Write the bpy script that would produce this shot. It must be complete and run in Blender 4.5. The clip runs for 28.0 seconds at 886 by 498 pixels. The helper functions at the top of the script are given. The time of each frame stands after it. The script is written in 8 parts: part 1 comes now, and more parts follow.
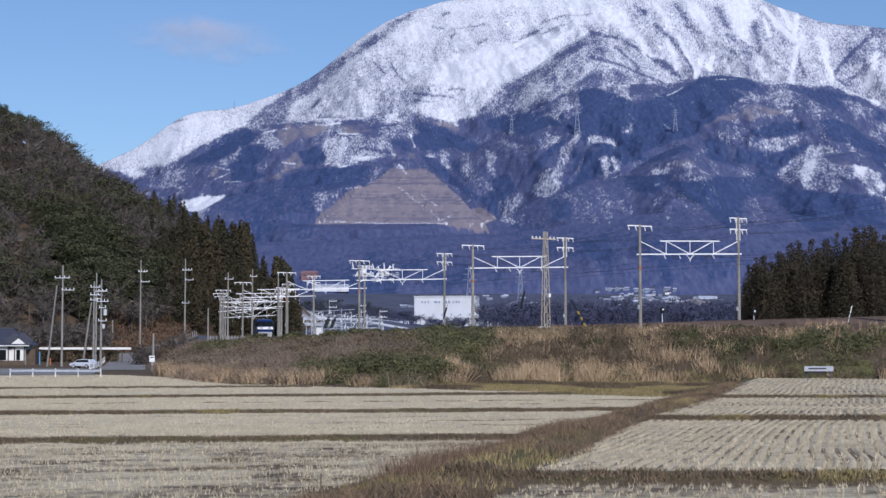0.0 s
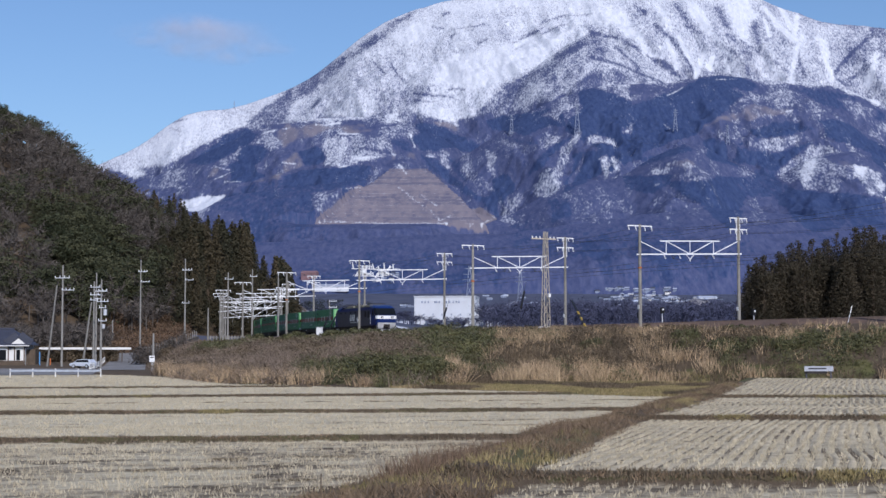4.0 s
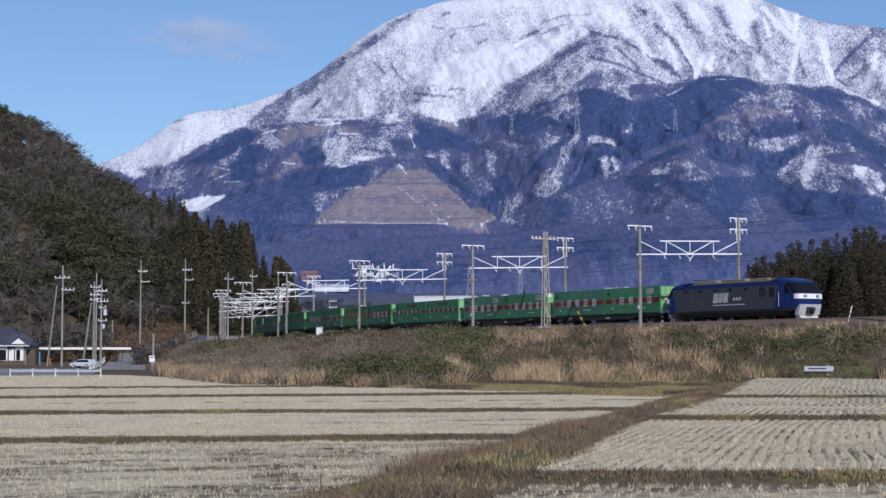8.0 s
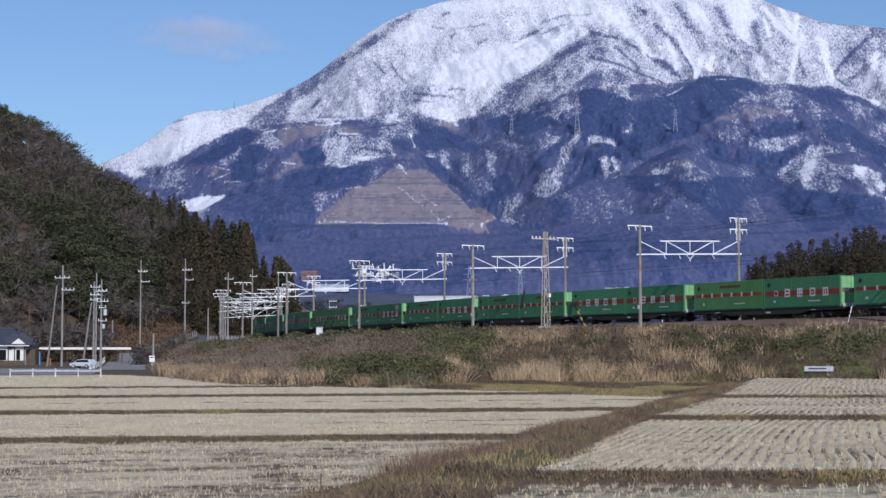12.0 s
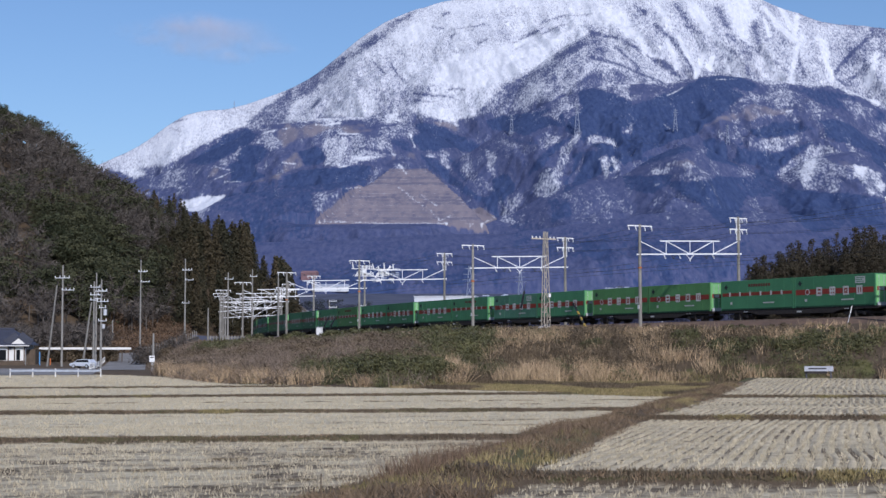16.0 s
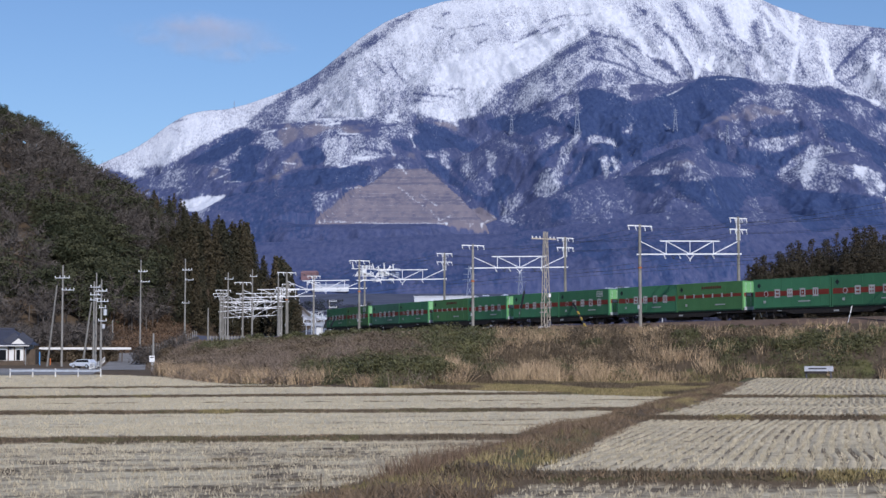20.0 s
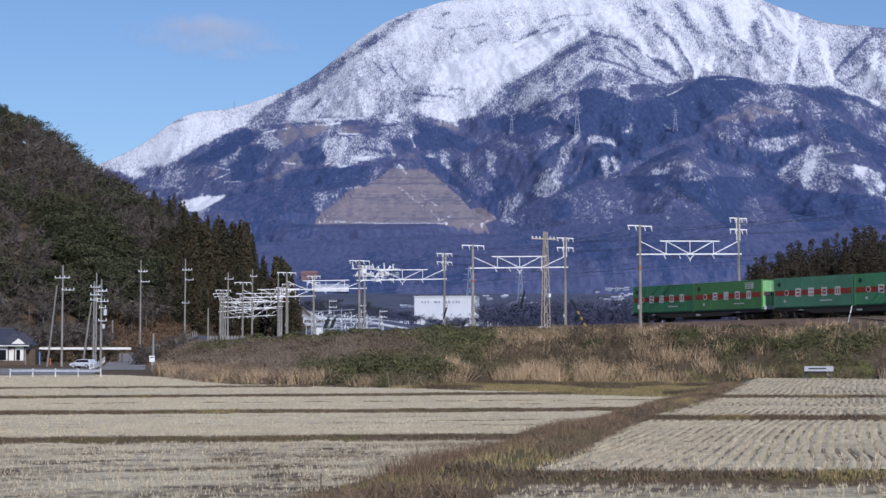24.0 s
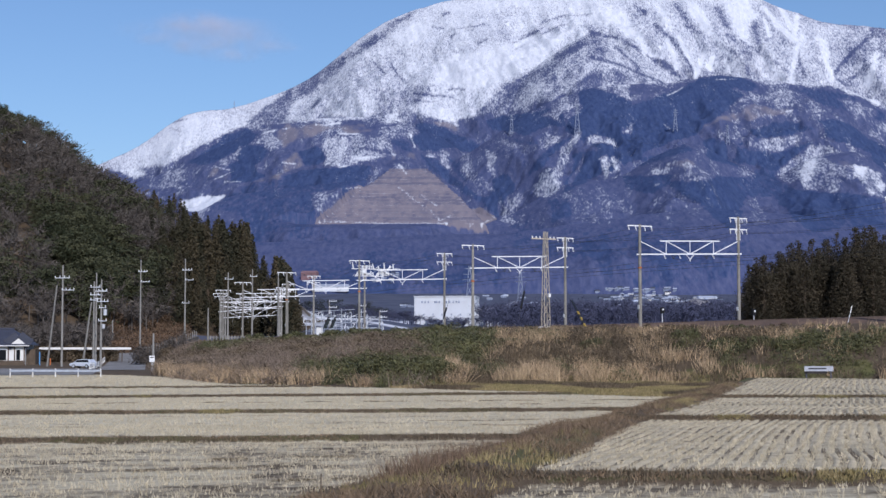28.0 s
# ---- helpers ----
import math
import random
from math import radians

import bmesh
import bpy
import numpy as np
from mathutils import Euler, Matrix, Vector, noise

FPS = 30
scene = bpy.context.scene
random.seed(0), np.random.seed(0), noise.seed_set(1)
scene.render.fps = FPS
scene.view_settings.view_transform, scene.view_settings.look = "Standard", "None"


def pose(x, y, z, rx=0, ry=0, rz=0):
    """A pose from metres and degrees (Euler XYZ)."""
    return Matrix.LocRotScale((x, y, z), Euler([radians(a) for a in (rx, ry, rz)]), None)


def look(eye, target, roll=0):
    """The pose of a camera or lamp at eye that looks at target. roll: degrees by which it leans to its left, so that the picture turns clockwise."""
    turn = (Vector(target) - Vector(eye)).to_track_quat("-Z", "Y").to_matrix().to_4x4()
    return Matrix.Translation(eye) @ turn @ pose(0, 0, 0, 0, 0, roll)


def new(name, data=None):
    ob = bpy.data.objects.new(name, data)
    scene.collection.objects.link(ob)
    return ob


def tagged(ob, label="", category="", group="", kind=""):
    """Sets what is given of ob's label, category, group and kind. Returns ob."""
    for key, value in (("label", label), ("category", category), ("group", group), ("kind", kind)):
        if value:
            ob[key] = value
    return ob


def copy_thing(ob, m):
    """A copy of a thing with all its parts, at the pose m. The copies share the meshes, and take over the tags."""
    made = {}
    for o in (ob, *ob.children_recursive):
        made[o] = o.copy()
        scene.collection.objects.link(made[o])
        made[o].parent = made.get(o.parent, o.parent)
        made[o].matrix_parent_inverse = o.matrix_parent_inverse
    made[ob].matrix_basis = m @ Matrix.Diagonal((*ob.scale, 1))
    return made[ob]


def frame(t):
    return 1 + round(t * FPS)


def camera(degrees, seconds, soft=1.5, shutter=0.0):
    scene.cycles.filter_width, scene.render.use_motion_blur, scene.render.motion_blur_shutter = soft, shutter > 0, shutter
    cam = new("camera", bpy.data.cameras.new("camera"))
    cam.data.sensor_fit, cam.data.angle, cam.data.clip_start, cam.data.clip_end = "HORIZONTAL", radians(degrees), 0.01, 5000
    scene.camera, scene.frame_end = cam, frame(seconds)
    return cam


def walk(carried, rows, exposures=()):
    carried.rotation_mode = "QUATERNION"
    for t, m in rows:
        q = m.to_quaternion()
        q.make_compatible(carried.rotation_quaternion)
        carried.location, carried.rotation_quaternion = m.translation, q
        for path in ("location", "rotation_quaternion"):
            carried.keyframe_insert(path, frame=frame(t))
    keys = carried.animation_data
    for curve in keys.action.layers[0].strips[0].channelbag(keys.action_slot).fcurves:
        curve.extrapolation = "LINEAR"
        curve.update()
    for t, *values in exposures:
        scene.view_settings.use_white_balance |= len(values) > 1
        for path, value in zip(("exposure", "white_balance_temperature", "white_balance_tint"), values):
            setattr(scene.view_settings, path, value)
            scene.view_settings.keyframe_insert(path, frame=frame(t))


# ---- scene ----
# ---------- camera: a tripod at the edge of the paddies ----------
EYE = Vector((0.0, 0.0, 2.2))
cam = camera(29.29, 28.0, soft=1.5)
STAND = look(EYE, EYE + Vector((0, 3000, 192)))
walk(cam, [(0.0, STAND), (28.0, STAND)], [(0.0, 0.15, 5960, 16), (28.0, 0.15, 5960, 16)])

# ---------- world and sun ----------
SUN_AZ, SUN_EL = radians(163), radians(34)
world = bpy.data.worlds.new("sky")
scene.world = world
world.use_nodes = True
wn = world.node_tree.nodes
sky = wn.new("ShaderNodeTexSky")
sky.sky_type = "NISHITA"
sky.sun_disc = False
sky.sun_elevation, sky.sun_rotation = SUN_EL, SUN_AZ
sky.air_density, sky.dust_density, sky.ozone_density = 1.0, 0.5, 5.2
wn["Background"].inputs[1].default_value = 0.088
world.node_tree.links.new(sky.outputs[0], wn["Background"].inputs[0])

sun_data = bpy.data.lights.new("sun", "SUN")
sun_data.energy, sun_data.angle, sun_data.color = 3.3, radians(0.53), (1.0, 0.95, 0.87)
sun = new("sun", sun_data)
TO_SUN = Vector((math.sin(SUN_AZ) * math.cos(SUN_EL), math.cos(SUN_AZ) * math.cos(SUN_EL), math.sin(SUN_EL)))
sun.matrix_world = look(TO_SUN * 300, (0, 0, 0))


# ---------- small tools ----------
def sstep(a, b, x):
    t = np.clip((np.asarray(x, float) - a) / (b - a), 0, 1)
    return t * t * (3 - 2 * t)


def value_noise(x, y, seed=0):
    """Smooth noise in 0..1 on numpy arrays."""
    x, y = np.asarray(x, float), np.asarray(y, float)
    xi, yi = np.floor(x).astype(np.int64), np.floor(y).astype(np.int64)
    fx, fy = x - xi, y - yi
    fx, fy = fx * fx * (3 - 2 * fx), fy * fy * (3 - 2 * fy)

    def h(a, b):
        n = (a * 374761393 + b * 668265263 + seed * 1442695041) & 0xFFFFFFFF
        n = ((n ^ (n >> 13)) * 1274126177) & 0xFFFFFFFF
        return ((n ^ (n >> 16)) & 0xFFFF) / 65535.0
    a = h(xi, yi) * (1 - fx) + h(xi + 1, yi) * fx
    b = h(xi, yi + 1) * (1 - fx) + h(xi + 1, yi + 1) * fx
    return a * (1 - fy) + b * fy


def fbm(x, y, octaves=4, seed=0, ridged=False):
    total, amp, norm = 0.0, 1.0, 0.0
    for i in range(octaves):
        n = value_noise(x, y, seed + i * 17)
        if ridged:
            n = 1 - np.abs(2 * n - 1)
        total, norm = total + amp * n, norm + amp
        x, y, amp = x * 2.03 + 5.1, y * 2.03 + 3.7, amp * 0.5
    return total / norm


def bm_obj(name, bm, material, parent=None, label=""):
    me = bpy.data.meshes.new(name)
    bm.to_mesh(me)
    bm.free()
    for m in (material if isinstance(material, (list, tuple)) else [material]):
        me.materials.append(m)
    ob = new(name, me)
    if parent:
        ob.parent = parent
    if label:
        tagged(ob, label)
    return ob


def part(name, bm, material, parent, label=""):
    return bm_obj(name, bm, material, parent, label)


def raw(name, verts, faces, material, parent=None, smooth=False):
    me = bpy.data.meshes.new(name)
    verts = np.asarray(verts, np.float32)
    faces = np.asarray(faces, np.int32)
    n, k = faces.shape
    me.vertices.add(len(verts))
    me.vertices.foreach_set("co", verts.ravel())
    me.loops.add(n * k)
    me.loops.foreach_set("vertex_index", faces.ravel())
    me.polygons.add(n)
    me.polygons.foreach_set("loop_start", np.arange(0, n * k, k, dtype=np.int32))
    me.polygons.foreach_set("loop_total", np.full(n, k, np.int32))
    if smooth:
        me.polygons.foreach_set("use_smooth", np.ones(n, bool))
    me.update(calc_edges=True)
    me.materials.append(material)
    ob = new(name, me)
    if parent:
        ob.parent = parent
    return ob


def thing(name, m=None, label="", category="", group="", kind=""):
    ob = new(name)
    ob.empty_display_size = 0.2
    if m is not None:
        ob.matrix_basis = m
    return tagged(ob, label, category, group, kind)


def box(bm, x0, x1, y0, y1, z0, z1, bevel=0.0):
    g = bmesh.ops.create_cube(bm, size=1.0)["verts"]
    for v in g:
        v.co = Vector(((x0 + x1) / 2 + v.co.x * (x1 - x0), (y0 + y1) / 2 + v.co.y * (y1 - y0), (z0 + z1) / 2 + v.co.z * (z1 - z0)))
    if bevel:
        es = list({e for v in g for e in v.link_edges})
        bmesh.ops.bevel(bm, geom=es, offset=bevel, segments=1, affect="EDGES")
    return bm


def rod(bm, a, b, r0, r1=None, sides=8):
    a, b = Vector(a), Vector(b)
    d = b - a
    m = Matrix.Translation((a + b) / 2) @ d.to_track_quat("Z", "Y").to_matrix().to_4x4()
    bmesh.ops.create_cone(bm, cap_ends=True, segments=sides, radius1=r0, radius2=r0 if r1 is None else r1, depth=d.length, matrix=m)
    return bm


def beam(bm, a, b, w, h=None):
    """A square bar from a to b."""
    a, b = Vector(a), Vector(b)
    d = b - a
    m = Matrix.Translation((a + b) / 2) @ d.to_track_quat("Z", "Y").to_matrix().to_4x4()
    g = bmesh.ops.create_cube(bm, size=1.0)["verts"]
    for v in g:
        v.co = m @ Vector((v.co.x * w, v.co.y * (h or w), v.co.z * d.length))
    return bm


def B():
    return bmesh.new()


# ---------- materials ----------
def material(name, color, rough=0.8, metal=0.0, spots=0.25, scale=3.0, fine=40.0, bump=0.1, random_value=0.0, color2=None, spec=0.3, island=0.0, tone=None):
    """A surface with two scales of variation, fine relief and an optional difference from object to object."""
    m = bpy.data.materials.new(name)
    m.use_nodes = True
    nt = m.node_tree
    n, l = nt.nodes, nt.links
    bsdf = n["Principled BSDF"]
    bsdf.inputs["Metallic"].default_value = metal
    bsdf.inputs["Specular IOR Level"].default_value = spec
    tc = n.new("ShaderNodeTexCoord")
    big, small = n.new("ShaderNodeTexNoise"), n.new("ShaderNodeTexNoise")
    big.inputs["Scale"].default_value, big.inputs["Detail"].default_value = scale, 5
    small.inputs["Scale"].default_value, small.inputs["Detail"].default_value = fine, 3
    l.new(tc.outputs["Object"], big.inputs["Vector"])
    l.new(tc.outputs["Object"], small.inputs["Vector"])
    mix = n.new("ShaderNodeMix")
    mix.data_type = "RGBA"
    c2 = color2 or tuple(c * (1 - spots) for c in color)
    mix.inputs[6].default_value = (*color, 1)
    mix.inputs[7].default_value = (*c2, 1)
    add = n.new("ShaderNodeMath")
    add.operation = "MULTIPLY_ADD"
    add.inputs[1].default_value, add.inputs[2].default_value = 0.5, 0.0
    l.new(small.outputs["Fac"], add.inputs[0])
    ad2 = n.new("ShaderNodeMath")
    ad2.operation = "MULTIPLY_ADD"
    ad2.inputs[1].default_value = 0.7
    l.new(big.outputs["Fac"], ad2.inputs[0])
    l.new(add.outputs[0], ad2.inputs[2])
    ramp = n.new("ShaderNodeMapRange")
    ramp.inputs[1].default_value, ramp.inputs[2].default_value = 0.45, 0.78
    l.new(ad2.outputs[0], ramp.inputs[0])
    l.new(ramp.outputs[0], mix.inputs[0])
    out = mix.outputs[2]
    if tone:
        # trees differ one from another
        ta = n.new("ShaderNodeAttribute")
        ta.attribute_name = "tone"
        tm = n.new("ShaderNodeMix")
        tm.data_type = "RGBA"
        tm.inputs[7].default_value = (*tone, 1)
        l.new(ta.outputs["Fac"], tm.inputs[0])
        l.new(out, tm.inputs[6])
        out = tm.outputs[2]
    if random_value or island:
        hsv = n.new("ShaderNodeHueSaturation")
        rnd = n.new("ShaderNodeMapRange")
        amount = random_value or island
        rnd.inputs[3].default_value, rnd.inputs[4].default_value = 1 - amount, 1 + amount
        if island:
            l.new(n.new("ShaderNodeNewGeometry").outputs["Random Per Island"], rnd.inputs[0])
        else:
            l.new(n.new("ShaderNodeObjectInfo").outputs["Random"], rnd.inputs[0])
        l.new(rnd.outputs[0], hsv.inputs["Value"])
        l.new(out, hsv.inputs["Color"])
        out = hsv.outputs[0]
    l.new(out, bsdf.inputs["Base Color"])
    rr = n.new("ShaderNodeMapRange")
    rr.inputs[3].default_value, rr.inputs[4].default_value = max(0.03, rough - 0.12), min(1, rough + 0.12)
    l.new(small.outputs["Fac"], rr.inputs[0])
    l.new(rr.outputs[0], bsdf.inputs["Roughness"])
    if bump:
        bp = n.new("ShaderNodeBump")
        bp.inputs["Strength"].default_value, bp.inputs["Distance"].default_value = bump, 0.02
        l.new(small.outputs["Fac"], bp.inputs["Height"])
        l.new(bp.outputs[0], bsdf.inputs["Normal"])
    return m


M_concrete = material("weathered_concrete", (0.30, 0.285, 0.255), 0.85, spots=0.35, scale=1.5, random_value=0.15)
M_galv = material("galvanised_steel", (0.62, 0.64, 0.67), 0.45, 0.35, spots=0.2, scale=2)
M_white_steel = material("bright_painted_steel", (0.80, 0.81, 0.83), 0.5, 0.0, spots=0.12, scale=2)
M_rust_steel = material("lattice_steel", (0.42, 0.36, 0.28), 0.7, 0.3, color2=(0.55, 0.50, 0.42), scale=2)
M_black = material("black_rubber", (0.015, 0.015, 0.017), 0.6, spots=0.3)
M_dark_iron = material("dark_underframe_iron", (0.028, 0.027, 0.028), 0.75, 0.2, color2=(0.055, 0.045, 0.038), scale=4)
M_yellow = material("warning_yellow", (0.62, 0.42, 0.06), 0.6, spots=0.3)
M_orange = material("marker_orange", (0.50, 0.15, 0.05), 0.6)
M_white = material("white_paint", (0.78, 0.78, 0.78), 0.55, spots=0.1)
M_wire = material("copper_wire", (0.06, 0.06, 0.065), 0.6, 0.3)
M_ins = material("porcelain", (0.72, 0.73, 0.74), 0.25, spots=0.1)
M_container = material("green_container_paint", (0.066, 0.225, 0.108), 0.5, spots=0.22, scale=0.6, fine=12, random_value=0.16, bump=0.03)
M_container_teal = material("weathered_teal_green_paint", (0.095, 0.245, 0.155), 0.55, spots=0.28, scale=0.5, fine=12, random_value=0.12, bump=0.03)
M_container_leaf = material("faded_leaf_green_paint", (0.090, 0.235, 0.085), 0.5, spots=0.25, scale=0.6, fine=12, random_value=0.14, bump=0.03)
M_container_end = material("pale_green_door_paint", (0.20, 0.46, 0.19), 0.5, spots=0.2, scale=0.8, random_value=0.1)
M_red = material("brick_red_stripe_paint", (0.23, 0.035, 0.022), 0.5, spots=0.3, scale=0.8, random_value=0.15)
M_letter = material("white_marking_paint", (0.55, 0.56, 0.54), 0.5, spots=0.35, scale=1.5)
M_blue = material("deep_blue_paint", (0.010, 0.029, 0.135), 0.35, spots=0.15, scale=1)
M_grey_paint = material("slate_grey_paint", (0.062, 0.066, 0.084), 0.4, spots=0.2, scale=1)
M_glass = material("dark_glass", (0.010, 0.012, 0.015), 0.16, spots=0.1, spec=0.12, bump=0)
M_rail = material("worn_rail_steel", (0.13, 0.085, 0.06), 0.7, 0.2, color2=(0.18, 0.14, 0.115))
M_ballast = material("rusty_ballast", (0.17, 0.108, 0.074), 0.95, color2=(0.09, 0.062, 0.046), scale=0.7, fine=14, bump=0.8)
M_asphalt = material("grey_asphalt", (0.27, 0.265, 0.26), 0.9, spots=0.5, scale=0.22, fine=20)
M_roof_tile = material("dark_roof_tile", (0.055, 0.06, 0.085), 0.5, spots=0.25, scale=1)
M_factory = material("off_white_factory_cladding", (0.60, 0.625, 0.67), 0.7, spots=0.12, scale=0.25, fine=3)
M_plaster = material("white_plaster", (0.75, 0.74, 0.71), 0.85, spots=0.15, scale=0.8)
M_concrete_pale = material("pale_concrete", (0.27, 0.26, 0.24), 0.85, spots=0.3, scale=1.5, random_value=0.12)
M_timber = material("weathered_timber", (0.12, 0.09, 0.065), 0.9, spots=0.4, scale=1.5)
M_sky_blue = material("light_blue_paint", (0.12, 0.32, 0.60), 0.5)
M_car = material("silver_car_paint", (0.62, 0.66, 0.74), 0.25, 0.2, spots=0.05)
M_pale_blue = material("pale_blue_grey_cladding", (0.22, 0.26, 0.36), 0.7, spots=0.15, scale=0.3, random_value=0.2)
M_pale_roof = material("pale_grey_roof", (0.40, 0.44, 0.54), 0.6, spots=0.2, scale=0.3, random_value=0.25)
M_sign = material("grey_white_sign_board", (0.44, 0.46, 0.52), 0.6, spots=0.35, scale=3)
M_red_roof = material("brick_red_roof", (0.25, 0.15, 0.16), 0.8, spots=0.3, scale=0.2)
# Pylon steel: haze of distance is put into its darker blue.
M_galv_blue = material("haze_blue_galvanised_steel", (0.30, 0.34, 0.44), 0.6, 0.2)
M_skirt = material("pale_grey_skirt_paint", (0.55, 0.55, 0.56), 0.6, spots=0.35, scale=1.5)
M_roof_grey = material("dusty_roof_equipment", (0.24, 0.23, 0.17), 0.8, spots=0.35, scale=2)
M_container_dark = material("dark_green_base_rail", (0.022, 0.075, 0.04), 0.6, spots=0.3)
M_dark_red = material("dark_red_marking", (0.13, 0.03, 0.025), 0.6)
M_dark_mark = material("dark_mark_paint", (0.02, 0.03, 0.03), 0.6)
M_bark = material("bark", (0.085, 0.062, 0.045), 0.95, spots=0.4, scale=2)
M_straw = material("rice_straw_stubble", (0.550, 0.476, 0.338), 0.9, spots=0.35, scale=0.35, fine=9, island=0.15)
M_straw_row = material("cut_straw_ridges", (0.605, 0.518, 0.352), 0.9, color2=(0.31, 0.268, 0.19), scale=1.3, fine=14, bump=0.6)
M_reed = material("dry_reed_blades", (0.540, 0.400, 0.245), 0.9, color2=(0.270, 0.190, 0.115), scale=0.25, fine=3, island=0.3)
# Shade and highlights of the scrub are put into both brushes' tones.
M_brown_brush = material("withered_brown_brush", (0.180, 0.134, 0.084), 0.95, color2=(0.050, 0.040, 0.028), scale=0.4, fine=2, island=0.22)
M_green_brush = material("evergreen_scrub_leaves", (0.048, 0.052, 0.021), 0.55, color2=(0.155, 0.145, 0.062), scale=0.3, fine=2, island=0.34)
M_grass = material("winter_grass_blades", (0.19, 0.165, 0.065), 0.9, color2=(0.33, 0.25, 0.13), scale=0.3, fine=2, island=0.35)
M_conifer = material("cedar_foliage", (0.027, 0.030, 0.016), 0.85, color2=(0.040, 0.036, 0.020), scale=0.2, fine=1.5, island=0.14, tone=(0.082, 0.062, 0.034))
M_conifer_red = material("bronzed_cedar_foliage", (0.058, 0.045, 0.028), 0.9, color2=(0.023, 0.023, 0.014), scale=0.16, fine=1.5, island=0.10, random_value=0.3)
M_evergreen = material("broadleaf_evergreen_foliage", (0.027, 0.035, 0.016), 0.8, color2=(0.042, 0.046, 0.023), scale=0.16, fine=1, island=0.14, tone=(0.080, 0.080, 0.040))
M_twig = material("bare_twigs", (0.094, 0.080, 0.069), 0.95, color2=(0.055, 0.047, 0.041), scale=0.14, fine=1, island=0.25, tone=(0.140, 0.121, 0.106))
# Blue of distant haze is mixed into the valley twig and leaf colours.
M_valley_twig = material("haze_blue_valley_twigs", (0.074, 0.078, 0.128), 0.95, color2=(0.054, 0.060, 0.104), scale=0.05, fine=1, island=0.3)
M_valley_green = material("haze_blue_valley_foliage", (0.035, 0.042, 0.045), 0.9, color2=(0.05, 0.055, 0.06), scale=0.05, fine=1, island=0.3)
# Dark tone holds the bunds' wet soil and shaded step faces.
M_bund = material("shade_toned_dead_grass", (0.165, 0.13, 0.085), 0.95, color2=(0.085, 0.068, 0.045), scale=0.4, fine=2, island=0.35)
M_rail_grey = material("weathered_guard_rail", (0.42, 0.46, 0.52), 0.5, 0.2, spots=0.3)
M_bramble = material("bare_bramble_stems", (0.285, 0.220, 0.170), 0.95, color2=(0.105, 0.080, 0.062), scale=0.22, fine=2, island=0.38)
M_dark_stone = material("dark_weathered_stone", (0.085, 0.074, 0.066), 0.95, color2=(0.15, 0.135, 0.12), scale=0.6, fine=4, bump=0.4)
# Stone and earth with some valley haze mixed into the base colour.
M_bare_stone = material("haze_dulled_stone_and_earth", (0.235, 0.225, 0.235), 0.95, color2=(0.15, 0.15, 0.17), scale=0.05, fine=0.4, bump=0.3)
M_weed = material("reddish_dead_weeds", (0.20, 0.135, 0.09), 0.95, color2=(0.12, 0.085, 0.06), scale=0.6, fine=3, island=0.35)
M_bank_weed = material("tan_bank_weeds", (0.235, 0.165, 0.103), 0.95, color2=(0.115, 0.084, 0.055), scale=0.5, fine=2, island=0.35)
M_russet = material("russet_undergrowth", (0.165, 0.102, 0.060), 0.95, color2=(0.075, 0.054, 0.038), scale=0.2, fine=1, island=0.25)


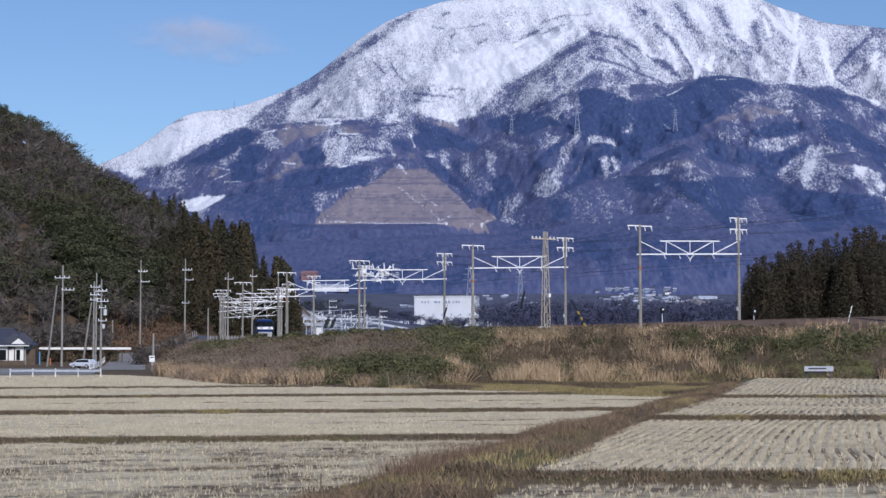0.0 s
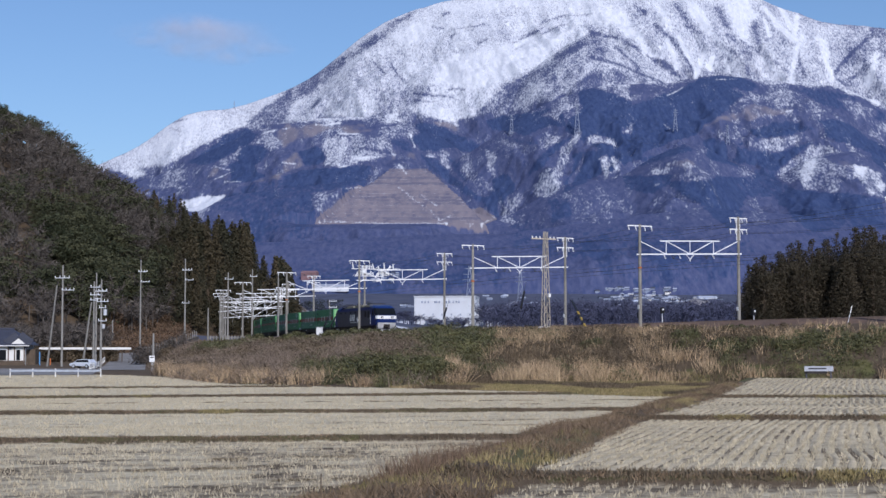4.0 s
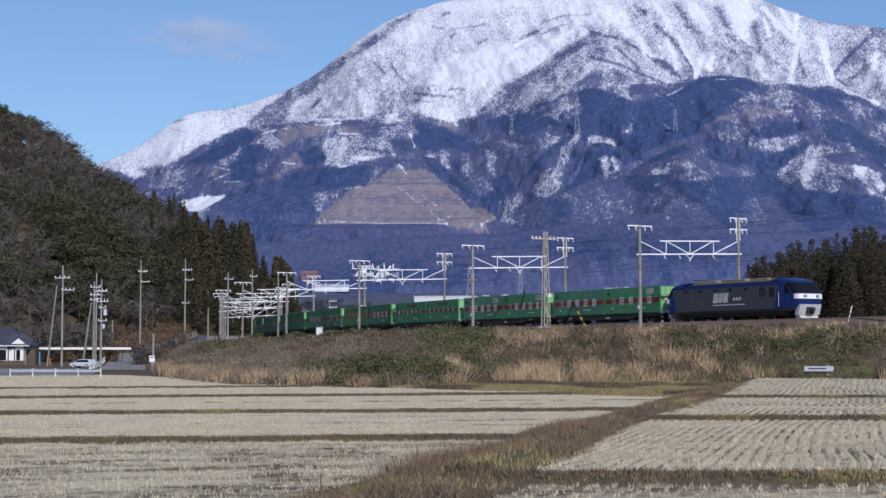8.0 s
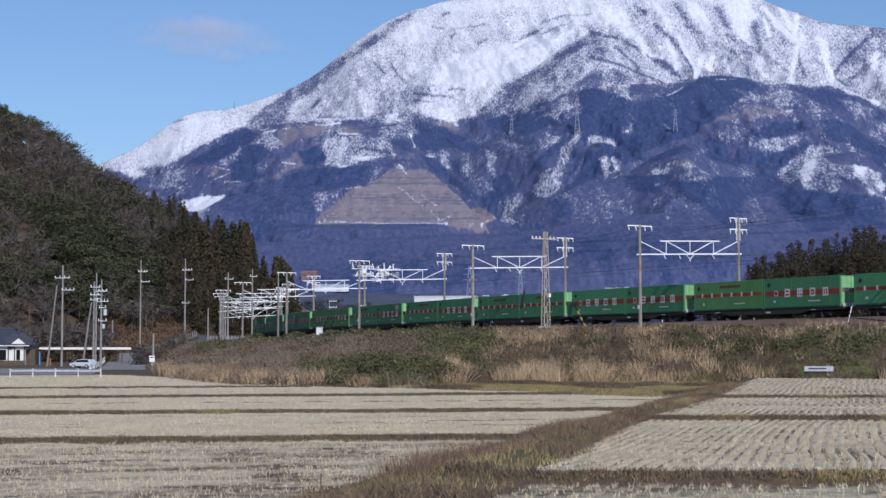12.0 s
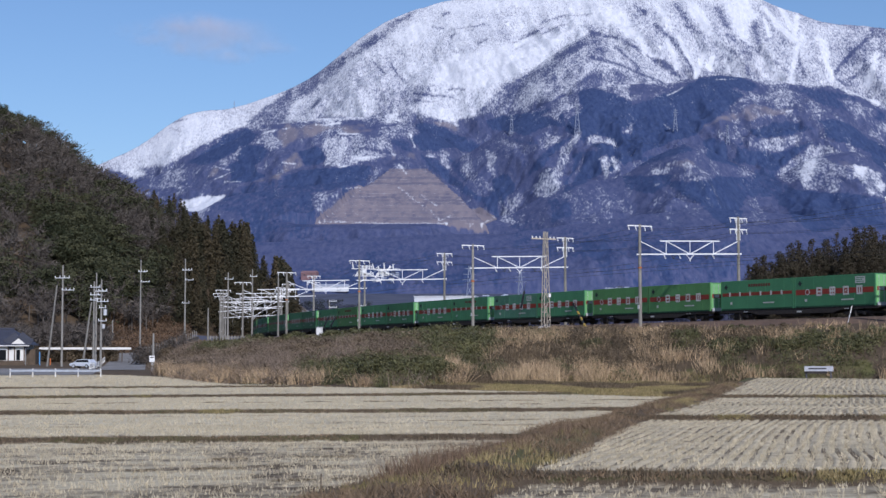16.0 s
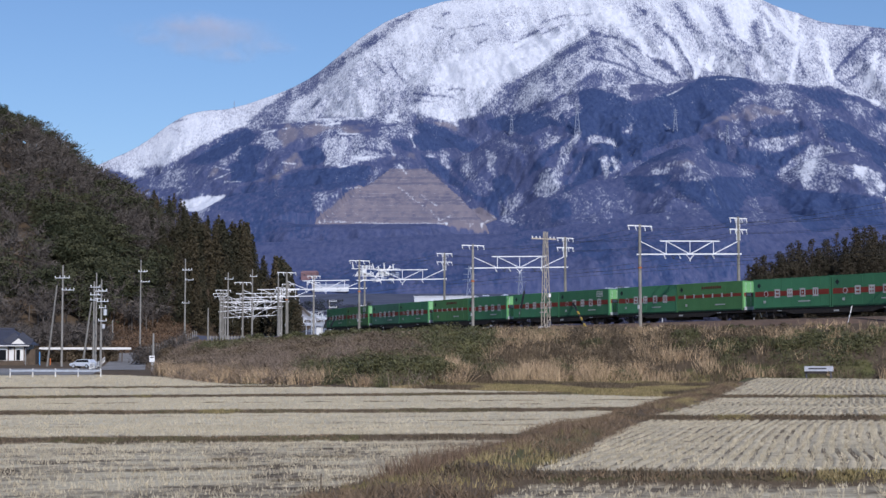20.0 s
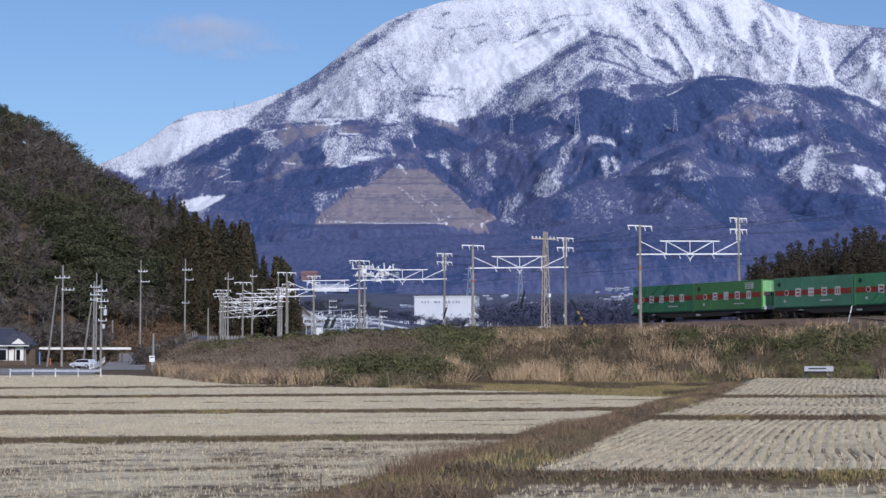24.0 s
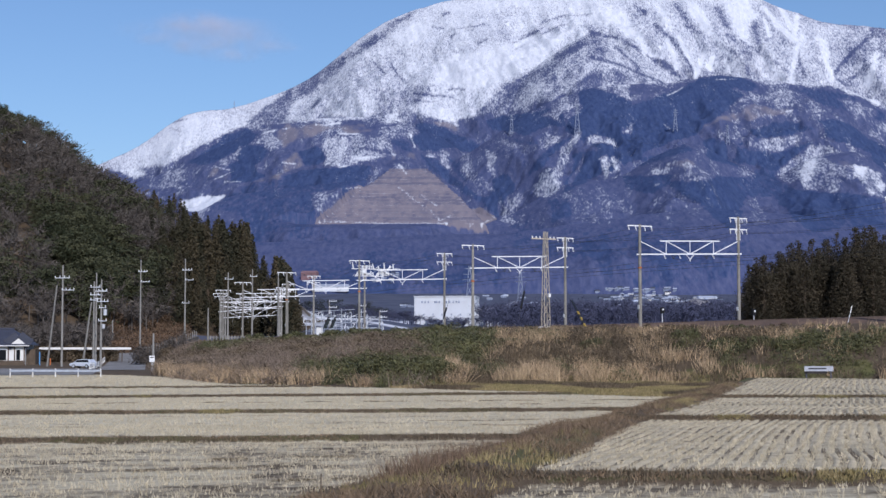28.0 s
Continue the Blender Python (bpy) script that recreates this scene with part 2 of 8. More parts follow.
def cover_material(name, covers, fallback, stretch=None):
    """Mixes plain surfaces by the mesh's cover attributes, with fine breaking-up noise."""
    m = bpy.data.materials.new(name)
    m.use_nodes = True
    nt = m.node_tree
    n, l = nt.nodes, nt.links
    bsdf = n["Principled BSDF"]
    bsdf.inputs["Roughness"].default_value = 0.92
    bsdf.inputs["Specular IOR Level"].default_value = 0.15
    tc = n.new("ShaderNodeTexCoord")
    where = tc.outputs["Object"]
    if stretch:
        sm = n.new("ShaderNodeMapping")
        sm.inputs["Scale"].default_value = stretch
        l.new(where, sm.inputs["Vector"])
        where = sm.outputs[0]

    def tone(a, b, scale, detail=6):
        t = n.new("ShaderNodeTexNoise")
        t.inputs["Scale"].default_value, t.inputs["Detail"].default_value = scale, detail
        t.inputs["Roughness"].default_value = 0.65
        l.new(where, t.inputs["Vector"])
        r = n.new("ShaderNodeMapRange")
        r.inputs[1].default_value, r.inputs[2].default_value = 0.3, 0.7
        l.new(t.outputs["Fac"], r.inputs[0])
        x = n.new("ShaderNodeMix")
        x.data_type = "RGBA"
        x.inputs[6].default_value, x.inputs[7].default_value = (*a, 1), (*b, 1)
        l.new(r.outputs[0], x.inputs[0])
        return x.outputs[2]
    out = tone(*fallback)
    for attr, a, b, scale, edge_scale, soft in covers:
        drilled = attr == "straw"
        at = n.new("ShaderNodeAttribute")
        at.attribute_name = attr
        t = n.new("ShaderNodeTexNoise")
        t.inputs["Scale"].default_value, t.inputs["Detail"].default_value = edge_scale, 6
        t.inputs["Roughness"].default_value = 0.52 if stretch else 0.7
        l.new(where, t.inputs["Vector"])
        s = n.new("ShaderNodeMath")
        s.operation = "ADD"
        l.new(at.outputs["Fac"], s.inputs[0])
        l.new(t.outputs["Fac"], s.inputs[1])
        r = n.new("ShaderNodeMapRange")
        r.interpolation_type = "SMOOTHSTEP"
        r.inputs[1].default_value, r.inputs[2].default_value = 1.0 - soft, 1.0 + soft
        l.new(s.outputs[0], r.inputs[0])
        x = n.new("ShaderNodeMix")
        x.data_type = "RGBA"
        l.new(r.outputs[0], x.inputs[0])
        l.new(out, x.inputs[6])
        top = tone(a, b, scale)
        if drilled:
            # soil shows between the stubble rows
            mp = n.new("ShaderNodeMapping")
            mp.inputs["Rotation"].default_value = (0, 0, math.atan2(0.238, 0.971))
            wave = n.new("ShaderNodeTexWave")
            wave.inputs["Scale"].default_value, wave.inputs["Distortion"].default_value = 0.92, 4.4
            wave.inputs["Detail"].default_value, wave.inputs["Detail Scale"].default_value = 4.0, 0.9
            l.new(tc.outputs["Object"], mp.inputs["Vector"])
            l.new(mp.outputs[0], wave.inputs["Vector"])
            ra = n.new("ShaderNodeAttribute")
            ra.attribute_name = "rows"
            wm = n.new("ShaderNodeMapRange")
            wm.inputs[1].default_value, wm.inputs[2].default_value, wm.inputs[4].default_value = 0.52, 0.95, 0.62
            l.new(wave.outputs["Fac"], wm.inputs[0])
            wx = n.new("ShaderNodeMath")
            wx.operation = "MULTIPLY"
            l.new(wm.outputs[0], wx.inputs[0])
            l.new(ra.outputs["Fac"], wx.inputs[1])
            soil = n.new("ShaderNodeMix")
            soil.data_type = "RGBA"
            soil.inputs[7].default_value = (0.13, 0.105, 0.075, 1)
            l.new(wx.outputs[0], soil.inputs[0])
            l.new(top, soil.inputs[6])
            top = soil.outputs[2]
        l.new(top, x.inputs[7])
        out = x.outputs[2]
    l.new(out, bsdf.inputs["Base Color"])
    return m


M_ground = cover_material("paddy_country_soil", [
    ("straw", (0.645, 0.575, 0.412), (0.422, 0.37, 0.264), 3.5, 1.6, 0.3),
    ("green", (0.085, 0.10, 0.032), (0.15, 0.14, 0.055), 0.8, 0.6, 0.3),
    ("stone", (0.16, 0.108, 0.078), (0.09, 0.066, 0.050), 6.0, 1.0, 0.15),
    ("litter", (0.070, 0.052, 0.036), (0.11, 0.08, 0.052), 0.3, 0.2, 0.2),
    # valley floor: distance haze is blended into its blue-grey
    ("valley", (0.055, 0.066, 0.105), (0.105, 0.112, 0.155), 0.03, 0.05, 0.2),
    ("snowy", (0.75, 0.76, 0.80), (0.60, 0.62, 0.68), 0.02, 0.012, 0.1)],
    # bare soil, darkened for the bunds' wet earth and shaded faces
    ((0.075, 0.056, 0.038), (0.13, 0.098, 0.065), 0.8))
# Blue distance haze is mixed into the wood, meadow and quarry colours.
M_mountain = cover_material("haze_tinted_mountainside", [
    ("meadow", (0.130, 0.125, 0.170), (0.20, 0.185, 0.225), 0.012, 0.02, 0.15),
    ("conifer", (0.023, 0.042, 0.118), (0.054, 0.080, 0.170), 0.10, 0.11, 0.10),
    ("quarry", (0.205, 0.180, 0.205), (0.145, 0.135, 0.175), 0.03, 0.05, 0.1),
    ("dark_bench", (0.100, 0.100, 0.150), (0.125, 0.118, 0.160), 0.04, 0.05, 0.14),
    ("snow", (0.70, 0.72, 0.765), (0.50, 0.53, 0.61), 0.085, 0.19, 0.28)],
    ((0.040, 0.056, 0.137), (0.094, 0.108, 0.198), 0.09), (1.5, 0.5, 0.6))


# ---------- the railway line: far track centre, s = 0 where the cab stands at 8 s ----------
def bend(s):
    """Heading of the line (radians, clockwise from +y) at s metres."""
    c = np.clip(s, -240.0, 60.0)
    h = 2.59985 - 0.00151291 * c + 3.67981e-6 * c * c
    return h + np.where(s > 60, (s - 60) * -0.00107, 0.0)


S0, S1, DS = -620, 470, 1.0
_s = np.arange(S0, S1 + DS, DS)
_h = bend(_s)
_dx, _dy = np.sin(_h) * DS, np.cos(_h) * DS
_px, _py = np.cumsum(_dx), np.cumsum(_dy)
_i0 = int(-S0 / DS)
# near flank of the train at s = 0 is (29.71, 144.71); the centre lies 1.42 m behind it
TX = _px - _px[_i0] + 29.714 - math.cos(bend(0)) * 1.42
TY = _py - _py[_i0] + 144.707 + math.sin(bend(0)) * 1.42
RAIL = 5.41


def track(s, side=0.0):
    """Place on the line; side: metres to the left of travel (away from the paddies)."""
    h = float(bend(np.float64(s)))
    return Vector((np.interp(s, _s, TX) - math.cos(h) * side, np.interp(s, _s, TY) + math.sin(h) * side, RAIL))


def track_pose(s, side=0.0, up=0.0):
    """x forward along the line, y to its left."""
    p = track(s, side)
    h = float(bend(np.float64(s)))
    return Matrix.Translation(p + Vector((0, 0, up))) @ Matrix.Rotation(math.pi / 2 - h, 4, "Z")


# ---------- land ----------
TOE = np.array([(-60, 265), (-38, 212), (-27, 162), (-16, 122), (-9, 112), (-3, 108), (4, 117), (13, 122), (20, 120), (30, 114), (44, 100), (62, 76), (110, 10), (300, -240)], float)


def seg_dist(x, y, pts):
    best = np.full(x.shape, 1e9)
    for (ax, ay), (bx, by) in zip(pts[:-1], pts[1:]):
        t = np.clip(((x - ax) * (bx - ax) + (y - ay) * (by - ay)) / ((bx - ax) ** 2 + (by - ay) ** 2), 0, 1)
        best = np.minimum(best, np.hypot(x - ax - t * (bx - ax), y - ay - t * (by - ay)))
    return best


LINE = np.stack([TX[::12], TY[::12]], 1)


def strip_x(y):
    """Middle of the grassy bank between the two rows of paddies."""
    return np.interp(y, [0, 25.3, 32, 42, 51, 56, 75, 107, 140], [-7.1, -0.9, 0.65, 2.6, 4.6, 6.2, 10.9, 18.1, 25.6])


# far edges of the paddies, nearest first: distance at x = 0, slant, level of the next one
LEFT_EDGES = [(45.4, 0.16, 0.0, 0.12), (65.0, 0.20, 0.12, 0.22), (89.0, 0.33, 0.22, 0.32), (111.5, 0.40, 0.32, 0.40)]
RIGHT_EDGES = [(28.1, 0.0, 0.12, 0.30), (51.3, 0.02, 0.30, 0.42), (75.0, 0.0, 0.42, 0.50)]


def steps(x, y, edges, width=0.22):
    z = np.full(x.shape, edges[0][2])
    for y0, slant, lo, hi in edges:
        z = z + (hi - lo) * sstep(-width, width, y - y0 - slant * x)
    return z


def hill_z(x, y):
    """The wooded hill behind the line."""
    crest = np.interp(x, [-700, -400, -200, -150, -112, -82, -63, -52, -45, -40, -36, -32], [63, 78, 70, 62.5, 47.0, 28.6, 16.6, 14.5, 13, 11, 7, 0])
    front = np.interp(x, [-300, -120, -80, -60, -45], [285, 292, 305, 325, 345])
    back = 445.0
    rise = np.sin(np.clip((y - front) / (430 - front), 0, 1) * math.pi / 2) ** 1.2
    fall = 1 - sstep(back, 640, y)
    return crest * rise * fall * (0.9 + 0.2 * fbm(x * 0.03, y * 0.03, 3, 5))


def ground(x, y):
    """Height of the land, in numpy arrays; also how much of it is bank (0 to 1)."""
    x, y = np.asarray(x, float), np.asarray(y, float)
    right = sstep(-0.4, 0.4, x - strip_x(y) - 0.2)
    z = steps(x, y, LEFT_EDGES) * (1 - right) + steps(x, y, RIGHT_EDGES) * right
    z = z + right * 0.32 * np.clip((y - 77) / 43, 0, 1)
    d_strip = np.abs(x - strip_x(y))
    z = z + 0.14 * (1 - sstep(0.4, 1.5, d_strip)) * (1 - sstep(95, 105, y))
    for edges, side in ((LEFT_EDGES, 1 - right), (RIGHT_EDGES, right)):
        for y0, slant, lo, hi in edges:
            z = z + 0.05 * side * np.exp(-((y - y0 - slant * x - 0.1) / 0.22) ** 2)
    z = z + 0.25 * sstep(125, 190, y)
    z = z + 3.6 * sstep(218, 345, y) * (1 - sstep(-30, 0, x - 0)) * (1 - sstep(600, 900, y))
    # valley floor that climbs to the foot of the mountain
    z = z + np.interp(y, [300, 390, 500, 900, 1400, 2000, 2600, 3200, 5000], [0, 4, 9, 20, 36, 62, 105, 165, 190])
    z = z + (fbm(x * 0.9, y * 0.9, 3, 2) - 0.5) * 0.05 * (y < 300)
    # the railway bank
    d_line = seg_dist(x, y, LINE)
    ix = np.clip(np.searchsorted(-TY, -y), 0, len(TX) - 1)
    beyond = x > np.interp(-y, -TY, TX)
    d_near = np.maximum(d_line - 7.8, 0)
    d_far = np.maximum(d_line - 5.0, 0)
    d_toe = seg_dist(x, y, TOE)
    toe_y = np.interp(x, TOE[:, 0], TOE[:, 1])
    inside = (y > toe_y)
    t = np.where(inside, d_toe / (d_toe + d_near + 1e-6), 0.0)
    near_h = np.clip(t * 1.06, 0, 1) ** 0.85
    far_h = 1 - sstep(0, 9, d_far)
    bank = np.where(beyond, far_h, near_h)
    bank = bank * sstep(-0.170, -0.140, x / np.maximum(y, 1)) * (y < 640)
    bank = bank * np.where(beyond, 1, 1 - sstep(285, 320, y) * sstep(9, 18, d_line))
    top = RAIL - 0.62
    z = z + np.maximum(top - z, 0) * bank
    z = z + hill_z(x, y) * (1 - bank)
    return z, bank


def gz(x, y):
    return float(ground(np.array([x]), np.array([y]))[0][0])


def lines(*spans):
    out = []
    for a, b, n in spans:
        out.append(np.linspace(a, b, n, endpoint=False))
    return np.concatenate(out)


gx = lines((-4800, -600, 26), (-600, -130, 48), (-130, -22, 90), (-22, 45, 140), (45, 110, 60), (110, 600, 40), (600, 4801, 26))
gy = lines((-600, 0, 30), (0, 18, 16), (18, 100, 220), (100, 160, 100), (160, 420, 120), (420, 1000, 60), (1000, 4950, 60))
GX, GY = np.meshgrid(gx, gy)
GZ, GB = ground(GX, GY)
nx, ny = len(gx), len(gy)
idx = np.arange(nx * ny).reshape(ny, nx)
quads = np.stack([idx[:-1, :-1], idx[:-1, 1:], idx[1:, 1:], idx[1:, :-1]], -1).reshape(-1, 4)
land = raw("ground", np.stack([GX, GY, GZ], -1).reshape(-1, 3), quads, M_ground, smooth=True)
tagged(land, "winter farmland with dry paddies, banks and valley floor", "ground", kind="structure")


def attribute(ob, name, values):
    a = ob.data.attributes.new(name, "FLOAT", "POINT")
    a.data.foreach_set("value", np.asarray(values, np.float32).ravel())


def field_mask(x, y):
    """1 on the stubble of the paddies, 0 on bunds and banks."""
    d = np.abs(x - strip_x(y))
    w = np.interp(y, [20, 36, 55, 75], [1.5, 1.6, 1.3, 1.1])
    m = sstep(w - 0.15, w + 0.25, d)
    right = x > strip_x(y)
    for edges, side in ((LEFT_EDGES, ~right), (RIGHT_EDGES, right)):
        for y0, slant, lo, hi in edges:
            q = y - y0 - slant * x
            m = m * np.where(side, 1 - (sstep(-0.45, -0.2, q) - sstep(0.2, 0.4, q)), 1)
    toe_y = np.interp(x, TOE[:, 0], TOE[:, 1])
    limit = np.where(right, toe_y - 2.0, np.interp(x, [-60, -30, -24, -14, -4, 0.5, 6.4, 11, 14], [190, 160, 148, 114, 106, 99, 92, 86, 80]))
    return m * (1 - sstep(-1, 1, y - limit)) * sstep(8, 11, y)


FM = field_mask(GX, GY)
bare_spots = sstep(0.58, 0.68, fbm(GX * 1.5, GY * 0.8, 3, 63)) * np.where(GX < strip_x(GY), 0.26, 0.10) * (1 - sstep(50, 75, GY))
# nearest left paddy: thinner straw, partly to hold a cloud's shade
attribute(land, "straw", FM * (np.where(GX > strip_x(GY) + 0.6, 0.46, 0.56 + 0.30 * sstep(44, 48, GY - 0.16 * GX)) + 0.75 * (fbm(GX * 0.35, GY * 0.9, 4, 3) - 0.5) - bare_spots))
attribute(land, "rows", np.where(GX > strip_x(GY), 0.0, 0.3) * sstep(0.42, 0.6, fbm(GX * 0.35 - GY * 0.085, GY * 0.03, 3, 13)))
toe_line = np.interp(GX, TOE[:, 0], TOE[:, 1])
attribute(land, "green", np.clip(0.55 * (1 - FM) * (GY < toe_line + 3) * (GY < 140) * (fbm(GX * 0.25, GY * 0.1, 3, 9) > 0.48), 0, 1))
d_line = seg_dist(GX, GY, LINE)
attribute(land, "stone", np.where(d_line < 8.5, 1.0, 0.0))
attribute(land, "litter", np.clip(hill_z(GX, GY), 0, 1))
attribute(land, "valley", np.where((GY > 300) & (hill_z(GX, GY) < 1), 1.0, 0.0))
thin_snow = (GY > 430) & (GY < 1000) & (GX / np.maximum(GY, 1) > -0.086) & (GX / np.maximum(GY, 1) < -0.02)
attribute(land, "snowy", np.where(GY > 1500, 0.25 * fbm(GX * 0.01, GY * 0.004, 3, 4), np.where(thin_snow, 0.15 + 0.7 * fbm(GX * 0.06, GY * 0.02, 3, 6), 0)))


# ---------- the mountain: ridges one behind another ----------
def profile(u, pts):
    p = np.array(pts)
    return sum(np.interp(u + d, p[:, 0], p[:, 1]) for d in (-0.009, -0.0045, 0.0, 0.0045, 0.009)) / 5


# bearing (tangent) and steepness of sight (tangent) of each crest line
SUMMIT = [(-0.45, 0.06), (-0.3, 0.09), (-0.2113, 0.1113), (-0.198, 0.1174), (-0.1813, 0.1241), (-0.1613, 0.14), (-0.1497, 0.1461), (-0.124, 0.1481), (-0.108, 0.1529),
          (-0.088, 0.1607), (-0.0747, 0.1688), (-0.0613, 0.18), (-0.0447, 0.1943), (-0.028, 0.2035), (-0.0113, 0.2093), (0.0053, 0.213), (0.0253, 0.2178),
          (0.072, 0.2232), (0.122, 0.226), (0.172, 0.2205), (0.1887, 0.2137), (0.2053, 0.2075), (0.222, 0.2011), (0.2387, 0.198), (0.2613, 0.1966), (0.40, 0.17), (0.5, 0.14)]
SPUR = [(-0.5, 0.0), (-0.048, 0.1012), (-0.008, 0.1282), (0.022, 0.1468), (0.0453, 0.1654), (0.0653, 0.1807), (0.0853, 0.1932), (0.102, 0.1875), (0.1187, 0.1773), (0.1387, 0.1671), (0.1587, 0.1569), (0.2053, 0.1248), (0.5, 0.05)]
WOOD = [(-0.5, 0.0), (-0.0613, 0.0777), (-0.008, 0.108), (0.0253, 0.1282), (0.052, 0.1468), (0.0753, 0.1569), (0.092, 0.1627), (0.112, 0.1634), (0.1253, 0.162), (0.1453, 0.1647), (0.172, 0.1688), (0.1887, 0.1651), (0.2187, 0.1644), (0.2387, 0.1613), (0.2613, 0.1498), (0.38, 0.11), (0.5, 0.08)]
SHOULDER = [(-0.5, 0.03), (-0.198, 0.1012), (-0.1747, 0.1046), (-0.1513, 0.1164), (-0.128, 0.1275), (-0.1113, 0.1349), (-0.0947, 0.139), (-0.0613, 0.1434), (-0.028, 0.1417), (-0.0013, 0.1316), (0.0253, 0.1113), (0.0587, 0.0844), (0.5, 0.02)]
KNOLLS = [(-0.5, 0.02), (-0.178, 0.0777), (-0.128, 0.0962), (-0.088, 0.1012), (-0.0413, 0.1063), (-0.0147, 0.1012), (0.0187, 0.0844), (0.0387, 0.0828), (0.0587, 0.0962), (0.082, 0.1073), (0.102, 0.1046), (0.122, 0.1181), (0.1487, 0.1299),
          (0.172, 0.1147), (0.1953, 0.1046), (0.2187, 0.1198), (0.2453, 0.1241), (0.2613, 0.1147), (0.4, 0.09), (0.5, 0.07)]
FOOT = [(-0.5, 0.03), (-0.128, 0.0677), (-0.0747, 0.0694), (0.0053, 0.0737), (0.0587, 0.0761), (0.1053, 0.0828), (0.1553, 0.0895), (0.1887, 0.0861), (0.2613, 0.0811), (0.5, 0.06)]
RIDGES = [(4700, SUMMIT, 0.62, 78), (4250, SPUR, 0.55, 50), (3700, WOOD, 0.50, 62), (3800, SHOULDER, 0.42, 48), (3100, KNOLLS, 0.36, 44), (2700, FOOT, 0.30, 24)]


QUARRY = (-0.0747, 0.027, -0.031, -0.0085)


def quarry_bench(x, y):
    """Which bench of the quarry, counted up from its foot; benches wave a little."""
    return np.clip((y - 2960) / 240, 0, 1.1) * 20 + 1.1 * (fbm(x * 0.012, y * 0.004, 3, 53) - 0.5)


def gullies(x, y):
    warp = 60 * (fbm(x * 0.004, y * 0.003, 3, 21) - 0.5)
    return fbm((x + warp + 0.25 * (y - 4000)) * 0.010, y * 0.003, 5, 31, ridged=True)


def mountain_z(u, y):
    x = u * y
    z = np.full(u.shape, -50.0)
    gully = gullies(x, y)
    rough = fbm(x * 0.03, y * 0.02, 4, 41)
    stray = 0.05 * (fbm(x * 0.0035 + 11, y * 0.003, 4, 47) - 0.5)
    calm = 0.7 + 0.3 * sstep(0.03, 0.13, u)
    for i, (y0, crest, slope, depth) in enumerate(RIDGES):
        run = y0 - y
        c = 2.2 + profile(u + stray * np.clip(np.abs(run) / 400, 0, 1), crest) * y0
        top = c - np.where(run > 0, slope * run * (1 + 0.0002 * run), -0.9 * run)
        cut = sstep(0, 260, np.abs(run)) * calm
        top = top - depth * (0.06 + 1.3 * cut) * (1 - gully) - depth * (0.6 if i else 0.28) * cut * (rough - 0.4)
        z = np.maximum(z, top)
    z = z - 90 * (1 - sstep(2250, 2480, y))
    z = z + 7 * (fbm(x * 0.02, y * 0.02, 3, 43) - 0.5) * calm
    apron = sstep(-0.105, -0.085, u) * (1 - sstep(0.034, 0.05, u)) * sstep(2500, 2600, y) * (y < 2962)
    z = np.where(apron > 0, np.minimum(z, z * (1 - apron) + apron * (235 - 0.14 * (2960 - y))), z)
    # the terraced quarry: benches cut into the slope
    f = (y - 2960) / 240
    lo, hi = QUARRY[0] + (QUARRY[2] - QUARRY[0]) * f, QUARRY[1] + (QUARRY[3] - QUARRY[1]) * f
    rag = 0.003 * (fbm(x * 0.03, y * 0.03, 3, 49) - 0.5)
    inq = sstep(-0.003, 0.002, np.minimum(u - lo - rag, hi + rag - u)) * (f > 0) * (1 - sstep(0.95, 1.05, f + 20 * rag))
    bench = quarry_bench(x, y)
    bench = np.floor(bench) + sstep(0.45, 1.0, bench - np.floor(bench))
    z = z * (1 - inq) + inq * (237 + bench / 20 * 128)
    return z, inq


mu = np.concatenate([np.linspace(-0.46, -0.27, 30, endpoint=False), np.linspace(-0.27, 0.27, 680, endpoint=False), np.linspace(0.27, 0.46, 30)])
my = np.concatenate([np.linspace(2250, 2955, 150, endpoint=False), np.linspace(2955, 3205, 140, endpoint=False), np.linspace(3205, 4930, 390)])
MU, MY = np.meshgrid(mu, my)
MZ, MW = mountain_z(MU, MY)
nx, ny = len(mu), len(my)
idx = np.arange(nx * ny).reshape(ny, nx)
quads = np.stack([idx[:-1, :-1], idx[:-1, 1:], idx[1:, 1:], idx[1:, :-1]], -1).reshape(-1, 4)
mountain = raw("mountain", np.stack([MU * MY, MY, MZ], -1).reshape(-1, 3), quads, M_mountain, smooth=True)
tagged(mountain, "snow-capped mountain, wooded lower slopes tinted blue with haze", "mountain", kind="structure")

# snow lies above a line that dips and climbs along the face; woods below
SNOWLINE = [(-0.4968, 0.1012), (-0.1956, 0.1113), (-0.1805, 0.1039), (-0.1622, 0.1147), (-0.1455, 0.1241), (-0.1288, 0.1343), (-0.1121, 0.1366), (-0.0953, 0.139), (-0.0752, 0.14), (-0.0483, 0.141), (-0.0282, 0.1458), (-0.0081, 0.1434), (0.007, 0.139), (0.0188, 0.1441), (0.0389, 0.1468), (0.0591, 0.1508), (0.0759, 0.1586), (0.0894, 0.1613), (0.1062, 0.162), (0.1331, 0.1627), (0.1533, 0.1667), (0.1735, 0.1688), (0.1869, 0.1637), (0.207, 0.162), (0.2306, 0.162), (0.2473, 0.1552), (0.2633, 0.1485), (0.5085, 0.1316)]
E_ = (MZ - 2.2) / MY
MX = MU * MY
WAVES = [(3 * (fbm(MX * 0.016, MZ * 0.028, 5, 120 + q) - 0.5), 3 * (fbm(MX * 0.016 + 40, MZ * 0.028, 5, 127 + q) - 0.5)) for q in range(2)]


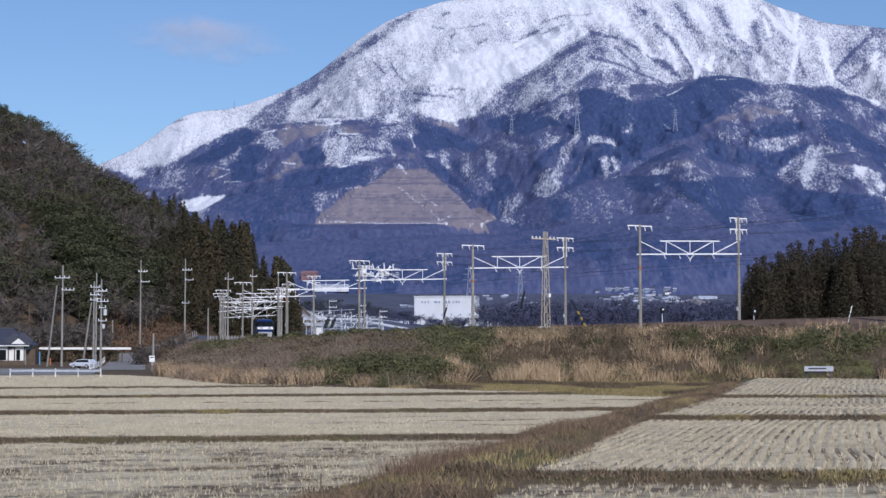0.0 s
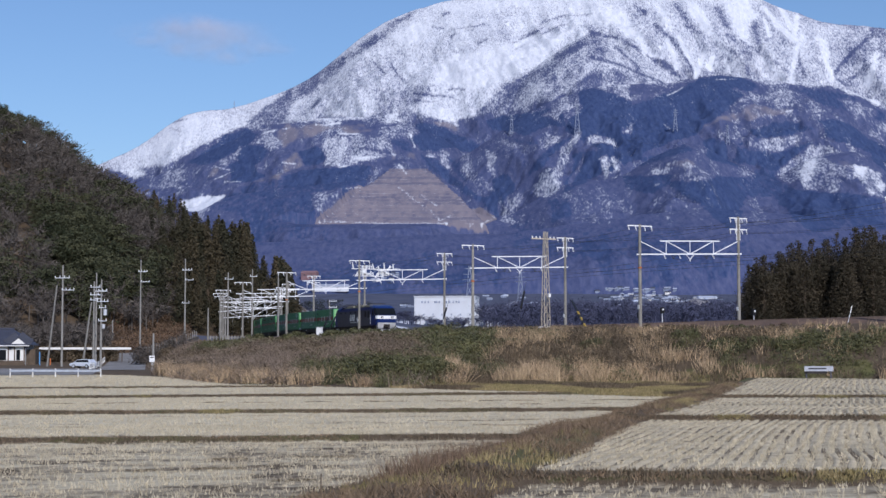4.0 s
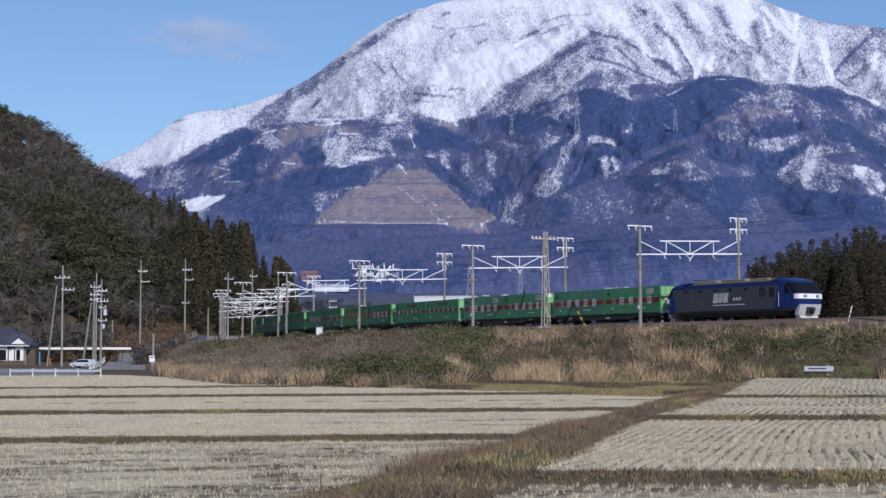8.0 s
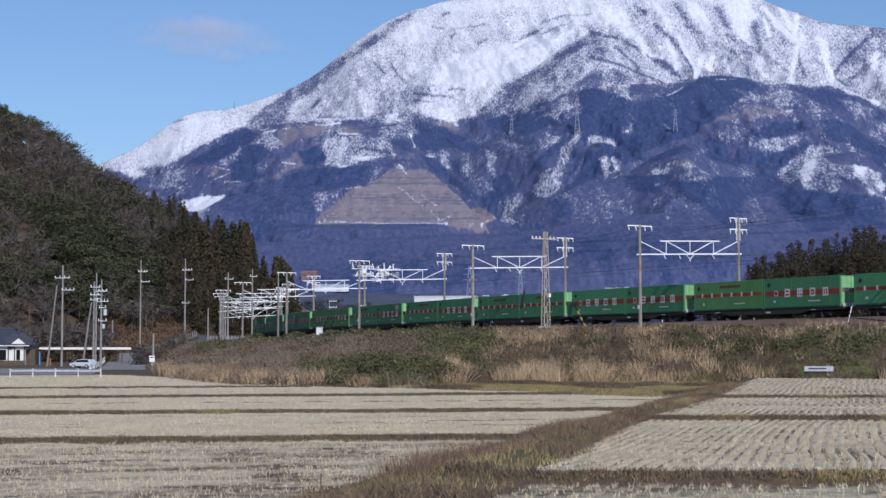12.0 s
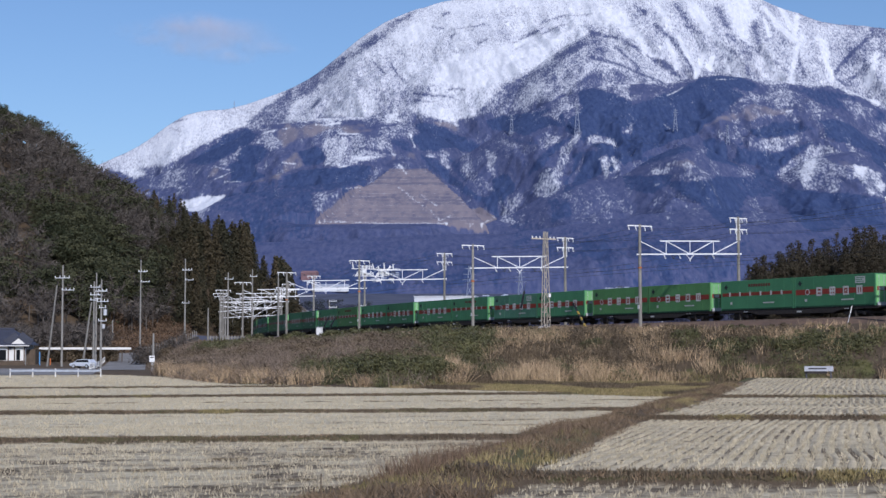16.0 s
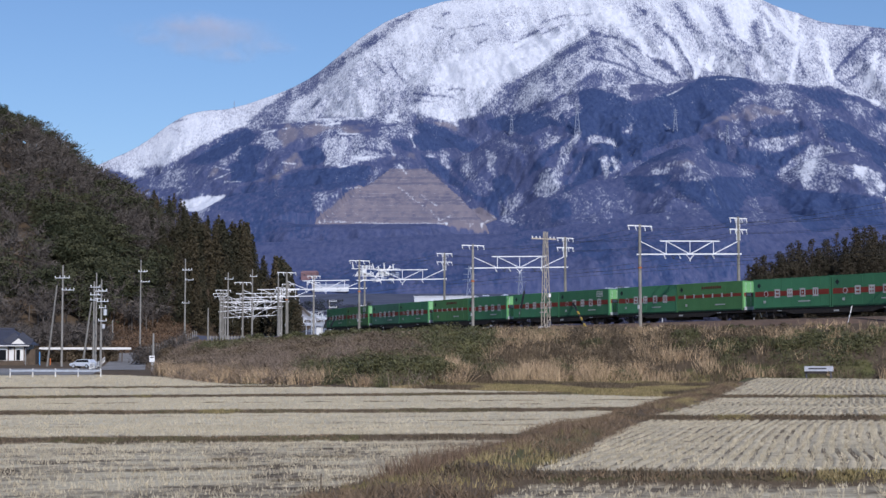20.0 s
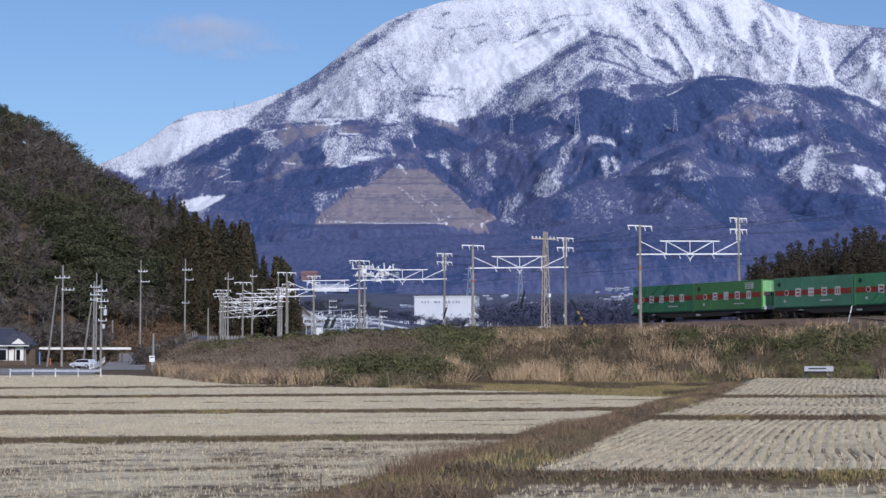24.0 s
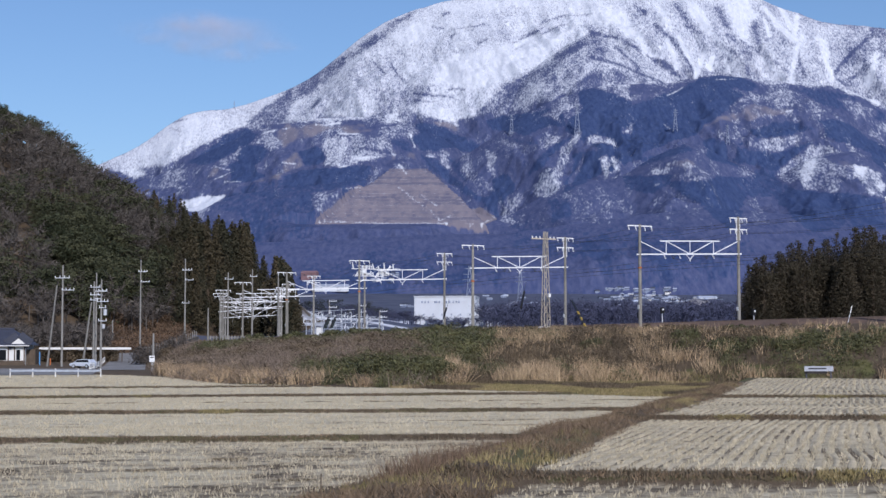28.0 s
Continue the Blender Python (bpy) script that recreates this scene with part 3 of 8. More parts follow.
def near(pts, margin):
    """Which vertices lie close enough to an outline to be touched by it."""
    p = np.array(pts)
    lo, hi = p.min(0) - margin, p.max(0) + margin
    return np.nonzero((MU > lo[0]) & (MU < hi[0]) & (E_ > lo[1]) & (E_ < hi[1]))


def stroke(target, amount, width, pts, ragged=0.0007):
    """Adds cover along a line of bearings and steepness, fading to its sides."""
    at = near(pts, 3 * width + 0.003)
    px, py = MU[at] + ragged * WAVES[0][0][at], E_[at] + ragged * WAVES[0][1][at]
    d = np.full(px.shape, 1.0)
    for (ax, ay), (bx, by) in zip(pts, pts[1:]):
        s = np.clip(((px - ax) * (bx - ax) + (py - ay) * (by - ay)) / ((bx - ax) ** 2 + (by - ay) ** 2), 0, 1)
        d = np.minimum(d, np.hypot(px - ax - s * (bx - ax), py - ay - s * (by - ay)))
    target[at] += amount * np.exp(-(d / width) ** 2)


def patch(target, value, pts, soft=0.0015, ragged=0.002, seed=0):
    """Sets cover inside an outline given by bearings and steepness, with a ragged edge."""
    at = near(pts, soft + 2 * ragged)
    px, py = MU[at] + WAVES[seed % 2][0][at] * ragged, E_[at] + WAVES[seed % 2][1][at] * ragged
    inside = np.zeros(px.shape, bool)
    d = np.full(px.shape, 1.0)
    for (ax, ay), (bx, by) in zip(pts, pts[1:] + pts[:1]):
        inside ^= ((ay > py) != (by > py)) & (px < (bx - ax) * (py - ay) / (by - ay + 1e-12) + ax)
        t = np.clip(((px - ax) * (bx - ax) + (py - ay) * (by - ay)) / ((bx - ax) ** 2 + (by - ay) ** 2 + 1e-12), 0, 1)
        d = np.minimum(d, np.hypot(px - ax - t * (bx - ax), py - ay - t * (by - ay)))
    m = sstep(-soft, soft, np.where(inside, d, -d))
    target[at] = target[at] * (1 - m) + value * m


above = E_ + 0.0015 * WAVES[1][1] - profile(MU, SNOWLINE)
n1, n2 = fbm(MX * 0.006, MZ * 0.010, 4, 51), fbm(MX * 0.025, MZ * 0.022, 4, 61)
streak = fbm(MX * 0.030 + 2.0 * n1, MZ * 0.006, 4, 81, ridged=True)
ledge = fbm(MX * 0.008, MZ * 0.05, 4, 88)
speck = fbm(MX * 0.13, MZ * 0.13, 3, 77)
tilt = np.interp(MU, [-0.20, -0.05, 0.02, 0.09, 0.14, 0.20, 0.27], [0.5, 0.9, -0.7, 0.9, -0.8, 0.9, -0.6])
rib = fbm((MX + tilt * (MZ - 350) + 70 * WAVES[0][0]) * 0.016, MZ * 0.004, 4, 97, ridged=True)
upper = sstep(-0.002, 0.002, above)
QM = MW > 0.5

# snow of the upper mountain: fields, wooded bands, gullies and ribs
SNOW_ZONES_A = [
    (0.5, [(0.0762, 0.213), (0.0931, 0.213), (0.1132, 0.2062), (0.1403, 0.213), (0.2144, 0.2096), (0.2641, 0.1994), (0.2633, 0.1485), (0.2473, 0.1552), (0.2306, 0.162), (0.207, 0.162), (0.1869, 0.1637), (0.1735, 0.1688), (0.1533, 0.1667), (0.1331, 0.1627), (0.1062, 0.162), (0.0894, 0.1613), (0.0862, 0.1926)]),
    (0.31, [(-0.1054, 0.1498), (-0.0887, 0.16), (-0.0753, 0.1701), (-0.0619, 0.1776), (-0.0485, 0.1871), (-0.035, 0.196), (-0.0216, 0.2048), (-0.0155, 0.2069), (-0.0283, 0.1973), (-0.0384, 0.1871), (-0.0451, 0.1827), (-0.0552, 0.1769), (-0.0619, 0.1684), (-0.0686, 0.1634), (-0.0753, 0.1583), (-0.082, 0.1549), (-0.0887, 0.1515), (-0.091, 0.1464), (-0.0953, 0.1397), (-0.1053, 0.1343), (-0.1154, 0.1366), (-0.1121, 0.1444)])]
SNOW_ZONES_B = [
    (0.64, [(-0.1957, 0.1187), (-0.1757, 0.1295), (-0.1624, 0.138), (-0.1491, 0.1447), (-0.1222, 0.1464), (-0.1055, 0.1545), (-0.0921, 0.1586), (-0.1054, 0.1498), (-0.1121, 0.1444), (-0.1188, 0.1403), (-0.1289, 0.137), (-0.1389, 0.1302), (-0.1522, 0.1221), (-0.1655, 0.116), (-0.1755, 0.108), (-0.1822, 0.1043)]),
    (0.75, [(-0.184, 0.1198), (-0.1724, 0.1285), (-0.1624, 0.1376), (-0.1491, 0.1441), (-0.1416, 0.1403), (-0.1472, 0.1302), (-0.1589, 0.1241), (-0.1723, 0.1214), (-0.179, 0.1177)]),
    (0.53, [(-0.0619, 0.1684), (-0.0484, 0.1769), (-0.0283, 0.1803), (-0.0208, 0.1654), (-0.0282, 0.1485), (-0.0483, 0.1464), (-0.0618, 0.1447), (-0.0752, 0.143), (-0.0879, 0.143), (-0.087, 0.1515), (-0.0753, 0.1583)])]
SNOW_ZONES_C = [
    (0.4, [(-0.0483, 0.1397), (-0.0282, 0.1545), (-0.0208, 0.162), (-0.0081, 0.1593), (-0.0141, 0.1491), (-0.0107, 0.141), (-0.0282, 0.1363)]),
    (0.6, [(-0.0283, 0.1851), (-0.0013, 0.1926), (-0.0007, 0.179), (-0.0074, 0.164), (-0.0208, 0.1627), (-0.0283, 0.1749)]),
    (0.6, [(0.0222, 0.2028), (0.0391, 0.2062), (0.0492, 0.1932), (0.0323, 0.183), (0.0222, 0.1919)]),
    (0.78, [(0.0054, 0.1803), (0.0323, 0.1837), (0.0593, 0.1919), (0.0744, 0.1919), (0.0575, 0.1762), (0.0255, 0.1593), (0.0054, 0.162), (-0.0064, 0.1637)]),
    (0.74, [(-0.0317, 0.1919), (-0.0182, 0.1994), (-0.0081, 0.198), (-0.0131, 0.1892), (-0.0232, 0.1844)]),
    (0.74, [(-0.0081, 0.2089), (0.0121, 0.213), (0.0391, 0.213), (0.0593, 0.2103), (0.0391, 0.2082), (0.0155, 0.2055), (0.002, 0.2075)])]
SNOW_ZONES_D = [
    (0.72, [(-0.0114, 0.1508), (0.002, 0.1491), (0.006, 0.141), (0.0074, 0.1373), (0.0003, 0.1407), (-0.0081, 0.1451)]),
    (0.56, [(0.0094, 0.1505), (0.0161, 0.1498), (0.0175, 0.1458), (0.0121, 0.1464)]),
    (0.66, [(-0.0349, 0.1434), (-0.0282, 0.1444), (-0.0302, 0.1403), (-0.0342, 0.1403)]),
    (0.6, [(-0.0198, 0.1478), (-0.0131, 0.1485), (-0.0148, 0.1451), (-0.0181, 0.1451)]),
    (0.29, [(0.0181, 0.1441), (0.0289, 0.1566), (0.039, 0.1634), (0.0558, 0.1718), (0.0727, 0.1837), (0.0882, 0.1932), (0.0929, 0.1892), (0.0828, 0.1837), (0.0733, 0.1773), (0.0672, 0.1688), (0.0679, 0.162), (0.0726, 0.16), (0.0591, 0.1508), (0.0457, 0.1464), (0.0289, 0.143)]),
    (0.46, [(0.071, 0.1762), (0.0811, 0.1817), (0.0861, 0.179), (0.0834, 0.1705), (0.0766, 0.162), (0.0699, 0.1627), (0.0679, 0.1688)])]
SNOW_ZONES_E = [
    (0.4, [(0.0474, 0.1637), (0.0659, 0.1654), (0.0675, 0.1586), (0.0558, 0.1518), (0.044, 0.1485)]),
    (0.72, [(0.0762, 0.213), (0.0931, 0.213), (0.1065, 0.2028), (0.1014, 0.1966), (0.093, 0.1977), (0.0846, 0.2011), (0.0728, 0.2045)]),
    (0.44, [(0.0862, 0.1919), (0.0996, 0.1858), (0.1097, 0.1756), (0.123, 0.1661), (0.1331, 0.1634), (0.1062, 0.1627), (0.0962, 0.1688), (0.0861, 0.179)]),
    (0.3, [(0.0726, 0.16), (0.0861, 0.1688), (0.0928, 0.1722), (0.1062, 0.1688), (0.1146, 0.1634), (0.1062, 0.1613), (0.0894, 0.161)]),
    (0.8, [(0.0981, 0.2035), (0.1015, 0.2103), (0.1099, 0.2062), (0.1145, 0.1932), (0.1158, 0.1861), (0.1084, 0.1915), (0.1031, 0.1973)]),
    (0.72, [(0.1217, 0.213), (0.1295, 0.213), (0.1361, 0.1994), (0.1384, 0.1919), (0.1327, 0.1966), (0.1267, 0.2055)])]
SNOW_ZONES_F = [
    (0.8, [(0.1443, 0.213), (0.1564, 0.2069), (0.1613, 0.1926), (0.1736, 0.181), (0.1809, 0.1729), (0.1763, 0.1762), (0.1636, 0.1858), (0.1549, 0.1939), (0.1486, 0.2041)]),
    (0.8, [(0.1666, 0.213), (0.1824, 0.213), (0.188, 0.2041), (0.1825, 0.196), (0.1811, 0.1898), (0.1871, 0.1837), (0.1821, 0.1851), (0.1757, 0.1892), (0.1738, 0.1966), (0.1705, 0.2041)]),
    (0.58, [(0.2141, 0.1892), (0.2242, 0.1905), (0.2309, 0.1824), (0.2257, 0.1756), (0.2156, 0.1773), (0.2113, 0.1807)]),
    (0.4, [(0.2126, 0.2041), (0.2311, 0.2), (0.2641, 0.196), (0.264, 0.1919), (0.2411, 0.1953), (0.2243, 0.198)]),
    (0.42, [(0.2427, 0.1875), (0.2563, 0.1926), (0.264, 0.1919), (0.2638, 0.1807), (0.2475, 0.1739), (0.2357, 0.1671), (0.2375, 0.1756)])]
WHITE_GULLIES_A = [
    (0.001, [(0.1333, 0.1898), (0.1376, 0.1796), (0.1385, 0.1715)]),
    (0.0008, [(0.1401, 0.1912), (0.1447, 0.1824), (0.1513, 0.1681)]),
    (0.001, [(0.1503, 0.1667), (0.1534, 0.1749), (0.1554, 0.1796)]),
    (0.0012, [(0.1915, 0.2082), (0.1994, 0.198), (0.2061, 0.1912), (0.2101, 0.1885)]),
    (0.001, [(0.2113, 0.2028), (0.2098, 0.1905)]),
    (0.001, [(0.2002, 0.2096), (0.2075, 0.1966)]),
    (0.0012, [(0.2145, 0.1905), (0.2107, 0.1817), (0.2078, 0.1701), (0.2077, 0.1634)]),
    (0.0012, [(0.2229, 0.1898), (0.2276, 0.1871), (0.2284, 0.1769), (0.2316, 0.1661)]),
    (0.0018, [(0.2584, 0.1796), (0.2562, 0.1701), (0.2527, 0.162)]),
    (0.0014, [(0.2556, 0.1525), (0.2579, 0.1505)]),
    (0.0008, [(0.1907, 0.2014), (0.1953, 0.1919)]),
    (0.0008, [(0.1231, 0.1796), (0.1305, 0.1776)]),
    (0.001, [(0.1608, 0.1783), (0.1587, 0.1715)])]
WHITE_GULLIES_B = [
    (0.0008, [(0.1682, 0.1762), (0.1702, 0.1715)]),
    (0.0012, [(0.1165, 0.1926), (0.1198, 0.1817)]),
    (0.0006, [(-0.0752, 0.1376), (-0.0617, 0.139)]),
    (0.0006, [(-0.106, 0.1329), (-0.0913, 0.1356)]),
    (0.0005, [(-0.0188, 0.1309), (-0.0161, 0.1241)]),
    (0.0004, [(-0.0097, 0.1191), (-0.004, 0.1184)]),
    (0.0004, [(0.0979, 0.1299), (0.1033, 0.1241)]),
    (0.0004, [(0.1309, 0.1383), (0.1349, 0.1353)]),
    (0.0009, [(0.1245, 0.1016), (0.1272, 0.1022)]),
    (0.0006, [(0.1248, 0.0895), (0.1265, 0.0915)]),
    (0.0004, [(-0.1354, 0.113), (-0.1246, 0.1103), (-0.134, 0.1059), (-0.1373, 0.1039)]),
    (0.0004, [(-0.1293, 0.1039), (-0.1192, 0.1039)]),
    (0.0005, [(0.1627, 0.1647), (0.1734, 0.1647)]),
    (0.0006, [(0.1337, 0.1559), (0.1418, 0.16)]),
    (0.0005, [(0.2041, 0.1458), (0.2068, 0.1461)]),
    (0.0004, [(-0.0624, 0.1326), (-0.0503, 0.1332)])]
WHITE_GULLIES_C = [
    (0.0005, [(-0.0483, 0.1147), (-0.0616, 0.1123)]),
    (0.0004, [(-0.0952, 0.1154), (-0.0858, 0.114)]),
    (0.0004, [(0.1731, 0.1295), (0.1744, 0.1295)]),
    (0.0005, [(-0.0582, 0.1002), (-0.0495, 0.1009)]),
    (0.00048, [(-0.0762, 0.0801), (-0.0481, 0.0797), (-0.0214, 0.0784), (0.002, 0.0794)]),
    (0.00048, [(0.0248, 0.0871), (0.0308, 0.0824)]),
    (0.00036, [(-0.0281, 0.1012), (-0.008, 0.0871), (-0.002, 0.0808), (0.0054, 0.0841)]),
    (0.00036, [(-0.0131, 0.0962), (-0.004, 0.0898)]),
    (0.00048, [(0.002, 0.0791), (0.0087, 0.074), (0.0187, 0.0764), (0.0288, 0.0818)]),
    (0.0006, [(-0.0261, 0.114), (-0.0221, 0.1093)])]
DARK_RIBS_A = [
    (0.001, [(0.0896, 0.1932), (0.1064, 0.1892), (0.1231, 0.1786), (0.1385, 0.1681)]),
    (0.001, [(0.1448, 0.198), (0.1603, 0.1892), (0.1736, 0.1803), (0.1796, 0.1742), (0.1822, 0.1681)]),
    (0.0008, [(0.1265, 0.179), (0.1419, 0.1667)]),
    (0.0008, [(0.1267, 0.1977), (0.1367, 0.1892), (0.1447, 0.1776), (0.1493, 0.1701)]),
    (0.002, [(0.1631, 0.2069), (0.1691, 0.1973)]),
    (0.0018, [(0.1853, 0.1994), (0.1878, 0.1878)]),
    (0.0008, [(0.1771, 0.1892), (0.1938, 0.1776), (0.2078, 0.1681)]),
    (0.001, [(0.2566, 0.1926), (0.2416, 0.1796), (0.2326, 0.1674)]),
    (0.0008, [(0.2611, 0.179), (0.242, 0.1647)]),
    (0.0008, [(0.0861, 0.179), (0.1063, 0.1735), (0.1304, 0.1634)]),
    (0.0012, [(0.1149, 0.2096), (0.12, 0.2055)]),
    (0.0012, [(0.1385, 0.2096), (0.1452, 0.2011)]),
    (0.0008, [(0.2134, 0.1885), (0.2113, 0.1776), (0.2152, 0.1688)])]
DARK_RIBS_B = [
    (0.0006, [(0.234, 0.1654), (0.2406, 0.1613)]),
    (0.001, [(0.103, 0.1844), (0.1164, 0.1722)]),
    (0.0008, [(0.1737, 0.1885), (0.1687, 0.1926)]),
    (0.0006, [(0.0054, 0.1949), (0.0243, 0.1983)]),
    (0.0006, [(-0.0061, 0.1966), (0.0007, 0.1953)]),
    (0.001, [(0, 0.2041), (0.004, 0.2055)]),
    (0.001, [(0.0054, 0.1905), (0.0074, 0.1919)]),
    (0.0006, [(0.0424, 0.1871), (0.0566, 0.1946)]),
    (0.0006, [(0.0465, 0.1912), (0.06, 0.196)]),
    (0.0006, [(0.0593, 0.1994), (0.0728, 0.2035), (0.0876, 0.2041)]),
    (0.0005, [(0.0411, 0.1817), (0.0491, 0.1858)]),
    (0.0005, [(0.0205, 0.1864), (0.0263, 0.1885)]),
    (0.0006, [(-0.0161, 0.1566), (0.006, 0.1545)]),
    (0.0006, [(0.004, 0.1593), (0.0128, 0.1596)]),
    (0.0006, [(-0.0316, 0.1762), (-0.0262, 0.1674), (-0.0208, 0.1634)]),
    (0.0006, [(-0.0417, 0.1749), (-0.035, 0.1695)])]
DARK_RIBS_C = [
    (0.0006, [(-0.0165, 0.1525), (-0.0081, 0.1512)]),
    (0.0006, [(0.0593, 0.1926), (0.0728, 0.198)]),
    (0.0005, [(0.0054, 0.183), (0.0094, 0.181)]),
    (0.0008, [(-0.0779, 0.1485), (-0.0732, 0.1532)]),
    (0.0006, [(-0.0584, 0.1424), (-0.0752, 0.1424)]),
    (0.0006, [(-0.1617, 0.1363), (-0.1563, 0.1336)]),
    (0.0006, [(-0.1598, 0.14), (-0.1524, 0.141)]),
    (0.0006, [(-0.0315, 0.116), (-0.0121, 0.1167), (-0.0483, 0.1147), (-0.0576, 0.112)]),
    (0.0008, [(-0.0483, 0.1241), (-0.0315, 0.1214)]),
    (0.0006, [(-0.0416, 0.1366), (-0.0282, 0.1383)])]
# thin snow among the trees of the lower slopes
SNOW_PATCHES_A = [
    (0.55, [(-0.1337, 0.116), (-0.1207, 0.1241), (-0.1187, 0.1255), (-0.1237, 0.1174), (-0.1287, 0.1127), (-0.132, 0.1144)]),
    (0.98, [(-0.1559, 0.0918), (-0.1452, 0.0945), (-0.1292, 0.0962), (-0.1335, 0.0925), (-0.1435, 0.0868), (-0.1519, 0.0881)]),
    (0.47, [(-0.1154, 0.1275), (-0.0993, 0.1316), (-0.0946, 0.1268), (-0.1019, 0.1235)]),
    (0.54, [(-0.0698, 0.1295), (-0.0483, 0.1329), (-0.0315, 0.1282), (-0.0275, 0.1201), (-0.0449, 0.1171), (-0.0616, 0.1127), (-0.0684, 0.116)]),
    (0.75, [(-0.0556, 0.116), (-0.0483, 0.1194), (-0.0402, 0.1187), (-0.0483, 0.1171)]),
    (0.43, [(-0.0456, 0.1393), (-0.0282, 0.136), (-0.0181, 0.14), (-0.0141, 0.1336), (-0.0215, 0.1295), (-0.0349, 0.1295)]),
    (0.52, [(-0.0013, 0.1221), (0.004, 0.1181), (0.0057, 0.1107), (0.0013, 0.1147)])]
SNOW_PATCHES_B = [
    (0.44, [(0.0104, 0.1231), (0.0221, 0.1198), (0.0204, 0.1113), (0.0288, 0.0979), (0.0221, 0.0962), (0.0104, 0.1113)]),
    (0.57, [(0.0241, 0.1235), (0.0308, 0.1194), (0.0308, 0.1073), (0.0255, 0.1127)]),
    (0.44, [(0.0322, 0.1316), (0.0423, 0.1282), (0.0557, 0.1262), (0.0631, 0.1363), (0.0664, 0.1282), (0.061, 0.1228), (0.0489, 0.1194), (0.0389, 0.1238)]),
    (0.6, [(0.0577, 0.1255), (0.061, 0.1275), (0.0617, 0.1241), (0.0583, 0.1235)]),
    (0.53, [(0.0589, 0.0972), (0.0673, 0.1113), (0.0724, 0.1228), (0.0805, 0.1363), (0.0829, 0.1329), (0.0778, 0.1228), (0.0724, 0.1107), (0.0676, 0.1006), (0.0622, 0.0959)]),
    (0.5, [(0.075, 0.1053), (0.0804, 0.1174), (0.0828, 0.1208), (0.0797, 0.1107), (0.0763, 0.1026)]),
    (0.5, [(0.0532, 0.0965), (0.0603, 0.1093), (0.0643, 0.1113), (0.0596, 0.0959)])]
SNOW_PATCHES_C = [
    (0.49, [(0.0375, 0.0959), (0.0475, 0.0962), (0.0428, 0.0878), (0.0368, 0.0844)]),
    (0.58, [(0.0859, 0.1295), (0.0926, 0.1316), (0.1009, 0.1282), (0.1029, 0.1248), (0.0925, 0.1262), (0.0858, 0.1255)]),
    (0.6, [(0.0908, 0.1194), (0.0959, 0.1214), (0.0988, 0.1147), (0.0965, 0.1073), (0.0928, 0.1144)]),
    (0.66, [(0.1002, 0.1181), (0.1032, 0.1164), (0.1035, 0.1103), (0.1015, 0.111)]),
    (0.48, [(0.1044, 0.1363), (0.1114, 0.1376), (0.11, 0.1336), (0.1047, 0.1346)]),
    (0.48, [(0.0591, 0.1444), (0.0726, 0.1566), (0.082, 0.1579), (0.0819, 0.1505), (0.0712, 0.1485), (0.0678, 0.1397)]),
    (0.58, [(0.0658, 0.1458), (0.0698, 0.1451), (0.0701, 0.1376), (0.0675, 0.1397)]),
    (0.48, [(0.1055, 0.1613), (0.1115, 0.1545), (0.1169, 0.1566), (0.1128, 0.1505), (0.1082, 0.1552)])]
SNOW_PATCHES_D = [
    (0.52, [(0.1226, 0.112), (0.1347, 0.1123), (0.1326, 0.1083), (0.1243, 0.1076)]),
    (0.37, [(0.0783, 0.1006), (0.0891, 0.1026), (0.0991, 0.0945), (0.099, 0.0824), (0.0856, 0.0771), (0.0769, 0.0824)]),
    (0.46, [(0.1603, 0.1322), (0.1731, 0.1329), (0.1717, 0.1282), (0.1643, 0.1278)]),
    (0.36, [(0.1664, 0.1295), (0.1731, 0.1295), (0.1729, 0.1174), (0.1679, 0.1194)]),
    (0.46, [(0.1764, 0.1241), (0.1898, 0.1282), (0.212, 0.1322), (0.2119, 0.1282), (0.1971, 0.1221)]),
    (0.55, [(0.1938, 0.1262), (0.2032, 0.1282), (0.2025, 0.1248), (0.1964, 0.1221)])]
SNOW_PATCHES_E = [
    (0.54, [(0.1976, 0.1073), (0.2064, 0.1174), (0.2166, 0.1228), (0.23, 0.1241), (0.2367, 0.1214), (0.2239, 0.1194), (0.2282, 0.1147), (0.2466, 0.1113), (0.2606, 0.108), (0.2624, 0.0962), (0.2564, 0.0972), (0.2465, 0.1059), (0.2338, 0.108), (0.2381, 0.1039), (0.2313, 0.0992), (0.2246, 0.1009), (0.2146, 0.0992), (0.2113, 0.1059), (0.2029, 0.1039)]),
    (0.7, [(0.2124, 0.1147), (0.2205, 0.1181), (0.2201, 0.108), (0.2149, 0.1009)]),
    (0.74, [(0.2439, 0.1123), (0.2519, 0.1113), (0.2498, 0.1059), (0.2445, 0.1073)]),
    (0.74, [(0.2561, 0.1012), (0.2618, 0.1029), (0.2597, 0.0959)]),
    (0.42, [(0.1734, 0.1586), (0.1902, 0.1576), (0.2137, 0.1559), (0.2237, 0.1501), (0.2243, 0.1451), (0.2068, 0.1478), (0.1901, 0.1525)])]
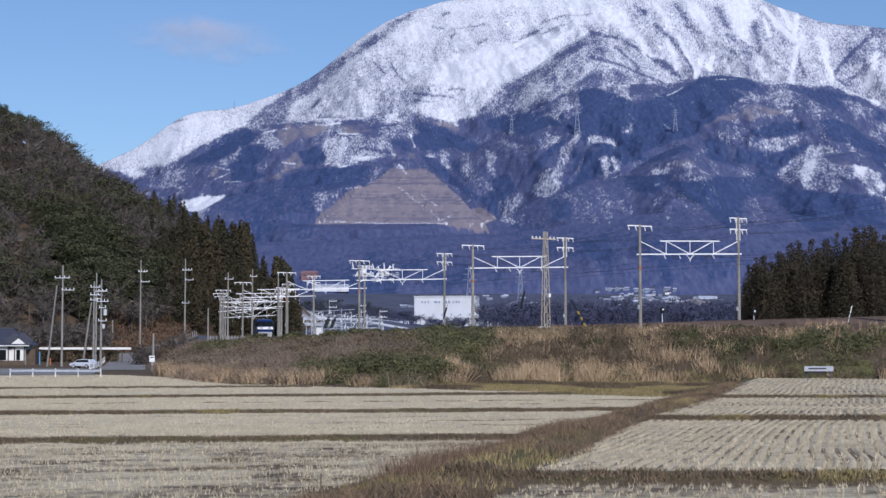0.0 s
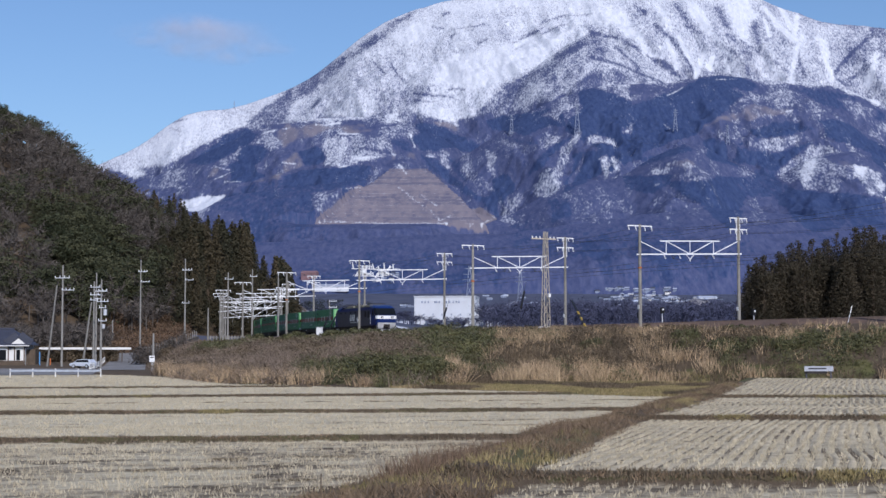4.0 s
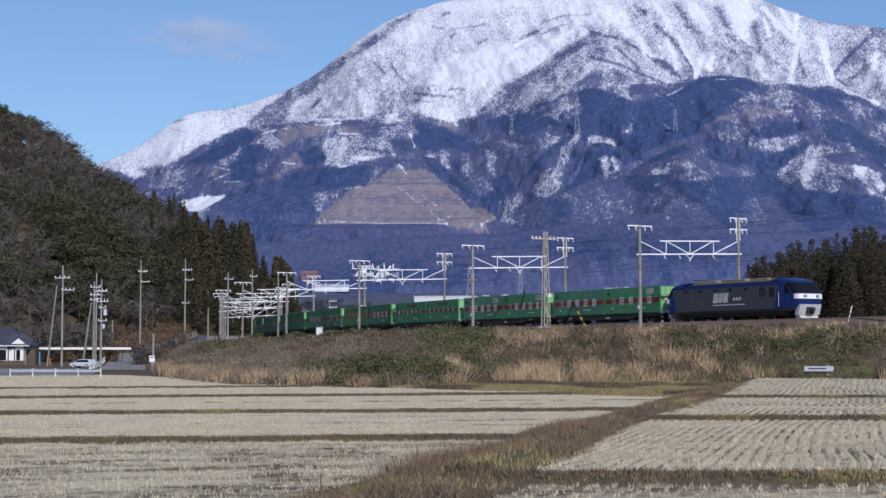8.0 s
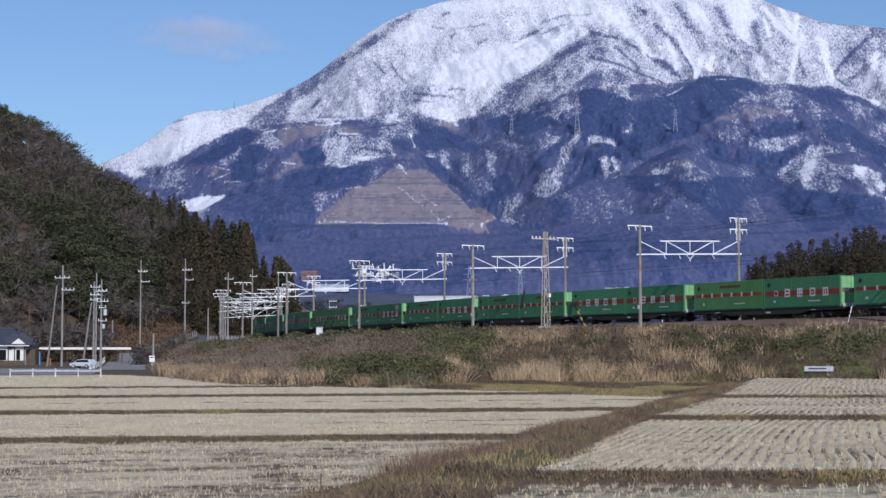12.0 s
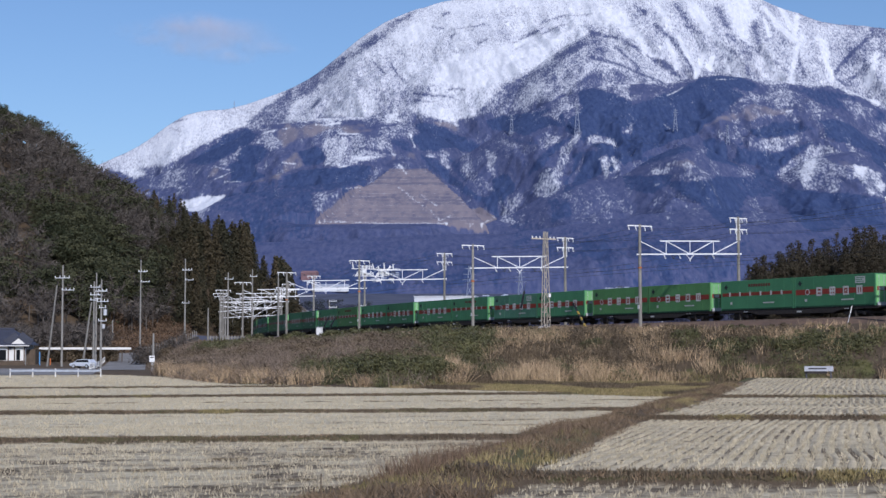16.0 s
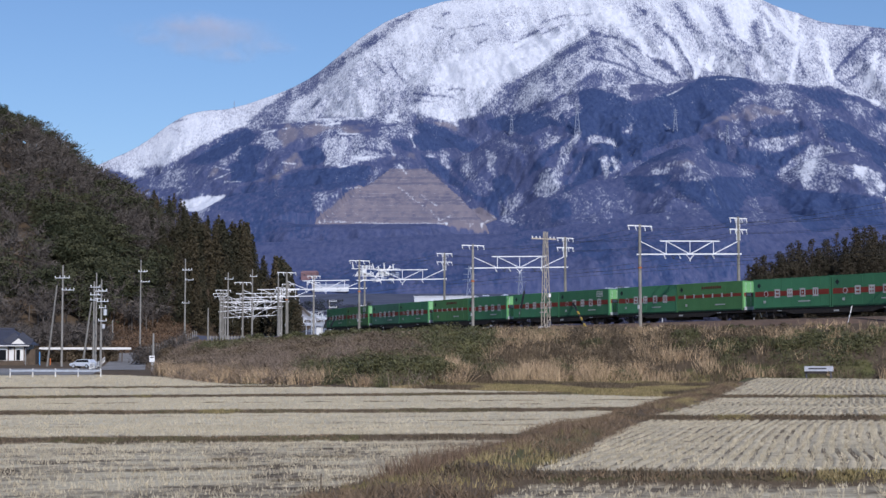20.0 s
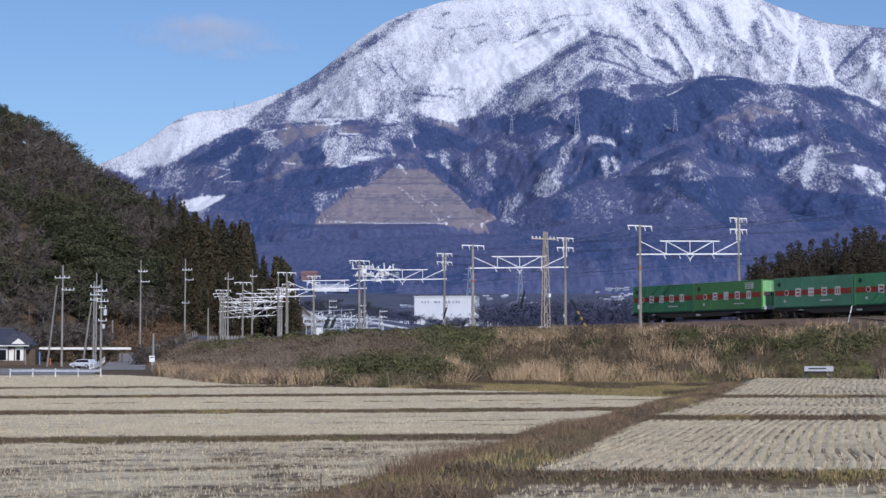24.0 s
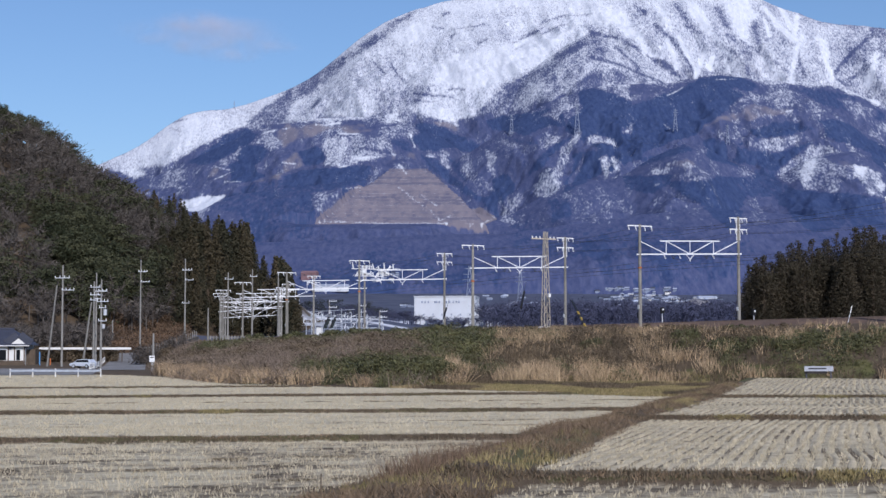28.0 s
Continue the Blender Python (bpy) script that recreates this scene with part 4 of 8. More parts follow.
SNOW_PATCHES_F = [
    (0.47, [(0.2338, 0.1535), (0.2472, 0.1518), (0.2579, 0.1464), (0.2537, 0.141), (0.2404, 0.1451)]),
    (0.44, [(0.2504, 0.1434), (0.2631, 0.1397), (0.2629, 0.1282), (0.2553, 0.1316)]),
    (0.4, [(-0.0763, 0.0962), (-0.0616, 0.0996), (-0.0595, 0.0871), (-0.0749, 0.0838)]),
    (0.36, [(0.1793, 0.0912), (0.1861, 0.0938), (0.1959, 0.0771), (0.1875, 0.0771)]),
    (0.4, [(-0.1789, 0.1113), (-0.1622, 0.114), (-0.1554, 0.1113), (-0.1587, 0.1012), (-0.1721, 0.1012)])]
QUARRY_TIP = [(-0.0013, 0.0791), (0.0104, 0.0734), (0.0194, 0.0761), (0.0328, 0.0818), (0.0221, 0.0891), (0.0054, 0.0844)]
# stands of dark conifers, meadows; haze blue is part of both colours
CONIFER_STANDS_A = [
    (0.78, [(-0.1528, 0.1154), (-0.1388, 0.1241), (-0.1288, 0.1316), (-0.1154, 0.1356), (-0.1087, 0.1322), (-0.1154, 0.1282), (-0.1237, 0.1228), (-0.132, 0.1154), (-0.1454, 0.114)]),
    (0.8, [(-0.1234, 0.1255), (-0.1053, 0.1299), (-0.0996, 0.1255), (-0.1052, 0.1181), (-0.1112, 0.1113), (-0.1045, 0.1073), (-0.1118, 0.1026), (-0.1259, 0.1046), (-0.128, 0.1086), (-0.1254, 0.1194)]),
    (0.8, [(-0.0885, 0.116), (-0.0851, 0.1214), (-0.0751, 0.1241), (-0.0691, 0.1214), (-0.069, 0.116), (-0.075, 0.1127), (-0.0851, 0.1137)])]
CONIFER_STANDS_B = [
    (0.55, [(-0.1051, 0.1033), (-0.0951, 0.1073), (-0.0817, 0.1107), (-0.0616, 0.1117), (-0.0482, 0.113), (-0.0409, 0.112), (-0.0455, 0.0996), (-0.0549, 0.0891), (-0.0615, 0.0844), (-0.0762, 0.0818), (-0.0762, 0.0771), (-0.0882, 0.0744), (-0.1083, 0.0744), (-0.1217, 0.0818), (-0.1351, 0.0871), (-0.1285, 0.0962), (-0.1152, 0.1022)]),
    (0.72, [(-0.0951, 0.108), (-0.075, 0.1107), (-0.0432, 0.1123), (-0.0449, 0.1059), (-0.0683, 0.1026), (-0.0951, 0.1006)]),
    (0.85, [(-0.0201, 0.1363), (-0.0081, 0.1376), (0.0054, 0.1329), (0.0208, 0.1282), (0.0221, 0.1241), (0.0054, 0.1241), (-0.0047, 0.1214), (-0.0131, 0.1228), (-0.0195, 0.1295)]),
    (0.66, [(-0.0389, 0.1262), (-0.0201, 0.1295), (-0.0161, 0.1214), (-0.0282, 0.1208), (-0.0349, 0.1221)])]
CONIFER_STANDS_C = [
    (0.68, [(-0.0131, 0.1214), (-0.0013, 0.116), (0.0054, 0.108), (0.0221, 0.0959), (0.0321, 0.0945), (0.0348, 0.0838), (0.0254, 0.0891), (0.0054, 0.1012), (-0.008, 0.1113)]),
    (0.58, [(0.002, 0.1181), (0.0154, 0.1147), (0.0221, 0.1006), (0.0121, 0.1026)]),
    (0.8, [(0.0281, 0.1039), (0.0389, 0.1093), (0.0428, 0.0985), (0.0361, 0.0891), (0.0281, 0.0932)]),
    (0.8, [(0.0255, 0.1397), (0.0389, 0.143), (0.0557, 0.1464), (0.0725, 0.1485), (0.0725, 0.1363), (0.0591, 0.1363), (0.049, 0.1329), (0.0322, 0.1339)])]
CONIFER_STANDS_D = [
    (0.85, [(0.082, 0.16), (0.0928, 0.1613), (0.1048, 0.1566), (0.1128, 0.1498), (0.133, 0.1566), (0.1533, 0.1651), (0.1769, 0.1684), (0.1889, 0.162), (0.1774, 0.1552), (0.1665, 0.1451), (0.153, 0.1349), (0.1395, 0.1295), (0.1227, 0.1228), (0.1059, 0.114), (0.0925, 0.1208), (0.0725, 0.1356), (0.0826, 0.1491)]),
    (0.62, [(0.0356, 0.1295), (0.0557, 0.1299), (0.0563, 0.1262), (0.0389, 0.1248)]),
    (0.64, [(0.0509, 0.1046), (0.0529, 0.1154), (0.0724, 0.1302), (0.0799, 0.1356), (0.0731, 0.1248), (0.0596, 0.1127)]),
    (0.8, [(0.0758, 0.1214), (0.0925, 0.1241), (0.1059, 0.1214), (0.1059, 0.114), (0.0924, 0.1093), (0.0797, 0.1039), (0.0716, 0.0985), (0.0757, 0.1107)]),
    (0.72, [(0.1529, 0.1295), (0.1697, 0.1282), (0.1836, 0.116), (0.1896, 0.1107), (0.1763, 0.1147), (0.1562, 0.1194)])]
CONIFER_STANDS_E = [
    (0.68, [(0.1126, 0.1164), (0.1328, 0.1241), (0.1429, 0.1282), (0.1479, 0.1241), (0.1361, 0.1201), (0.1193, 0.1147)]),
    (0.78, [(0.1313, 0.1039), (0.1494, 0.1053), (0.1869, 0.1063), (0.1801, 0.0972), (0.1766, 0.0838), (0.1691, 0.0771), (0.1559, 0.0858), (0.1426, 0.0945)]),
    (0.6, [(0.1058, 0.108), (0.1226, 0.1073), (0.136, 0.108), (0.1319, 0.1006), (0.1225, 0.0959), (0.1085, 0.0992)]),
    (0.8, [(0.175, 0.1255), (0.1898, 0.1282), (0.1951, 0.1214), (0.22, 0.1282), (0.2071, 0.1181), (0.197, 0.1093), (0.1896, 0.1107)]),
    (0.72, [(0.1792, 0.1356), (0.2068, 0.1417), (0.2241, 0.137), (0.2066, 0.1329), (0.1865, 0.1295)]),
    (0.88, [(0.2229, 0.1417), (0.2403, 0.1383), (0.2628, 0.1228), (0.2626, 0.1107), (0.2534, 0.1208), (0.2401, 0.1275), (0.2268, 0.1322)])]
CONIFER_STANDS_F = [
    (0.74, [(0.1969, 0.1039), (0.2112, 0.0992), (0.2397, 0.0992), (0.2624, 0.0945), (0.2621, 0.0771), (0.2192, 0.0737), (0.2067, 0.0838), (0.1948, 0.0972)]),
    (0.62, [(0.207, 0.16), (0.2238, 0.1613), (0.2405, 0.1559), (0.2632, 0.1458), (0.2631, 0.1397), (0.2404, 0.1444), (0.2237, 0.1512)]),
    (0.6, [(0.0622, 0.0912), (0.0756, 0.0945), (0.0756, 0.0828), (0.0639, 0.0811)]),
    (0.6, [(0.1728, 0.1012), (0.1896, 0.1113), (0.2063, 0.1046), (0.1994, 0.0945), (0.1794, 0.0945)]),
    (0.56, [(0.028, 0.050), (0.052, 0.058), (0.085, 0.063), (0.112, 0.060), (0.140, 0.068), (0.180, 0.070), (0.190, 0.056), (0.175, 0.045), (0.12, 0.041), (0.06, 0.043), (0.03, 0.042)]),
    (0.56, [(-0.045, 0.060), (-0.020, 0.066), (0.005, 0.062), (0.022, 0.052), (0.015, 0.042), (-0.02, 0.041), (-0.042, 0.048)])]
MEADOWS_A = [
    (0.58, [(-0.0936, 0.1376), (-0.0617, 0.139), (-0.0349, 0.138), (-0.0483, 0.1346), (-0.0751, 0.1309), (-0.0885, 0.1275), (-0.0952, 0.1228), (-0.0986, 0.1309)]),
    (0.55, [(-0.0985, 0.1174), (-0.0885, 0.1235), (-0.0811, 0.1147), (-0.0918, 0.1093), (-0.1051, 0.1026), (-0.1152, 0.1026), (-0.1052, 0.1093), (-0.0951, 0.1113)]),
    (0.5, [(-0.1387, 0.1127), (-0.128, 0.1113), (-0.1279, 0.1046), (-0.142, 0.1046)]),
    (0.66, [(-0.0067, 0.141), (0.002, 0.14), (0.0091, 0.1366), (0.0084, 0.1322), (0.002, 0.1339), (-0.0047, 0.1363)]),
    (0.52, [(0.1726, 0.1464), (0.1834, 0.1518), (0.2068, 0.1468), (0.2075, 0.143), (0.1866, 0.1417), (0.1698, 0.1397), (0.1563, 0.1329), (0.1523, 0.1353)]),
    (0.42, [(0.1226, 0.1127), (0.1394, 0.1198), (0.1528, 0.1181), (0.1601, 0.113), (0.1394, 0.1123)])]
MEADOWS_B = [
    (0.4, [(0.1361, 0.1235), (0.1529, 0.1282), (0.1603, 0.1316), (0.153, 0.1336), (0.1395, 0.1255)]),
    (0.45, [(0.1997, 0.1127), (0.2198, 0.1147), (0.2299, 0.1174), (0.2466, 0.1147), (0.2599, 0.1093), (0.2399, 0.1113)]),
    (0.5, [(-0.0315, 0.1241), (-0.0148, 0.1221), (-0.0131, 0.1164), (-0.0315, 0.1174)])]
snow = 0.17 + 0.45 * upper
for k, (amount, outline) in enumerate(SNOW_ZONES_A + SNOW_ZONES_B + SNOW_ZONES_C + SNOW_ZONES_D + SNOW_ZONES_E + SNOW_ZONES_F):
    patch(snow, amount, outline, 0.0022, 0.0018, k)
for k, (amount, outline) in enumerate(SNOW_PATCHES_A + SNOW_PATCHES_B + SNOW_PATCHES_C + SNOW_PATCHES_D + SNOW_PATCHES_E + SNOW_PATCHES_F):
    patch(snow, amount, outline, 0.0016, 0.0022, k)
fallow = np.clip((0.72 - snow) / 0.3, 0.25, 1)
snow = snow + upper * fallow * (0.26 * (streak - 0.5) + 0.10 * (ledge - 0.5)) + (0.15 + 0.15 * fallow) * (n2 - 0.5) + 0.24 * fallow * (speck - 0.5)
snow = snow + (1 - upper) * sstep(0.085, 0.11, E_) * (0.15 * (rib - 0.66) + 0.08 * (streak - 0.5))
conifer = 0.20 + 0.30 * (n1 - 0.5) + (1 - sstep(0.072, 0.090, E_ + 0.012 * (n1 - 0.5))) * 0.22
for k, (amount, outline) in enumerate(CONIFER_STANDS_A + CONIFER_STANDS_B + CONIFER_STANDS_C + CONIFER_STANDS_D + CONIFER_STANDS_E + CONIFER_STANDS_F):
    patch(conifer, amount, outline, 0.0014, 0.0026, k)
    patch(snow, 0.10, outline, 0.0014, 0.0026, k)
for k, (amount, outline) in enumerate(SNOW_PATCHES_A + SNOW_PATCHES_B + SNOW_PATCHES_C + SNOW_PATCHES_D + SNOW_PATCHES_E + SNOW_PATCHES_F):
    patch(conifer, 0.05, outline, 0.0016, 0.0022, k)
    patch(snow, amount - 0.09 * (amount < 0.7), outline, 0.0016, 0.0022, k)
comb = fbm(MX * 0.06, MZ * 0.014, 3, 99)
snow = np.where(upper > 0.5, snow, snow + 0.24 * (n2 - 0.5) + 0.20 * (speck - 0.5) + 0.36 * (comb - 0.5) - 0.02)
snow = snow - 0.35 * (1 - sstep(0.070, 0.082, E_ + 0.006 * (n1 - 0.5)))
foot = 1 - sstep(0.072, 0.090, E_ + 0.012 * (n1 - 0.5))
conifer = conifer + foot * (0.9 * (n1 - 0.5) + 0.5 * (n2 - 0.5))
conifer = conifer * (1 - upper * 0.9) + 0.16 * (0.55 - rib) * (1 - upper)
meadow = np.zeros(MU.shape)
for k, (amount, outline) in enumerate(MEADOWS_A + MEADOWS_B):
    patch(meadow, amount, outline, 0.0025, 0.003, k)
conifer = conifer * (1 - 0.85 * sstep(0.2, 0.5, meadow))
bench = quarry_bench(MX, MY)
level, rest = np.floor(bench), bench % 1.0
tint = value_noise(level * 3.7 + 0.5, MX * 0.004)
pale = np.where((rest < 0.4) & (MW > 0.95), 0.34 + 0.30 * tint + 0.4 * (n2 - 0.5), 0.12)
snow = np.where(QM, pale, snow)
conifer = np.where(QM, 0.0, conifer)
for width, outline in WHITE_GULLIES_A + WHITE_GULLIES_B + WHITE_GULLIES_C:
    stroke(snow, 0.36, 1.2 * width, outline)
for width, outline in DARK_RIBS_A + DARK_RIBS_B + DARK_RIBS_C:
    stroke(snow, -0.23, 1.15 * width, outline)
attribute(mountain, "snow", snow)
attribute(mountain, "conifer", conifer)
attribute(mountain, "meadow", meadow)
quarry = np.where(QM, 0.85, 0.0)
patch(quarry, 0.85, QUARRY_TIP, 0.0008, 0.0006)
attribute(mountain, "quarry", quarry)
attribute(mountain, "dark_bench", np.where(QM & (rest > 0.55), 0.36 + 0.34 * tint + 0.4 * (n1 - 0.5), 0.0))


def land_hit(u, e):
    """Where a sight line at bearing u and steepness e first meets the land."""
    y = np.arange(330.0, 4700.0, 6.0)
    uu = np.full(y.shape, u)
    h = ground(uu * y, y)[0]
    h = np.where(y > 2250, np.maximum(h, mountain_z(uu, y)[0]), h)
    k = int(np.argmax(h >= 2.2 + e * y))
    return Vector((u * y[k], y[k], float(h[k])))


# ---------- railway ----------
def ribbon(name, s_list, cross, mat, z=0.0):
    """Sweeps a cross-section (side, up) along the line."""
    v, f = [], []
    k = len(cross)
    for s in s_list:
        h = float(bend(np.float64(s)))
        p = track(s)
        for side, up in cross:
            v.append((p.x - math.cos(h) * side, p.y + math.sin(h) * side, p.z + z + up))
    for i in range(len(s_list) - 1):
        for j in range(k - 1):
            a = i * k + j
            f.append((a, a + 1, a + k + 1, a + k))
    return raw(name, v, f, mat)


S_LIST = np.arange(-600, 460, 4.0)
ballast = ribbon("ballast", S_LIST, [(3.9, -0.66), (2.2, -0.14), (-1.5, -0.14), (-1.9, -0.2), (-2.3, -0.14), (-6.0, -0.14), (-8.0, -0.68)], M_ballast)
tagged(ballast, "rust-brown stone ballast under two railway tracks", "ballast", kind="structure")
for side, label in ((0.0, "far"), (-3.8, "near")):
    for r in (-0.5335, 0.5335):
        ob = ribbon("rail", S_LIST, [(side + r - 0.07, -0.15), (side + r - 0.035, 0.0), (side + r + 0.035, 0.0), (side + r + 0.07, -0.15)], M_rail)
        tagged(ob, "worn steel rail of the double track", "rail", "rails of the line", "structure")


def gantry(s, near=7.7, far=3.7, near_top=8.8, far_top=9.95, low=6.25, rise=1.2, tilt=0.033):
    """A truss across both tracks on two concrete poles with crossarms."""
    g = thing("catenary_gantry", track_pose(s), "white steel truss on two concrete poles over the tracks", "gantry", "gantries along the line")
    def up(y):
        return low + (y + near) * tilt
    for y, top in ((-near, near_top), (far, far_top)):
        pole = part("pole", rod(B(), (0, y, -0.9), (0, y, top), 0.17, 0.12, 10), M_concrete, g)
        part("number_plate", box(B(), -0.13, 0.13, y - 0.20, y - 0.175, 1.15, 1.5), M_white, pole, "small white plate")
    part("lower_chord", beam(B(), (0, -near - 0.35, up(-near - 0.35)), (0, far + 0.35, up(far + 0.35)), 0.115), M_white_steel, g)
    L = near + far
    part("upper_chord", beam(B(), (0, -near + L * 0.2, up(-near + L * 0.2) + rise), (0, far - L * 0.2, up(far - L * 0.2) + rise), 0.10), M_white_steel, g)
    ys = [-near, -near + L * 0.26, -near + L * 0.5, -near + L * 0.74, far]
    for i, (a, b) in enumerate(((0, 1), (1, 2), (2, 3), (3, 4))):
        up_first = i in (0, 1)
        z0, z1 = (up(ys[a]) + rise, up(ys[b])) if up_first else (up(ys[a]), up(ys[b]) + rise)
        part("diagonal", beam(B(), (0, ys[a], z0), (0, ys[b], z1), 0.07), M_white_steel, g)
    for y in ys[1:4]:
        part("post", beam(B(), (0, y, up(y)), (0, y, up(y) + rise), 0.06), M_white_steel, g)
    for y, top in ((-near, near_top), (far, far_top)):
        arms = (top - 0.15, top - 1.2) if y > 0 else (top - 0.15,)
        w = 1.05 if y > 0 else 1.35
        for z in arms:
            arm = part("crossarm", box(B(), -0.05, 0.05, y - w, y + w, z - 0.05, z + 0.05), M_white_steel, g)
            for q in (-w + 0.08, -w * 0.35, w * 0.4, w - 0.08):
                bm = B()
                rod(bm, (0, y + q, z - 0.04), (0, y + q + 0.1, z - 0.42), 0.055, 0.05, 6)
                part("insulator", bm, M_ins, arm)
    for q in (-0.2, 0.2):
        part("head_frame", beam(B(), (0, far + q, far_top - 2.2), (0, far + q, far_top - 0.1), 0.06), M_white_steel, g)
    part("head_tie", beam(B(), (0, far - 0.2, far_top - 2.2), (0, far + 0.2, far_top - 2.2), 0.06), M_white_steel, g)
    mid = (far - near) / 2
    bm = B()
    beam(bm, (0, mid - 0.42, up(mid) - 0.06), (0, mid, up(mid) - 0.5), 0.06)
    beam(bm, (0, mid + 0.42, up(mid) - 0.06), (0, mid, up(mid) - 0.5), 0.06)
    beam(bm, (0, mid, up(mid) - 0.5), (0, mid, up(mid) - 0.66), 0.08)
    part("drop_bracket", bm, M_white_steel, g, "white V-shaped bracket under the truss")
    for q in (mid - 3.0, mid - 1.3, mid + 2.6):
        part("insulator", rod(B(), (0, q, up(q) - 0.08), (0, q + 0.22, up(q) - 0.42), 0.055, 0.05, 6), M_ins, g)
    # cantilevers that hold the contact wires
    for y in (0.0, -3.8):
        bm = B()
        beam(bm, (0, y - 0.35, up(y) - 0.05), (0, y - 0.1, up(y) - 0.42), 0.05)
        beam(bm, (0, y + 0.15, up(y) - 0.05), (0, y - 0.1, up(y) - 0.42), 0.05)
        beam(bm, (0, y - 0.1, up(y) - 0.42), (0, y + 0.55, up(y) - 0.5), 0.035)
        part("wire_bracket", bm, M_wire, g)
    return g


def switchyard():
    """Frames, busbars and insulators: invented stand-ins for the far gantries beyond the curve."""
    r = random.Random(31)
    y0 = 345.0
    g = thing("switchyard", None, "pale steel frames and insulators standing in for far gantries", "substation")
    for y, x0, x1, step, top in ((y0, -27.8, -20.5, 1.7, 10.6), (y0 + 4, -27.0, -13.2, 2.2, 11.0), (y0 + 8, -27.4, -17.0, 1.9, 11.9), (y0 + 12, -22.5, -12.9, 2.6, 10.4)):
        n = int((x1 - x0) / step)
        for i in range(n + 1):
            x = x0 + (x1 - x0) * i / n
            h = top + r.uniform(-0.6, 0.9)
            part("post", beam(B(), (x, y, gz(x, y) - 0.3), (x, y, h), 0.12), M_rail_grey, g)
            if i:
                a = x - (x1 - x0) / n
                part("brace", beam(B(), (a, y - 0.12, top - r.uniform(0.9, 1.6)), (x, y - 0.12, top - r.uniform(0.1, 0.8)), 0.08), M_galv, g)
            for k in range(2):
                q, z = x + r.uniform(-0.7, 0.7), top - r.uniform(0.5, 2.6)
                part("insulator", rod(B(), (q, y - 0.2, z), (q + r.uniform(-0.3, 0.3), y - 0.2, z + r.uniform(0.5, 0.9)), 0.10, 0.07, 6), M_ins, g)
        for z in (top - 0.2, top - 1.7, top - 3.0):
            w = r.uniform(-0.7, 0.5)
            part("busbar", beam(B(), (x0 - r.uniform(0, 0.9), y, z), (x1 + r.uniform(-1.5, 0.9), y, z + w), 0.10), M_rail_grey, g)
    return g


switchyard()


def solar_marker(x, y):
    """Two dark slanted panels on a post beside the line."""
    z = gz(x, y)
    g = thing("solar_panel_post", pose(x, y, z), "two dark slanted solar panels on a steel post", "solar panel")
    part("post", rod(B(), (0, 0, -0.3), (0, 0, 3.4), 0.06, 0.06, 8), M_galv, g)
    part("arm", beam(B(), (-0.75, 0, 3.0), (0.75, 0, 3.0), 0.07), M_galv, g)
    for q in (-0.48, 0.48):
        bm = slab(B(), [(q - 0.62, 2.3), (q - 0.06, 2.3), (q + 0.5, 3.75), (q - 0.06, 3.75)], -0.12, -0.07)
        part("panel", bm, M_dark_mark, g)
    part("case", box(B(), -0.2, 0.2, -0.2, 0.2, 1.2, 1.8, 0.02), M_dark_mark, g)


GANTRY_S = [18.0, -12.8, -43.0, -74.0, -105.0, -137.0, -168.0, -184.0, -199.0, -214.0, -229.0, -246.0]


def switchgear(s, low):
    """Switches, arresters and insulator stacks crowded on the truss of one gantry."""
    r = random.Random(8)
    g = thing("line_switchgear", track_pose(s), "crowded pale switchgear and insulators on a truss", "switchgear")
    for y0, y1, z in ((-8.6, -2.6, low + 1.42), (-8.2, -4.4, low + 0.55)):
        part("platform_bar", beam(B(), (-0.25, y0, z), (-0.25, y1, z), 0.09), M_white_steel, g)
        for i in range(9):
            y = y0 + (y1 - y0) * (i + r.uniform(0.2, 0.8)) / 9
            h = r.uniform(0.35, 0.85)
            lean = r.uniform(-0.25, 0.25)
            part("insulator", rod(B(), (-0.25, y, z + 0.04), (-0.25, y + lean, z + h), 0.10, 0.07, 8), M_ins, g)
    for y, z in ((-4.6, low + 0.75), (-3.9, low + 0.62), (-6.9, low + 0.85)):
        part("switch_box", box(B(), -0.7, -0.31, y - 0.28, y + 0.28, z, z + 0.62, 0.04), M_white_steel, g, "pale switch box")
    for i in range(6):
        y, z = -8.4 + 0.95 * i, low + 0.6 + 0.9 * (i % 2)
        part("jumper", beam(B(), (-0.3, y, z), (-0.3, y + 0.8, z + r.uniform(0.2, 0.7)), 0.05), M_galv, g)


switchgear(-74.0, 6.25)
UNEVEN = {-12.8: (6.08, 1.2, 0.033), -168.0: (6.5, 1.5, 0.02), -184.0: (5.3, 1.3, 0.09), -199.0: (6.7, 1.6, -0.03), -214.0: (4.9, 1.4, 0.05), -229.0: (6.2, 1.5, 0.10), -246.0: (4.7, 1.6, 0.0)}
for s in GANTRY_S:
    low, rise, tilt = UNEVEN.get(s, (6.25, 1.2, 0.033))
    gantry(s, low=low, rise=rise, tilt=tilt)


# concrete sleepers under both tracks
v, f = [], []
for side in (0.0, -3.8):
    for s in np.arange(-230, 120, 0.62):
        m = track_pose(s, side)
        k = len(v)
        for z in (-0.30, -0.12):
            for x, y in ((-0.12, -1.0), (0.12, -1.0), (0.12, 1.0), (-0.12, 1.0)):
                v.append(tuple(m @ Vector((x, y, z))))
        f += [(k + 4, k + 5, k + 6, k + 7), (k, k + 1, k + 5, k + 4), (k + 1, k + 2, k + 6, k + 5), (k + 2, k + 3, k + 7, k + 6), (k + 3, k, k + 4, k + 7)]
